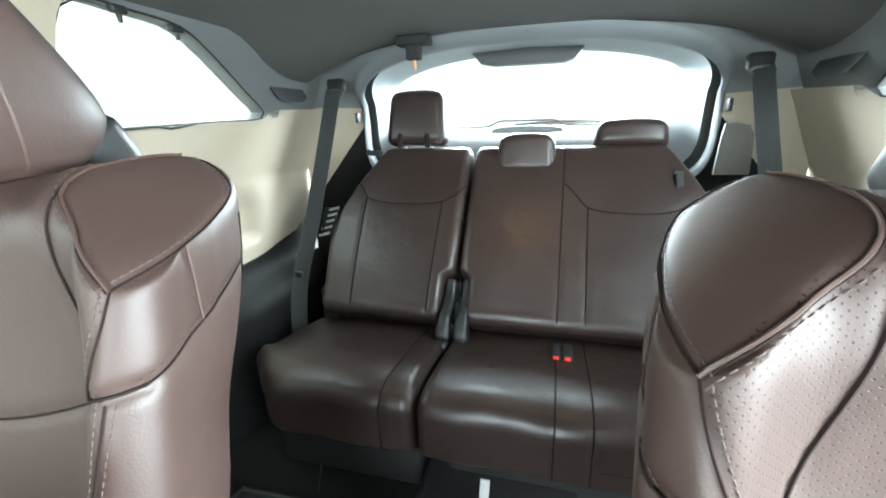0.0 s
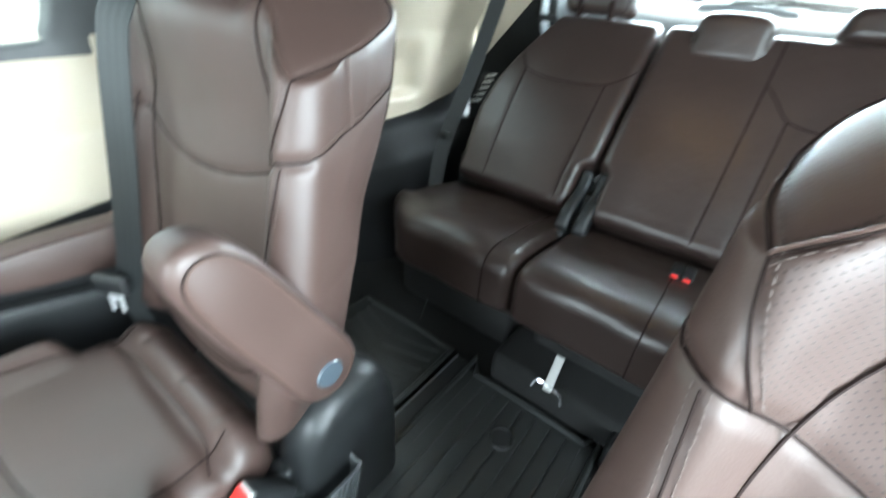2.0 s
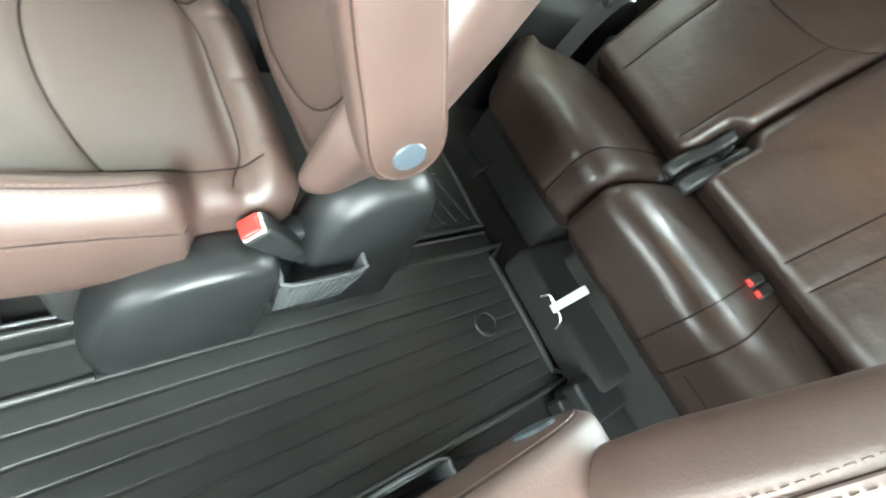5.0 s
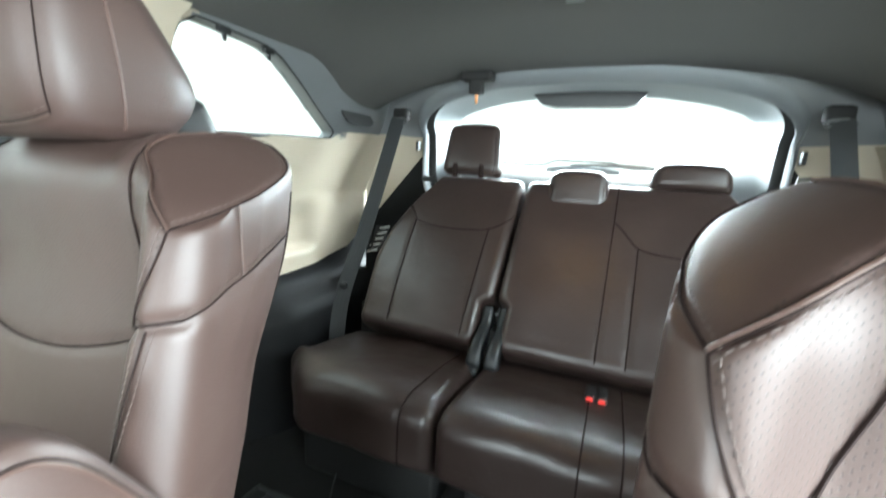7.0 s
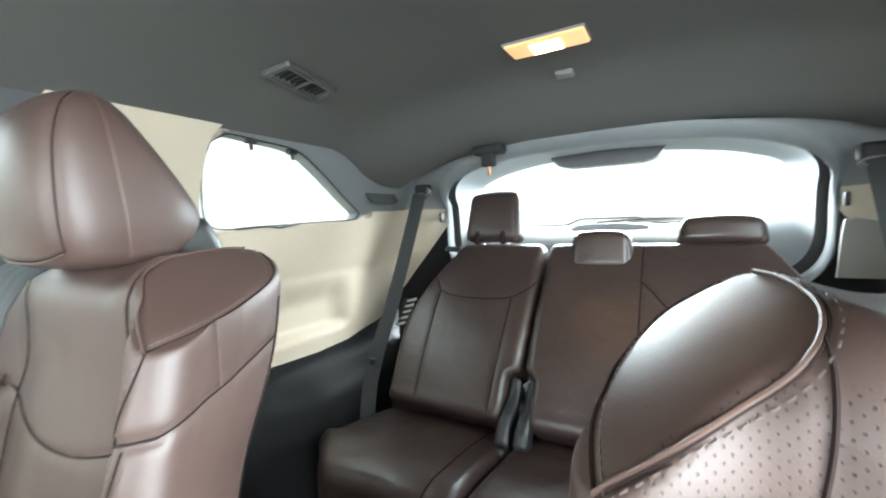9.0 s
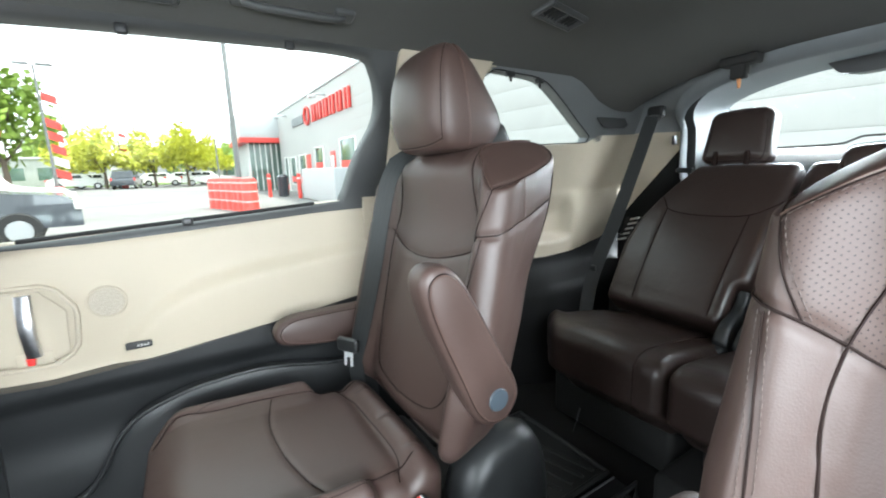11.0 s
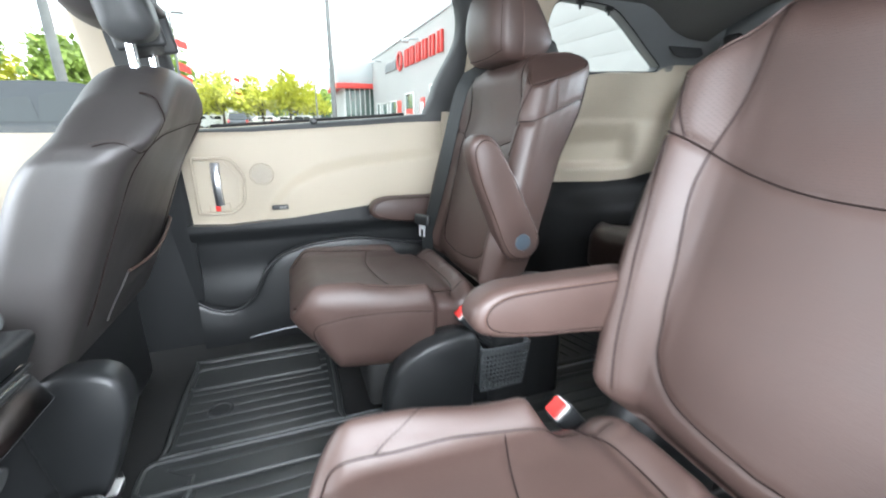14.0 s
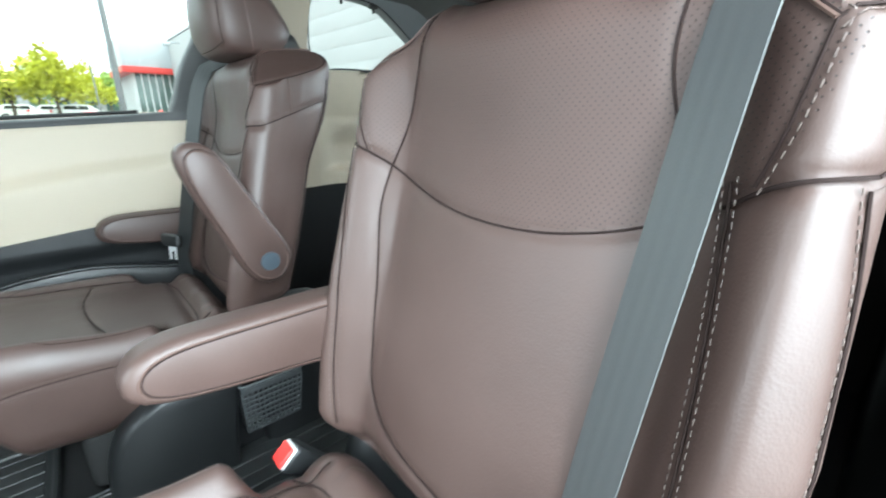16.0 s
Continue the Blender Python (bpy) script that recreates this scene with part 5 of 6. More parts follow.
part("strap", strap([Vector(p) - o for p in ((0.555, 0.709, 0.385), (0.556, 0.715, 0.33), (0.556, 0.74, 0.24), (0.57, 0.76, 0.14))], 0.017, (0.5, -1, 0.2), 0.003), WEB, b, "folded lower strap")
tongue(b, Vector((0.554, 0.696, 0.374)) - o, pose(0, 0, 0, 10, 28, -8))


# ---- third row ----
def bench_back_shape(x0, x1, outer):
    """One part of the split bench's backrest. outer: the side (-1, 1) whose shoulder falls away."""
    cx, hx = (x0 + x1) / 2, (x1 - x0) / 2
    s = rbox(hx - 0.001, 0.055, 0.265, 0.030, (int(hx * 200), 4, 46), 5)

    def fn(X, d, h):
        t = (h + 0.245) / 0.49
        x = cx + X
        out = (x - (x0 if outer < 0 else x1)) * -outer if outer else 1
        edge = ramp(t, [(0, 0.072), (0.30, 0.052), (0.5, 0.068), (0.66, 0.100), (0.9, 0.168), (1.0, 0.21)])
        k = ((X * outer) / hx + 1) / 2 if outer else 0
        x -= outer * edge * max(0, k) ** 2
        # cut-out for the hinge at the inner foot
        x += outer * 0.030 * step01((0.185 - t) / 0.05) * max(0.0, 1 - k * 2 * hx / 0.10)
        y = 1.585 + 0.365 * t + d * 0.76
        z = 0.375 + 0.415 * t - d * 0.66 * -1
        return (x, y, z)

    def place(X, d, h):
        h = h * 0.945 - 0.033
        x, y, z = fn(X, 0, h)
        t = (h + 0.245) / 0.49
        b = 0.018 * max(0.0, math.sin(math.pi * min(1, max(0, t)))) ** 0.7 * step01(-d / 0.045) if d < 0 else 0
        dd = d - b
        return (x, y + dd * 0.75, z - dd * 0.66)
    return warped(s, place)


def back_pt(x, t, d=-0.07):
    return (x, 1.585 + 0.365 * t + d * 0.75, 0.375 + 0.415 * t - d * 0.66)


def bench_cushion_shape(x0, x1, outer):
    cx, hx = (x0 + x1) / 2, (x1 - x0) / 2
    s = rbox(hx - 0.001, 0.215, 0.095, 0.026, (int(hx * 180), 48, 14), 6)

    def fn(X, Y, h):
        y = 1.42 + Y
        z = 0.245 + h - 0.03 * (Y / 0.2) * step01(h / 0.09)
        if h > 0:
            z += 0.012 * step01(h / 0.08) * math.cos(X / hx * 1.2) * math.cos(Y / 0.2 * 1.3)
        else:
            y += 0.05 * step01(-h / 0.09) * step01(-Y / 0.2)
        # full rounded nose, soft sag towards the middle of each place
        n = max(0.0, (-Y - 0.215 + 0.075) / 0.075)
        if h > -0.03:
            z -= 0.026 * n * n * step01((h + 0.03) / 0.08)
        y += 0.030 * n * step01(-h / 0.09) + 0.0025 * n * math.sin((cx + X) * 31)
        z += 0.0018 * step01(h / 0.05) * math.sin((cx + X) * 23 + Y * 9) * math.cos(Y * 17)
        u = step01(((X * outer) - (hx - 0.20)) / 0.20)
        y += 0.11 * u * u * step01(-Y / 0.215)
        z -= 0.02 * u * step01(h / 0.09)
        return (cx + X, y, z)
    return warped(s, fn)


def low_headrest(parent, x0, x1, z0, z1, y, label, r=0.028):
    hx, hz = (x1 - x0) / 2, (z1 - z0) / 2
    s = moved(warped(rbox(hx, 0.040, hz, min(r, hz * 0.9), (10, 3, 6), 5), lambda a, d, h: (a * (1 - 0.06 * h / hz), d - 0.010 * math.cos(a / hx * 1.3), h + 0.006 * math.cos(a / hx * 1.4))),
              Matrix.Translation(((x0 + x1) / 2, y, (z0 + z1) / 2)) @ pose(0, 0, 0, -14, 0, 0))
    ob = upholstered("headrest", s, parent, [([(x0 + 0.015, y - 0.035, z1 - 0.035), (x0 + 0.02, y - 0.05, z0 + 0.02), ((x0 + x1) / 2, y - 0.05, z0 + 0.012), (x1 - 0.02, y - 0.05, z0 + 0.02), (x1 - 0.015, y - 0.035, z1 - 0.035)], dict(depth=0.002, width=0.006, cord=0.001))], LEATHER_SHADED, 1, label)
    return ob


def bench_part(x0, x1, outer, lines, cross, label, heads):
    t = thing("bench_seat", ((x0 + x1) / 2, 1.4, 0.0), label, "car seat", "third row seats")
    o = Vector(t.location)
    seams = []
    for foot, head, top in lines:
        seams.append(([Vector(back_pt(foot + (head - foot) * k, -0.06 + (top + 0.06) * k)) - o for k in (0.0, 0.25, 0.5, 0.75, 1.0)], BENCHSEAM))
    for pts in cross:
        seams.append(([Vector(back_pt(x, k)) - o for x, k in pts], BENCHSEAM))
    s = bench_back_shape(x0, x1, outer)
    upholstered("backrest", moved(s, Matrix.Translation(-o)), t, seams, LEATHER_SHADED, 1, "brown leather backrest in a shaded tone")
    cs = []
    for x, _, _ in lines[-1:] if outer < 0 else lines[:2]:
        cs.append(([Vector(p) - o for p in ((x, 1.55, 0.34), (x, 1.40, 0.36), (x, 1.25, 0.36), (x, 1.21, 0.33), (x, 1.20, 0.25), (x, 1.22, 0.18))], BENCHSEAM))
    if outer > 0:
        cs.append(([Vector(p) - o for p in ((0.215, 1.205, 0.268), (0.32, 1.21, 0.268), (0.45, 1.23, 0.262), (0.55, 1.27, 0.255))], BENCHSEAM))
    upholstered("seat_cushion", moved(bench_cushion_shape(x0, x1, outer), Matrix.Translation(-o)), t, cs, LEATHER_SHADED, 1, "brown leather bench cushion in a shaded tone")
    # second box: added black filler for the shade between cushion and backrest
    part("seat_frame", moved(join(box(x0 + 0.03, x1 - 0.03, 1.33, 1.62, 0.0, 0.17, 0.02), box(x0 + 0.02, x1 - 0.02, 1.61, 1.80, 0.0, 0.40, 0.02)), Matrix.Translation(-o)), BLACK_SOFT, t, "black seat frame with a filler for the dark gap behind")
    for h in heads:
        low_headrest(t, h[0] - o.x, h[1] - o.x, h[2], h[3], h[4] - o.y, h[5])
    return t


SEATA = bench_part(-0.600, -0.140, -1, [(-0.431, -0.451, 0.566), (-0.208, -0.207, 0.547)], [[(-0.52, 0.69), (-0.475, 0.640), (-0.451, 0.566), (-0.39, 0.535), (-0.325, 0.528), (-0.26, 0.532), (-0.207, 0.547), (-0.165, 0.60), (-0.135, 0.66)]],
                   "brown leather third-row seat in a shaded tone, with raised headrest", [(-0.452, -0.252, 0.790, 0.968, 1.985, "raised leather headrest in a shaded tone")])
SEATB = bench_part(-0.134, 0.590, 1, [(0.133, 0.135, 0.93), (0.200, 0.200, 0.527), (0.435, 0.425, 0.53)], [[(0.138, 0.668), (0.160, 0.625), (0.185, 0.560), (0.200, 0.527), (0.255, 0.508), (0.311, 0.502), (0.37, 0.506), (0.425, 0.530), (0.46, 0.58), (0.50, 0.66)]],
                   "brown leather double third-row seat in a shaded tone, with two low headrests", [(-0.062, 0.110, 0.706, 0.826, 1.870, "low leather headrest in a shaded tone"), (0.216, 0.416, 0.777, 0.858, 1.925, "low leather headrest in a shaded tone")])
# posts of the raised headrest, and dark bars standing in for its cover's shaded slots
for x in (-0.40, -0.305):
    ob = part("headrest_post", moved(cyl((x, 1.975, 0.76), (x, 1.98, 0.84), 0.006, None, 10), Matrix.Translation(-SEATA.location)), STEEL, SEATA, "steel headrest post")
    part("post_slot", moved(rbox(0.008, 0.006, 0.025, 0.006, (1, 1, 1), 3), Matrix.Translation((x - SEATA.location.x, 1.921 - SEATA.location.y, 0.816))), SEAM_SHADE, SEATA, "dark bar for a shaded slit in the headrest cover")
# hinge bracket in the split, buckles, pull straps
hinge = part("hinge", box(-0.045, 0.045, -0.02, 0.02, -0.03, 0.04, 0.008), BLACK_SOFT, SEATB, "black hinge bracket in the split")
hinge.location = Vector((-0.14, 1.60, 0.36)) - SEATB.location
for dx in (-0.020, 0.020):
    part("hinge_arm", moved(warped(rbox(0.015, 0.028, 0.088, 0.011, (1, 2, 6), 4), lambda x, y, z: (x * (1 + 0.25 * step01((-z - 0.03) / 0.05)), y + 0.012 * math.sin(z * 40), z)), Matrix.Translation((dx * 1.2 + 0.012, -0.042, 0.022)) @ pose(0, 0, 0, -48, 0, 0)), BLACK, hinge)
    part("hinge_foot", moved(rbox(0.016, 0.032, 0.012, 0.009, (1, 2, 1), 3), Matrix.Translation((dx * 1.2 + 0.012, -0.105, -0.038))), BLACK, hinge)
bk = thing("belt_buckle", (0.146, 1.463, 0.349), "pair of dark buckles with red buttons in the bench", "buckle")
for dx in (-0.0125, 0.0125):
    part("buckle_body", moved(rbox(0.0115, 0.03, 0.011, 0.006, (1, 1, 1), 2), Matrix.Translation((dx, 0.0, 0.0))), BLACK, bk)
    part("release_button", moved(rbox(0.0075, 0.005, 0.0055, 0.003, (1, 1, 1), 2), Matrix.Translation((dx, -0.0265, 0.003))), RED, bk, "red release button")
for x, y, z, turn in ((-0.475, 1.885, 0.775, 25), (0.426, 1.788, 0.702, None)):
    pl = thing("pull_strap", (x, y, z), "short black pull strap on the bench shoulder", "strap", "pull straps")
    if turn is None:
        part("strap", moved(warped(rbox(0.0095, 0.003, 0.030, 0.0025, (1, 1, 8), 2), lambda a, b, c: (a, b - 0.006 * math.cos(c * 52), c)), pose(0, -0.006, 0, -24, 0, 4)), BLACK_SOFT, pl)
        part("clip", moved(rbox(0.013, 0.005, 0.006, 0.003, (1, 1, 1), 2), pose(-0.002, 0.006, 0.026, -24, 8, 4)), BLACK_SOFT, pl)
        continue
    part("strap", moved(warped(rbox(0.028, 0.004, 0.010, 0.0035, (6, 1, 1), 2), lambda a, b, c: (a, b + 0.008 * math.sin(a * 60), c + 0.004 * math.sin(a * 90))), pose(0, -0.012, 0.006, -40, 0, -turn)), BLACK, pl)

# third-row belts with their upper guides
for sx in (-1, 1):
    b = thing("seat_belt", (sx * 0.60, 1.87, 0.985), "dark grey third-row seat belt from its upper guide", "seat belt", "seat belts")
    o = Vector((sx * 0.60, 1.87, 0.985))
    part("guide", moved(rbox(0.030, 0.018, 0.022, 0.012, (2, 1, 1), 3), Matrix.Translation((0, 0.02, 0.012))), BLACK_SOFT, b, "black belt guide")
    part("loop", tube([(0.03 * math.cos(a), 0, -0.012 + 0.010 * math.sin(a)) for a in [k * math.pi / 8 for k in range(16)]], 0.004, 6, True), DARK_GREY, b)
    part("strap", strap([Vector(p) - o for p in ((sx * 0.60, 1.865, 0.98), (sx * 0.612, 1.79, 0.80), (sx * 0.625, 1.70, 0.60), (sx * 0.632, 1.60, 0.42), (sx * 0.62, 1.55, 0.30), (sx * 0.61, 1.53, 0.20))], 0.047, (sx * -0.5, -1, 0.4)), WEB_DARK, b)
    part("stopper", moved(rbox(0.012, 0.006, 0.010, 0.004, (1, 1, 1), 2), Matrix.Translation(Vector((sx * 0.632, 1.598, 0.44)) - o)), BLACK, b)
    if sx < 0:
        lb = thing("warning_label", (-0.592, 1.738, 0.576), "pale striped care label by the seat's outer edge", "label")
        part("backing", moved(rbox(0.022, 0.002, 0.052, 0.0015, (1, 1, 1), 2), Matrix.Translation((0, 0.004, 0)) @ pose(0, 0, 0, -42, 0, 14)), BLACK_SOFT, lb, "black label strip")
        for k in range(5):
            part("stripe", moved(rbox(0.018, 0.001, 0.0042, 0.0008, (1, 1, 1), 1), Matrix.Translation((0.002 * k - 0.004, 0.016 * (k - 2), 0.0175 * (k - 2))) @ pose(0, 0, 0, -42, -14, 14)), LABEL_GREY, lb)
# bright folding lever and floor latch ahead of the bench
lt = thing("floor_latch", (0.003, 1.215, 0.0), "bright metal release lever on a black floor latch", "latch")
part("lever", moved(rbox(0.010, 0.0025, 0.045, 0.002, (1, 1, 1), 2), Matrix.Translation((0.0, 0.006, 0.128)) @ pose(0, 0, 0, -24, 0, 0)), LABEL_GREY, lt, "bright folded strap")
part("wire", tube(smooth_line([(-0.035, -0.02, 0.085), (-0.03, -0.01, 0.10), (0.0, -0.008, 0.098), (0.03, -0.012, 0.094), (0.04, -0.02, 0.075)], 0.01), 0.003, 6), CHROME, lt, "bent wire")
part("step", box(-0.16, 0.20, 0.005, 0.40, -0.012, 0.085, 0.02), CARPET, lt, "carpeted step")
rod = thing("release_rod", (-0.38, 1.21, 0.10), "thin bright rod under the bench", "rod")
part("rod", tube([(0, 0, -0.03), (0.012, 0.01, 0.045)], 0.0025, 6), CHROME, rod)
sk = thing("floor_socket", (0.20, 1.19, 0.02), "black plastic floor bracket beside the mat", "bracket")
part("bracket", join(box(-0.045, 0.045, -0.02, 0.10, -0.03, 0.05, 0.012), box(-0.03, 0.03, -0.05, 0.0, -0.03, 0.015, 0.008)), BLACK, sk)


# ---- front row: passenger seat seen from behind, console ----
def front_seat():
    cx = -0.42
    f = thing("front_seat", (cx, -0.1, 0), "dark leather front passenger seat with a map pocket", "car seat")
    s = rbox(0.268, 0.068, 0.285, 0.046, (34, 6, 44), 7)

    def fn(X, d, h):
        z = 0.520 + h
        wide = ramp(z, [(0.28, 0.99), (0.45, 1.03), (0.66, 1.0), (0.72, 0.96), (0.83, 0.70)])
        x = X * wide
        y = 0.10 + 0.42 * (z - 0.75) + d
        if d > 0:
            y += 0.012 * step01(d / 0.05) * math.cos(x / 0.27 * 1.35) * step01((z - 0.30) / 0.1)
        top = step01((z - 0.58) / 0.22)
        z += 0.008 * math.cos(x / 0.27 * 1.4) * step01((z - 0.70) / 0.12)
        z -= top * (0.012 + 0.075 * step01((x - 0.04) / 0.20) + 0.045 * step01((-x - 0.10) / 0.14))
        return (x, y, z)
    pt = lambda x, z, off=0.085: (x, 0.10 + 0.42 * (z - 0.75) + off, z)
    seams = [([pt(0.262, 0.665, 0.03), pt(0.22, 0.655, 0.07), pt(0.15, 0.662), pt(0.05, 0.675), pt(-0.10, 0.69), pt(-0.20, 0.70)], SEWN),
             ([pt(-0.195, 0.80, 0.03), pt(-0.195, 0.76), pt(-0.20, 0.70), pt(-0.205, 0.60), pt(-0.20, 0.50), pt(-0.195, 0.40)], DARKSEAM),
             ([pt(0.195, 0.79, 0.03), pt(0.19, 0.75), pt(0.185, 0.665), pt(0.19, 0.55), pt(0.19, 0.42), pt(0.18, 0.33)], DARKSEAM),
             ([pt(-0.20, 0.715), pt(-0.235, 0.715, 0.06), pt(-0.262, 0.73, 0.02)], SEWN)]
    upholstered("backrest", warped(s, fn), f, seams, LEATHER_FRONT, 1, "dark leather backrest seen from behind")
    # map pocket with a drooping edge
    tree_b = mathutils_bvh(*warped(s, fn))

    def pk(u, v):
        x = 0.06 - 0.315 * u
        top = 0.40 + 0.075 * u ** 2.2
        z = 0.29 + (top - 0.29) * v
        q, n, _, _ = tree_b.find_nearest(Vector((x, 0.10 + 0.42 * (z - 0.75) + 0.085 - 0.06 * step01((u - 0.8) / 0.2), z)))
        return q + n * (0.004 + 0.012 * math.sin(math.pi * u) * v)
    p = part("map_pocket", sheet(pk, 30, 10, (0, -0.004, 0)), LEATHER_FRONT, f, "dark leather map pocket with a sagging edge")
    part("pocket_edge", tube([Vector(pk(k / 30, 1.0)) + Vector((0, 0.001, 0)) for k in range(31)], 0.0035, 6), PIPING, p)
    hs = moved(warped(rbox(0.132, 0.062, 0.115, 0.058, (22, 8, 18), 8), lambda x, y, z: (x * (1 - 0.10 * (z / 0.115) ** 2), y + 0.030 * (x / 0.13) ** 2 - 0.02 * math.cos(z * 9), z)), Matrix.Translation((0.0, 0.075, 0.985)) @ pose(0, 0, 0, 12, 0, 0))
    hd = upholstered("headrest", hs, f, [([(s * 0.09, 0.15, 0.88), (s * 0.095, 0.15, 0.96), (s * 0.09, 0.12, 1.05), (s * 0.085, 0.08, 1.10)], DARKSEAM) for s in (1, -1)], LEATHER_FRONT, 1, "dark leather headrest")
    part("headrest_shell", moved(warped(rbox(0.048, 0.042, 0.046, 0.032, (4, 4, 4), 5), lambda x, y, z: (x * (1 + 0.25 * z / 0.046), y, z)), Matrix.Translation((0.078, 0.128, 0.882)) @ pose(0, 0, 0, 10, 0, 0)), DARK_GREY, hd, "rounded charcoal shell under the headrest")
    part("headrest_bracket", moved(join(box(-0.060, 0.060, -0.045, 0.045, 0.022, 0.046, 0.010), box(-0.060, -0.042, -0.045, 0.045, -0.046, 0.040, 0.008), box(0.040, 0.056, -0.045, 0.045, -0.046, 0.040, 0.008), box(-0.05, 0.05, -0.04, 0.02, -0.046, -0.02, 0.010)), Matrix.Translation((-0.035, 0.118, 0.882)) @ pose(0, 0, 0, 10, 0, 0)), DARK_GREY, hd, "hollow charcoal bracket under the headrest")
    for x in (-0.07, 0.07):
        part("headrest_post", cyl((x, 0.125, 0.74), (x, 0.120, 0.88), 0.0085, None, 14), CHROME, hd, "chrome headrest post")
    # recliner cover: an egg-shaped shell beside the aisle
    egg = curve2([(0.0, 0.135), (0.055, 0.120), (0.078, 0.06), (0.060, -0.03), (0.030, -0.125), (0.0, -0.150), (-0.030, -0.125), (-0.062, -0.02), (-0.078, 0.06), (-0.055, 0.120)], 0.015, True)
    rings = [[(0.262 + x, -0.014 + k * y * 0.98 + 0.25 * k * z * 0.4, 0.164 + k * z * 0.96) for y, z in egg] for x, k in ((-0.03, 1.0), (0.012, 1.0), (0.020, 0.97), (0.025, 0.90))]
    part("recliner_cover", loops(rings, True, True), BLACK, f, "egg-shaped grey recliner cover", 50)
    part("seat_base", box(-0.22, 0.225, -0.30, -0.05, 0.0, 0.28, 0.03), BLACK, f, "black seat base")
    part("rail_foot", box(0.20, 0.27, -0.12, 0.0, -0.01, 0.03, 0.008), BLACK, f)
    part("foot_plate", box(0.23, 0.27, -0.03, 0.012, 0.028, 0.034, 0.002), LABEL_GREY, f, "pale label plate")
    return f


front_seat()

con = thing("centre_console", (0.05, -0.178, 0.002), "dark centre console with an air outlet on its rear face", "console")
part("console_body", warped(rbox(0.125, 0.30, 0.20, 0.02, (2, 2, 2), 4), lambda x, y, z: (x, -0.30 + y + 0.10 * (z / 0.2), 0.215 + z)), BLACK, con)
part("console_lid", moved(rbox(0.128, 0.26, 0.018, 0.015, (2, 2, 1), 4), Matrix.Translation((0, -0.20, 0.430))), GREY_TRIM, con, "grey padded lid")
part("outlet_rim", moved(rbox(0.095, 0.006, 0.042, 0.005, (1, 1, 1), 2), Matrix.Translation((0, 0.082, 0.345)) @ pose(0, 0, 0, 22, 0, 0)), CHROME, con, "chrome outlet surround")
for k in range(4):
    part("louvre", moved(rbox(0.082, 0.008, 0.003, 0.002, (1, 1, 1), 2), Matrix.Translation((0, 0.088 - 0.006 * k, 0.372 - 0.018 * k)) @ pose(0, 0, 0, 22, 0, 0)), BLACK, con)
part("knob", cyl((0.05, 0.08, 0.30), (0.05, 0.105, 0.292), 0.018, 0.016, 20), DARK_GREY, con)
part("tray", box(-0.10, 0.10, -0.09, -0.005, -0.02, 0.07, 0.015), BLACK, con, "black lower tray")
part("tray_mark", box(-0.03, -0.005, -0.0055, -0.0035, 0.045, 0.052, 0.0005), LABEL_GREY, con)

cups = thing("cup_holder", (-0.005, -0.085, 0.0), "black double cup holder at the console's foot", "cup holder")
for cxx in (-0.048, 0.048):
    ro, ri = 0.046, 0.040
    ang = [k * math.pi / 14 for k in range(28)]
    ring = lambda r, z: [(cxx + r * math.cos(a), -0.02 + r * math.sin(a), z) for a in ang]
    part("cup", loops([ring(ro, 0.0), ring(ro, 0.082), ring(ro - 0.002, 0.086), ring(ri, 0.084), ring(ri - 0.004, 0.02), ring(0.004, 0.018)]), BLACK, cups, "round black cup well")
part("holder_body", box(-0.10, 0.10, -0.08, 0.045, -0.012, 0.045, 0.012), BLACK, cups)


# ---- outside ----
OUT = Matrix.Translation((0, 0, -0.45)) @ pose(0, 0, 0, 0, 1.2, 0)


def outside(name, x, y, z, label, category, group="", turn=0.0):
    ob = new(name)
    ob.empty_display_size = 0.3
    ob.matrix_world = OUT @ Matrix.Translation((x, y, z)) @ pose(0, 0, 0, 0, 0, turn)
    return tagged(ob, label, category, group)


def from_eye(az, r):
    """A place by the bearing from the sliding window's line of sight, and the distance."""
    a = radians(az)
    return 0.43 - r * math.cos(a), 0.27 + r * math.sin(a)


ASPHALT = material("sun-bleached asphalt", (0.15, 0.147, 0.140), 0.9, grain=(40, 0.25), bump=0.3, blotch=0.22, blotch_scale=0.35)
WHITE_WALL = material("white painted masonry", (0.38, 0.376, 0.365), 0.85, grain=(30, 0.04), bump=0.3, blotch=0.05, blotch_scale=0.6)
GREY_PANEL = material("pale grey metal panel", (0.42, 0.44, 0.45), 0.45, blotch=0.05, blotch_scale=0.5)
SIGN_RED = material("red sign plastic", (0.62, 0.05, 0.04), 0.4, blotch=0.05)
SIGN_GREY = material("grey sign plastic", (0.20, 0.21, 0.22), 0.5, blotch=0.05)
SHOP_GLASS = material("dark shop glass", (0.09, 0.14, 0.12), 0.08, blotch=0.2, blotch_scale=1.0, spec=0.8)
FRAME_WHITE = material("white window frame", (0.75, 0.75, 0.73), 0.5, blotch=0.04)
BARREL_RED = material("red barrier plastic", (0.68, 0.06, 0.045), 0.45, blotch=0.08, blotch_scale=3)
BAND = material("pale band", (0.80, 0.45, 0.42), 0.5)
POLE = material("galvanised pole", (0.15, 0.155, 0.155), 0.6, 0.0, blotch=0.1)
LEAF_A = material("green leaves", (0.19, 0.28, 0.045), 0.6, grain=(2, 0.35), blotch=0.25, blotch_scale=0.7)
LEAF_B = material("yellow-green leaves", (0.45, 0.46, 0.055), 0.6, grain=(2, 0.3), blotch=0.25, blotch_scale=0.7)
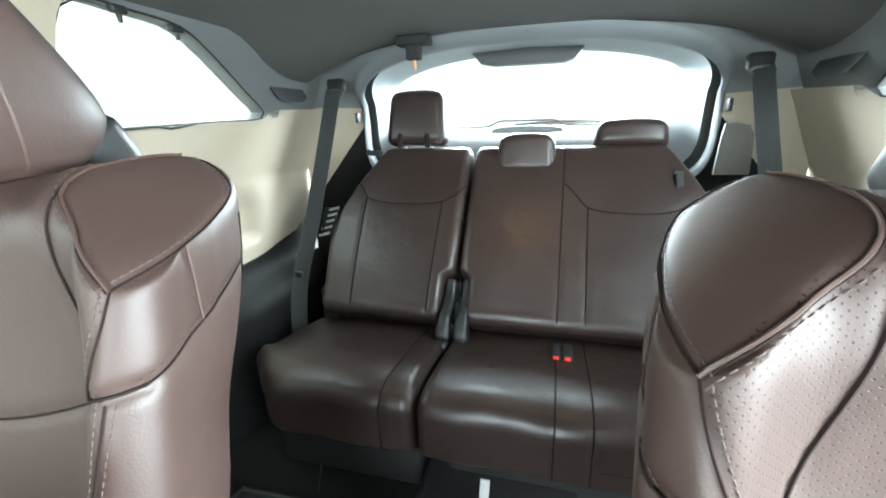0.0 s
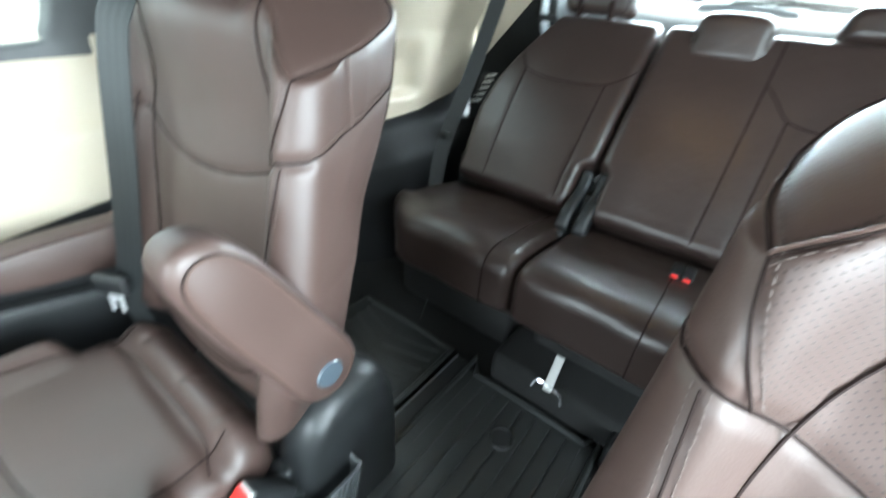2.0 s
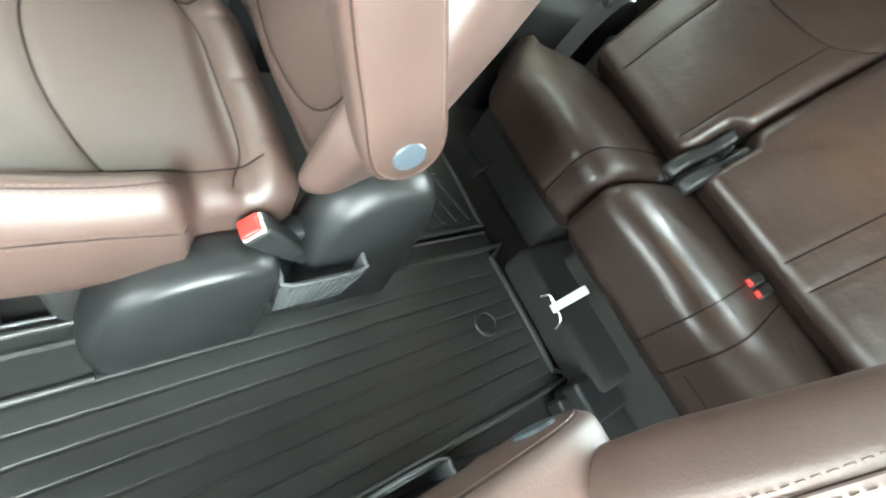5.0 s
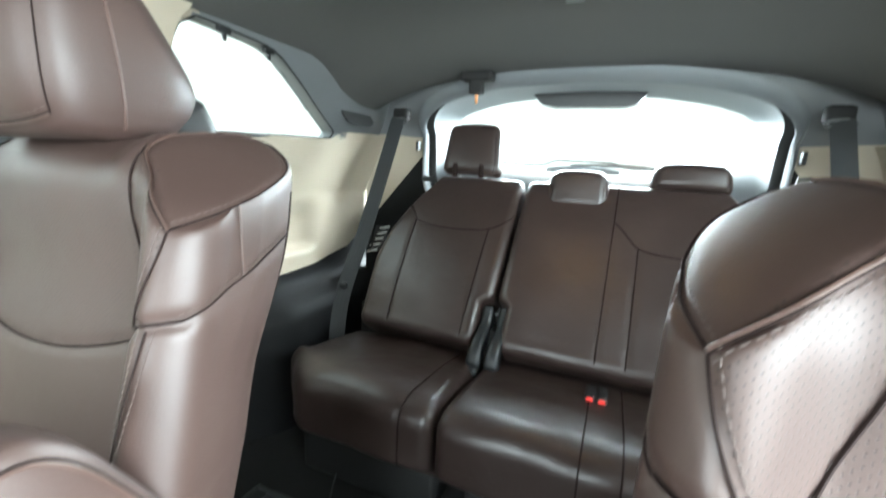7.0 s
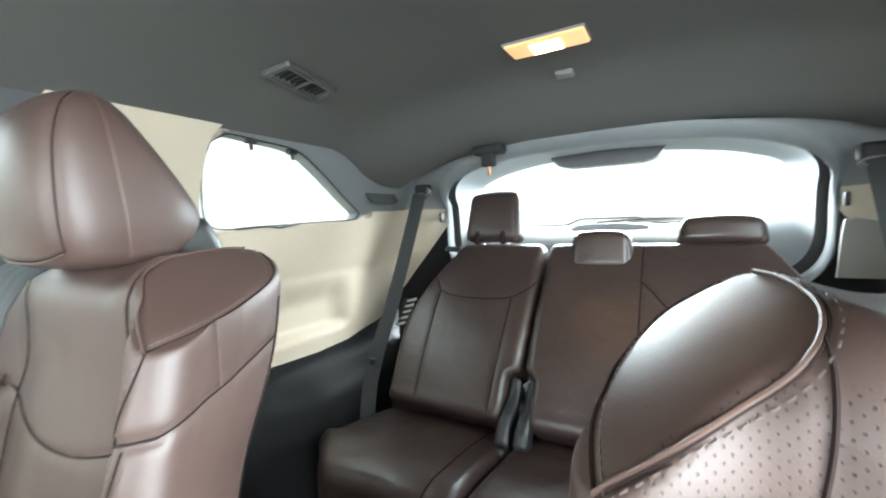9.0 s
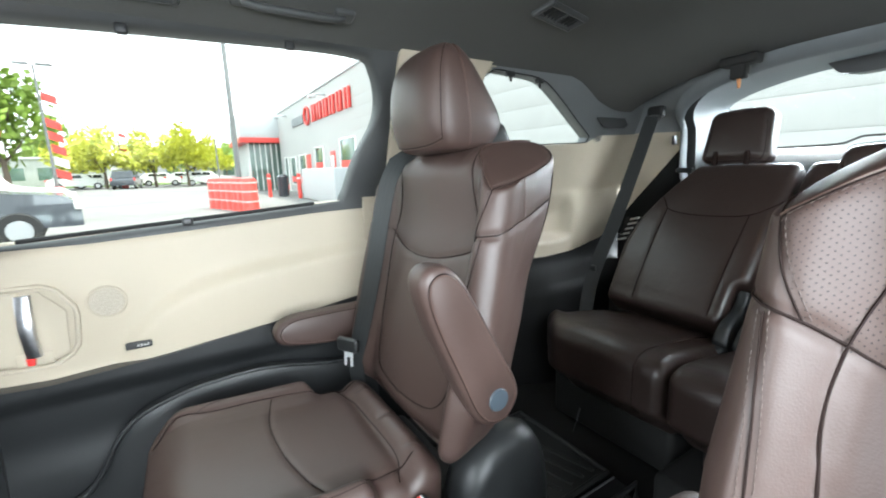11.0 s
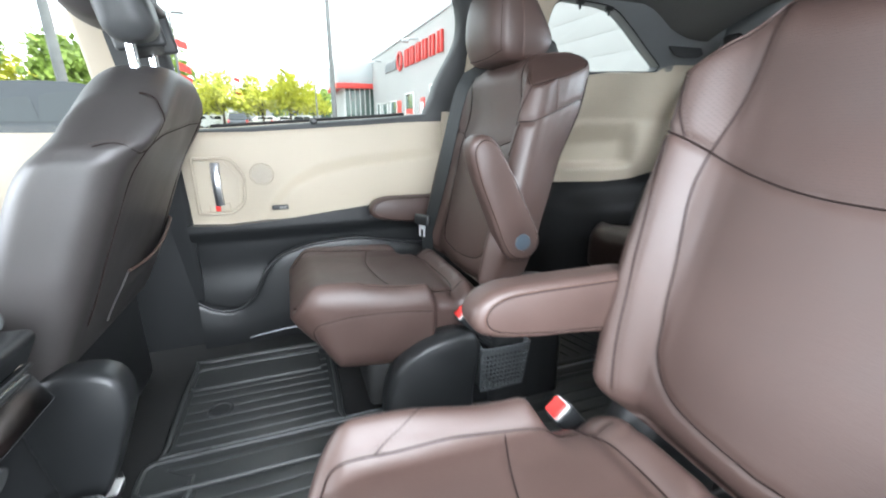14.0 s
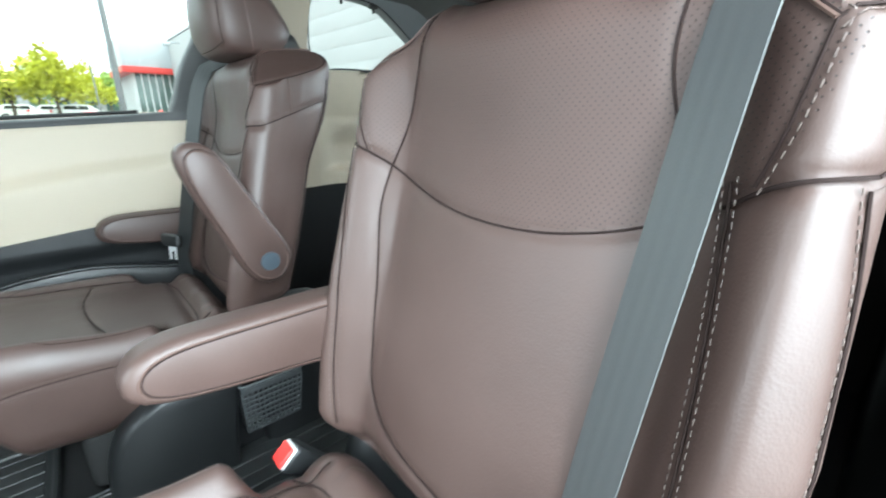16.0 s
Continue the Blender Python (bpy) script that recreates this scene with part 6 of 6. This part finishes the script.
BARK = material("bark", (0.10, 0.075, 0.055), 0.9, grain=(20, 0.3), bump=0.6)
CAR_DARK = material("dark car paint", (0.03, 0.035, 0.045), 0.25, blotch=0.05, coat=0.5)
CAR_WHITE = material("white car paint", (0.75, 0.75, 0.74), 0.3, blotch=0.03, coat=0.5)
CAR_RED = material("red car paint", (0.45, 0.03, 0.03), 0.3, blotch=0.03, coat=0.5)
CAR_GLASS = material("dark car glass", (0.02, 0.025, 0.03), 0.05, spec=0.8)
TYRE = material("tyre rubber", (0.02, 0.02, 0.02), 0.8, grain=(50, 0.1))
GRASS = material("roadside grass", (0.09, 0.14, 0.03), 0.95, grain=(15, 0.4), bump=0.5, blotch=0.3, blotch_scale=0.3)

g = single("ground", ([(-900, -900, 0), (900, -900, 0), (900, 900, 0), (-900, 900, 0)], [(0, 1, 2, 3)]), ASPHALT, "pale sun-bleached asphalt car park", "ground", kind="structure")
g.matrix_world = OUT
single("grass_verge", moved(box(-75, -62, -60, 40, -0.05, 0.12, 0.05), OUT), GRASS, "strip of roadside grass", "grass", kind="structure")

# dealership building: long white wall, entrance block, openings and sign
bld = outside("dealer_building", -10, 6.2, 0, "white dealership building with red sign letters", "building")
part("wall", box(-20, 24, 0, 9, 0, 5.0, 0.03), WHITE_WALL, bld, "long white painted wall")
part("coping", box(-20.05, 24.05, -0.06, 9, 5.0, 5.14, 0.02), GREY_PANEL, bld, "grey metal coping")
ent = part("entrance", box(-27, -20.02, -2.4, 7, 3.5, 5.0, 0.03), GREY_PANEL, bld, "pale grey entrance fascia")
part("red_stripe", box(-27.05, -19.97, -2.46, 7, 3.18, 3.5, 0.01), SIGN_RED, ent, "red stripe")
part("entrance_glass", box(-26.5, -20.6, -1.9, 7, 0, 3.18, 0.01), SHOP_GLASS, ent, "glazed shop front")
for k in range(9):
    part("mullion", box(-26.5 + 0.73 * k - 0.04, -26.5 + 0.73 * k + 0.04, -1.97, -1.9, 0, 3.18, 0.005), FRAME_WHITE, ent)
for k in range(6):
    part("mullion", box(-20.6, -20.53, -1.9 + 0.35 * k - 0.03, -1.9 + 0.35 * k + 0.03, 0, 3.18, 0.005), FRAME_WHITE, ent)
for x0, x1, z0, z1 in ((-18.6, -17.7, 0.0, 2.1), (-16.9, -15.6, 0.5, 2.05), (-14.6, -13.2, 0.5, 2.1), (-11.2, -9.8, 1.2, 2.35), (-7.2, -5.4, 1.2, 2.5)):
    w = part("window", box(x0, x1, -0.03, 0.02, z0, z1, 0.005), SHOP_GLASS, bld, "dark green reflecting pane")
    part("window_frame", join(*[box(*q, 0.004) for q in ((x0 - 0.06, x0, -0.06, 0.02, z0 - 0.06, z1 + 0.06), (x1, x1 + 0.06, -0.06, 0.02, z0 - 0.06, z1 + 0.06), (x0, x1, -0.06, 0.02, z1, z1 + 0.06), (x0, x1, -0.06, 0.02, z0 - 0.06, z0))]), FRAME_WHITE, w)
    part("red_band", box(x0, x1, -0.035, -0.028, z0 + 0.1, z0 + 0.45, 0.001), SIGN_RED, w, "red band on the pane")
part("door", box(-13.0, -12.2, -0.05, 0.02, 0.0, 2.1, 0.01), SIGN_RED, bld, "red framed door")
part("notice", box(-8.6, -8.0, -0.05, 0.0, 1.1, 2.1, 0.01), SIGN_RED, bld, "red and white notice board")
part("notice_panel", box(-8.5, -8.1, -0.06, -0.04, 1.4, 1.9, 0.005), FRAME_WHITE, bld, "white notice panel")
part("cabinet", box(-9.4, -4.6, -1.2, -0.1, 0.0, 1.35, 0.05), GREY_PANEL, bld, "pale grey steel cabinet against the wall")
# plain red shapes stand for the sign's letters, a ring for its emblem
for k in range(6):
    x = -11.0 + 0.98 * k
    part("sign_bar", box(x, x + 0.16, -0.14, -0.02, 3.62, 4.40, 0.02), SIGN_RED, bld, "plain red sign bar")
    part("sign_bar", box(x + 0.40, x + 0.56, -0.14, -0.02, 3.62, 4.40, 0.02), SIGN_RED, bld, "plain red sign bar")
part("emblem", tube([(-12.05 + 0.42 * math.cos(a), -0.09, 4.02 + 0.42 * math.sin(a)) for a in [k * math.pi / 12 for k in range(24)]], 0.07, 8, True), SIGN_RED, bld, "plain red ring")
for k in range(5):
    part("sign_bar", box(-15.6 + 0.55 * k, -15.2 + 0.55 * k, -0.10, -0.02, 3.75, 4.2, 0.02), SIGN_GREY, bld, "plain grey sign bar")
for x in (-17.2, -9.0, -1.0):
    part("wall_light", join(box(x, x + 0.1, -0.5, 0, 4.55, 4.62, 0.01), box(x - 0.1, x + 0.2, -0.75, -0.45, 4.42, 4.56, 0.02)), GREY_PANEL, bld, "wall lamp on a bracket")

# courses of the near masonry wall, parted by narrow open joints
for k in range(12):
    part("course", box(-6.0, 18.0, -0.006, 0.0, 0.35 + 0.4 * k, 0.735 + 0.4 * k, 0.003), WHITE_WALL, bld)


def barrel(x, y):
    b = outside("barrier_post", x, y, 0, "bright red plastic barrier post on the car park", "barrier", "red barrier posts")
    ang = [k * math.pi / 10 for k in range(20)]
    ring = lambda r, z: [(r * math.cos(a), r * math.sin(a), z) for a in ang]
    part("body", loops([ring(0.26, 0.0), ring(0.25, 0.05), ring(0.235, 0.98), ring(0.20, 1.06), ring(0.06, 1.09)], True, True), BARREL_RED, b)
    for z in (0.30, 0.62, 0.90):
        part("band", loops([ring(0.252, z), ring(0.256, z + 0.015), ring(0.252, z + 0.05)], True), BAND, b, "pale band")


for k in range(7):
    x, y = from_eye(3.4 + 0.62 * k, 17.4 - 0.42 * k)
    barrel(x, y)


def bollard(az, r, h=1.15):
    x, y = from_eye(az, r)
    b = outside("bollard", x, y, 0, "red steel bollard beside the building", "bollard", "bollards")
    part("post", cyl((0, 0, 0), (0, 0, h), 0.09, None, 16, 0.03), BARREL_RED, b)
    part("band", cyl((0, 0, h * 0.78), (0, 0, h * 0.84), 0.093, None, 16), FRAME_WHITE, b, "white band")


bollard(9.4, 22.5)
bollard(13.0, 20.6)
x, y = from_eye(11.0, 23)
bin_ = outside("litter_bin", x, y, 0, "dark litter bin by the shop front", "bin")
part("body", cyl((0, 0, 0), (0, 0, 0.95), 0.26, 0.28, 18, 0.03), CAR_DARK, bin_)
part("lid", cyl((0, 0, 0.95), (0, 0, 1.1), 0.29, 0.2, 18, 0.03), CAR_DARK, bin_)


def lamp_pole(az, r, h, flags, thick=0.07, base=True, head=True):
    x, y = from_eye(az, r)
    p = outside("street_lamp" if head else "pole", x, y, 0, "grey lamp pole with red and white pennants" if flags else "plain grey pole on the car park", "lamp post" if head else "pole", "lamp posts" if head else "poles")
    part("pole", cyl((0, 0, 0), (0, 0, h), thick, thick * 0.7, 12), POLE, p)
    if base:
        part("footing", cyl((0, 0, 0), (0, 0, 0.75), 0.28, 0.27, 16, 0.03), BARREL_RED, p, "red painted concrete footing")
    if head:
        for s in (-1, 1):
            part("lamp_head", moved(rbox(0.14, 0.30, 0.05, 0.03, (1, 1, 1), 2), Matrix.Translation((0, s * 0.42, h + 0.05))), POLE, p)
        part("crossarm", cyl((0, -0.4, h), (0, 0.4, h), 0.03, None, 8), POLE, p)
    for k in range(flags):
        z = h - 1.2 - 0.62 * k
        fl = sheet(lambda u, v: (0.05 * math.sin(u * 5 + k), 0.08 + 0.55 * u, z - 0.42 * v - 0.22 * u), 8, 4, (0.006, 0, 0))
        part("pennant", fl, SIGN_RED if k % 2 == 0 else (FRAME_WHITE if k % 4 == 1 else BARREL_RED), p, "small red pennant" if k % 2 == 0 else "small pennant")


lamp_pole(-10.8, 29, 6.6, 7)
lamp_pole(-5.4, 52, 6.6, 5)
lamp_pole(-15.5, 21, 7.0, 6)
lamp_pole(6.0, 25, 12.0, 0, 0.14, True, False)
lamp_pole(3.8, 46, 6.2, 0, 0.08, False, False)
lamp_pole(-21, 14, 9.0, 0, 0.12, True, False)


def leaf_crown(seed, h, r, mat, n=1500):
    """A crown of many small leaf clumps round several limbs, with gaps."""
    rnd = random.Random(seed)
    lobes = []
    for k in range(11):
        a = rnd.uniform(0, 2 * math.pi)
        d = r * rnd.uniform(0.15, 0.75)
        lobes.append((d * math.cos(a), d * math.sin(a), h * rnd.uniform(0.42, 0.9), r * rnd.uniform(0.28, 0.5)))
    V, F = [], []
    for k in range(n):
        lx, ly, lz, lr = lobes[k % len(lobes)]
        d = Vector((rnd.gauss(0, 1), rnd.gauss(0, 1), rnd.gauss(0, 0.8))).normalized() * lr * rnd.uniform(0.55, 1.05)
        c = Vector((lx, ly, lz)) + d
        s = r * rnd.uniform(0.05, 0.10)
        u = Vector((rnd.gauss(0, 1), rnd.gauss(0, 1), rnd.gauss(0, 1))).normalized()
        w = u.orthogonal().normalized()
        i = len(V)
        q = u.cross(w)
        V += [tuple(c - u * s - w * s * 0.4), tuple(c + w * s * 0.5 + q * s * 0.3), tuple(c + u * s), tuple(c - w * s * 0.7 - q * s * 0.2)]
        F += [(i, i + 1, i + 2), (i, i + 2, i + 3)]
    return (V, F), lobes


def tree(seed, h, r, mat, label):
    t = new("tree")
    tagged(t, label, "tree", "trees by the road")
    crown, lobes = leaf_crown(seed, h, r, mat)
    me = bpy.data.meshes.new("crown")
    me.from_pydata(crown[0], [], crown[1])
    me.materials.append(mat)
    c = new("crown", me)
    c.parent = t
    tagged(c, kind="stuff")
    part("trunk", tube([(0, 0, 0), (0.05, 0, h * 0.25), (0, 0.05, h * 0.6)], h * 0.028, 8, False, lambda q: 1 - 0.6 * q), BARK, t)
    for lx, ly, lz, lr in lobes[:6]:
        part("limb", tube([(0.03, 0, h * 0.28), (lx * 0.5, ly * 0.5, lz * 0.7), (lx, ly, lz)], h * 0.012, 6, False, lambda q: 1 - 0.7 * q), BARK, t)
    return t


KINDS = [tree(3, 6.5, 3.2, LEAF_A, "leafy green tree by the road"), tree(8, 5.2, 2.8, LEAF_B, "yellow-green tree by the road"), tree(15, 7.5, 3.4, LEAF_A, "tall green tree by the road")]
SPOTS = [(0, -14.2, 42, 1.25), (1, -9.5, 58, 1.05), (0, -8.0, 80, 1.0), (1, -7.0, 52, 1.1), (2, -4.5, 85, 0.9), (1, -2.6, 52, 1.05), (0, -0.8, 78, 0.95), (1, 0.6, 50, 1.1), (1, 2.4, 56, 1.0), (2, 4.6, 82, 0.85),
         (0, 7.4, 62, 1.0), (1, 9.2, 70, 0.9), (2, -17.5, 50, 1.0), (0, -20.5, 46, 1.1), (1, -23.5, 55, 1.2), (2, -27, 48, 1.2), (0, -32, 45, 1.2), (2, -38, 50, 1.2), (0, -3.6, 105, 1.1), (2, 2.8, 110, 1.0), (0, -12, 95, 1.1)]
for k, (kind, az, r, s) in enumerate(SPOTS):
    x, y = from_eye(az, r)
    m = OUT @ Matrix.Translation((x, y, 0)) @ pose(0, 0, 0, 0, 0, 47 * k)
    if k in (0, 1, 4):
        ob = KINDS[kind]
        ob.matrix_world = m
        ob.scale = (s, s, s)
    else:
        ob = copy_thing(KINDS[kind], m)
        ob.scale = (s, s, s)


def parked_car(az, r, turn, mat, label, tall=1.75, length=4.6):
    x, y = from_eye(az, r)
    c = outside("parked_car", x, y, 0, label, "car", "parked cars", turn)
    h = length / 2
    prof = curve2([(-h, 0.35), (-h, 0.80), (-h * 0.93, 0.98), (-h * 0.80, 1.05), (-h * 0.68, tall - 0.12), (-h * 0.55, tall), (h * 0.18, tall), (h * 0.42, 1.08), (h * 0.9, 0.92), (h, 0.72), (h, 0.35)], 0.2)
    body = prism(prof, lambda u, v: (u, -0.9, v), (0, 1.8, 0))
    body = warped(body, lambda a, b, z: (a, b * (1 - 0.16 * step01((z - 0.95) / 0.7)), z))
    part("body", body, mat, c, "painted body", 30)
    for s in (-1, 1):
        for u0, u1 in ((-h * 0.62, -h * 0.22), (-h * 0.18, h * 0.12)):
            part("side_window", prism([(u0, 1.08), (u1 + 0.10, 1.08), (u1, tall - 0.12), (u0 + 0.08, tall - 0.12)], lambda u, v: (u, s * (0.905 - 0.144 * step01((v - 0.95) / 0.7)), v), (0, s * 0.01, 0)), CAR_GLASS, c)
        for u in (-h * 0.62, h * 0.62):
            wh = part("wheel", cyl((u, s * 0.72, 0.33), (u, s * 0.92, 0.33), 0.33, None, 20, 0.03), TYRE, c)
            part("rim", cyl((u, s * 0.90, 0.33), (u, s * 0.93, 0.33), 0.20, 0.18, 16), STEEL, wh)
        part("tail_light", box(-h - 0.02, -h + 0.08, s * 0.88 - 0.14, s * 0.88 + 0.0, 0.80, 1.02, 0.02), RED, c, "red tail light")
        part("headlight", box(h - 0.10, h + 0.01, s * 0.85 - 0.18, s * 0.85, 0.66, 0.80, 0.02), FRAME_WHITE, c, "clear headlight")
    part("rear_window", prism([(-0.66, 1.08), (0.66, 1.08), (0.58, tall - 0.14), (-0.58, tall - 0.14)], lambda u, v: (-h * 0.80 - 0.015 + h * 0.12 * (v - 1.05) / (tall - 1.17), u, v), (-0.01, 0, 0)), CAR_GLASS, c)
    return c


parked_car(-5.2, 50, 176, CAR_DARK, "dark sport utility car parked on the lot", 1.75)
parked_car(-9.2, 54, 95, CAR_WHITE, "white car parked at the lot's edge", 1.5)
parked_car(-7.6, 56, 95, CAR_WHITE, "white car parked at the lot's edge", 1.5)
parked_car(-2.0, 58, 100, CAR_WHITE, "white car parked at the lot's edge", 1.45)
parked_car(0.6, 56, 95, CAR_WHITE, "white car parked at the lot's edge", 1.45)
parked_car(2.4, 52, 92, CAR_WHITE, "white car parked at the lot's edge", 1.5)
parked_car(-20.5, 11.5, 100, CAR_DARK, "dark sport utility car parked near the van", 1.75)
parked_car(-17.6, 16.5, 95, CAR_WHITE, "white van parked beyond the dark car", 1.9)
parked_car(-24.5, 15, 95, CAR_RED, "red car parked on the lot", 1.5)
for az, r, w, h in ((-11.5, 75, 14, 3.4), (-1.5, 95, 26, 4.0), (6.0, 88, 14, 3.6)):
    x, y = from_eye(az, r)
    b = outside("far_building", x, y, 0, "low white commercial building across the road", "building", "far buildings")
    part("wall", box(-4, 4, -w / 2, w / 2, 0, h, 0.05), WHITE_WALL, b)
    part("roof", box(-4.2, 4.2, -w / 2 - 0.2, w / 2 + 0.2, h, h + 0.3, 0.05), GREY_PANEL, b)
    for k in range(int(w / 3)):
        part("window", box(3.98, 4.03, -w / 2 + 1 + 3 * k, -w / 2 + 2.8 + 3 * k, 0.9, 2.4, 0.02), SHOP_GLASS, b)
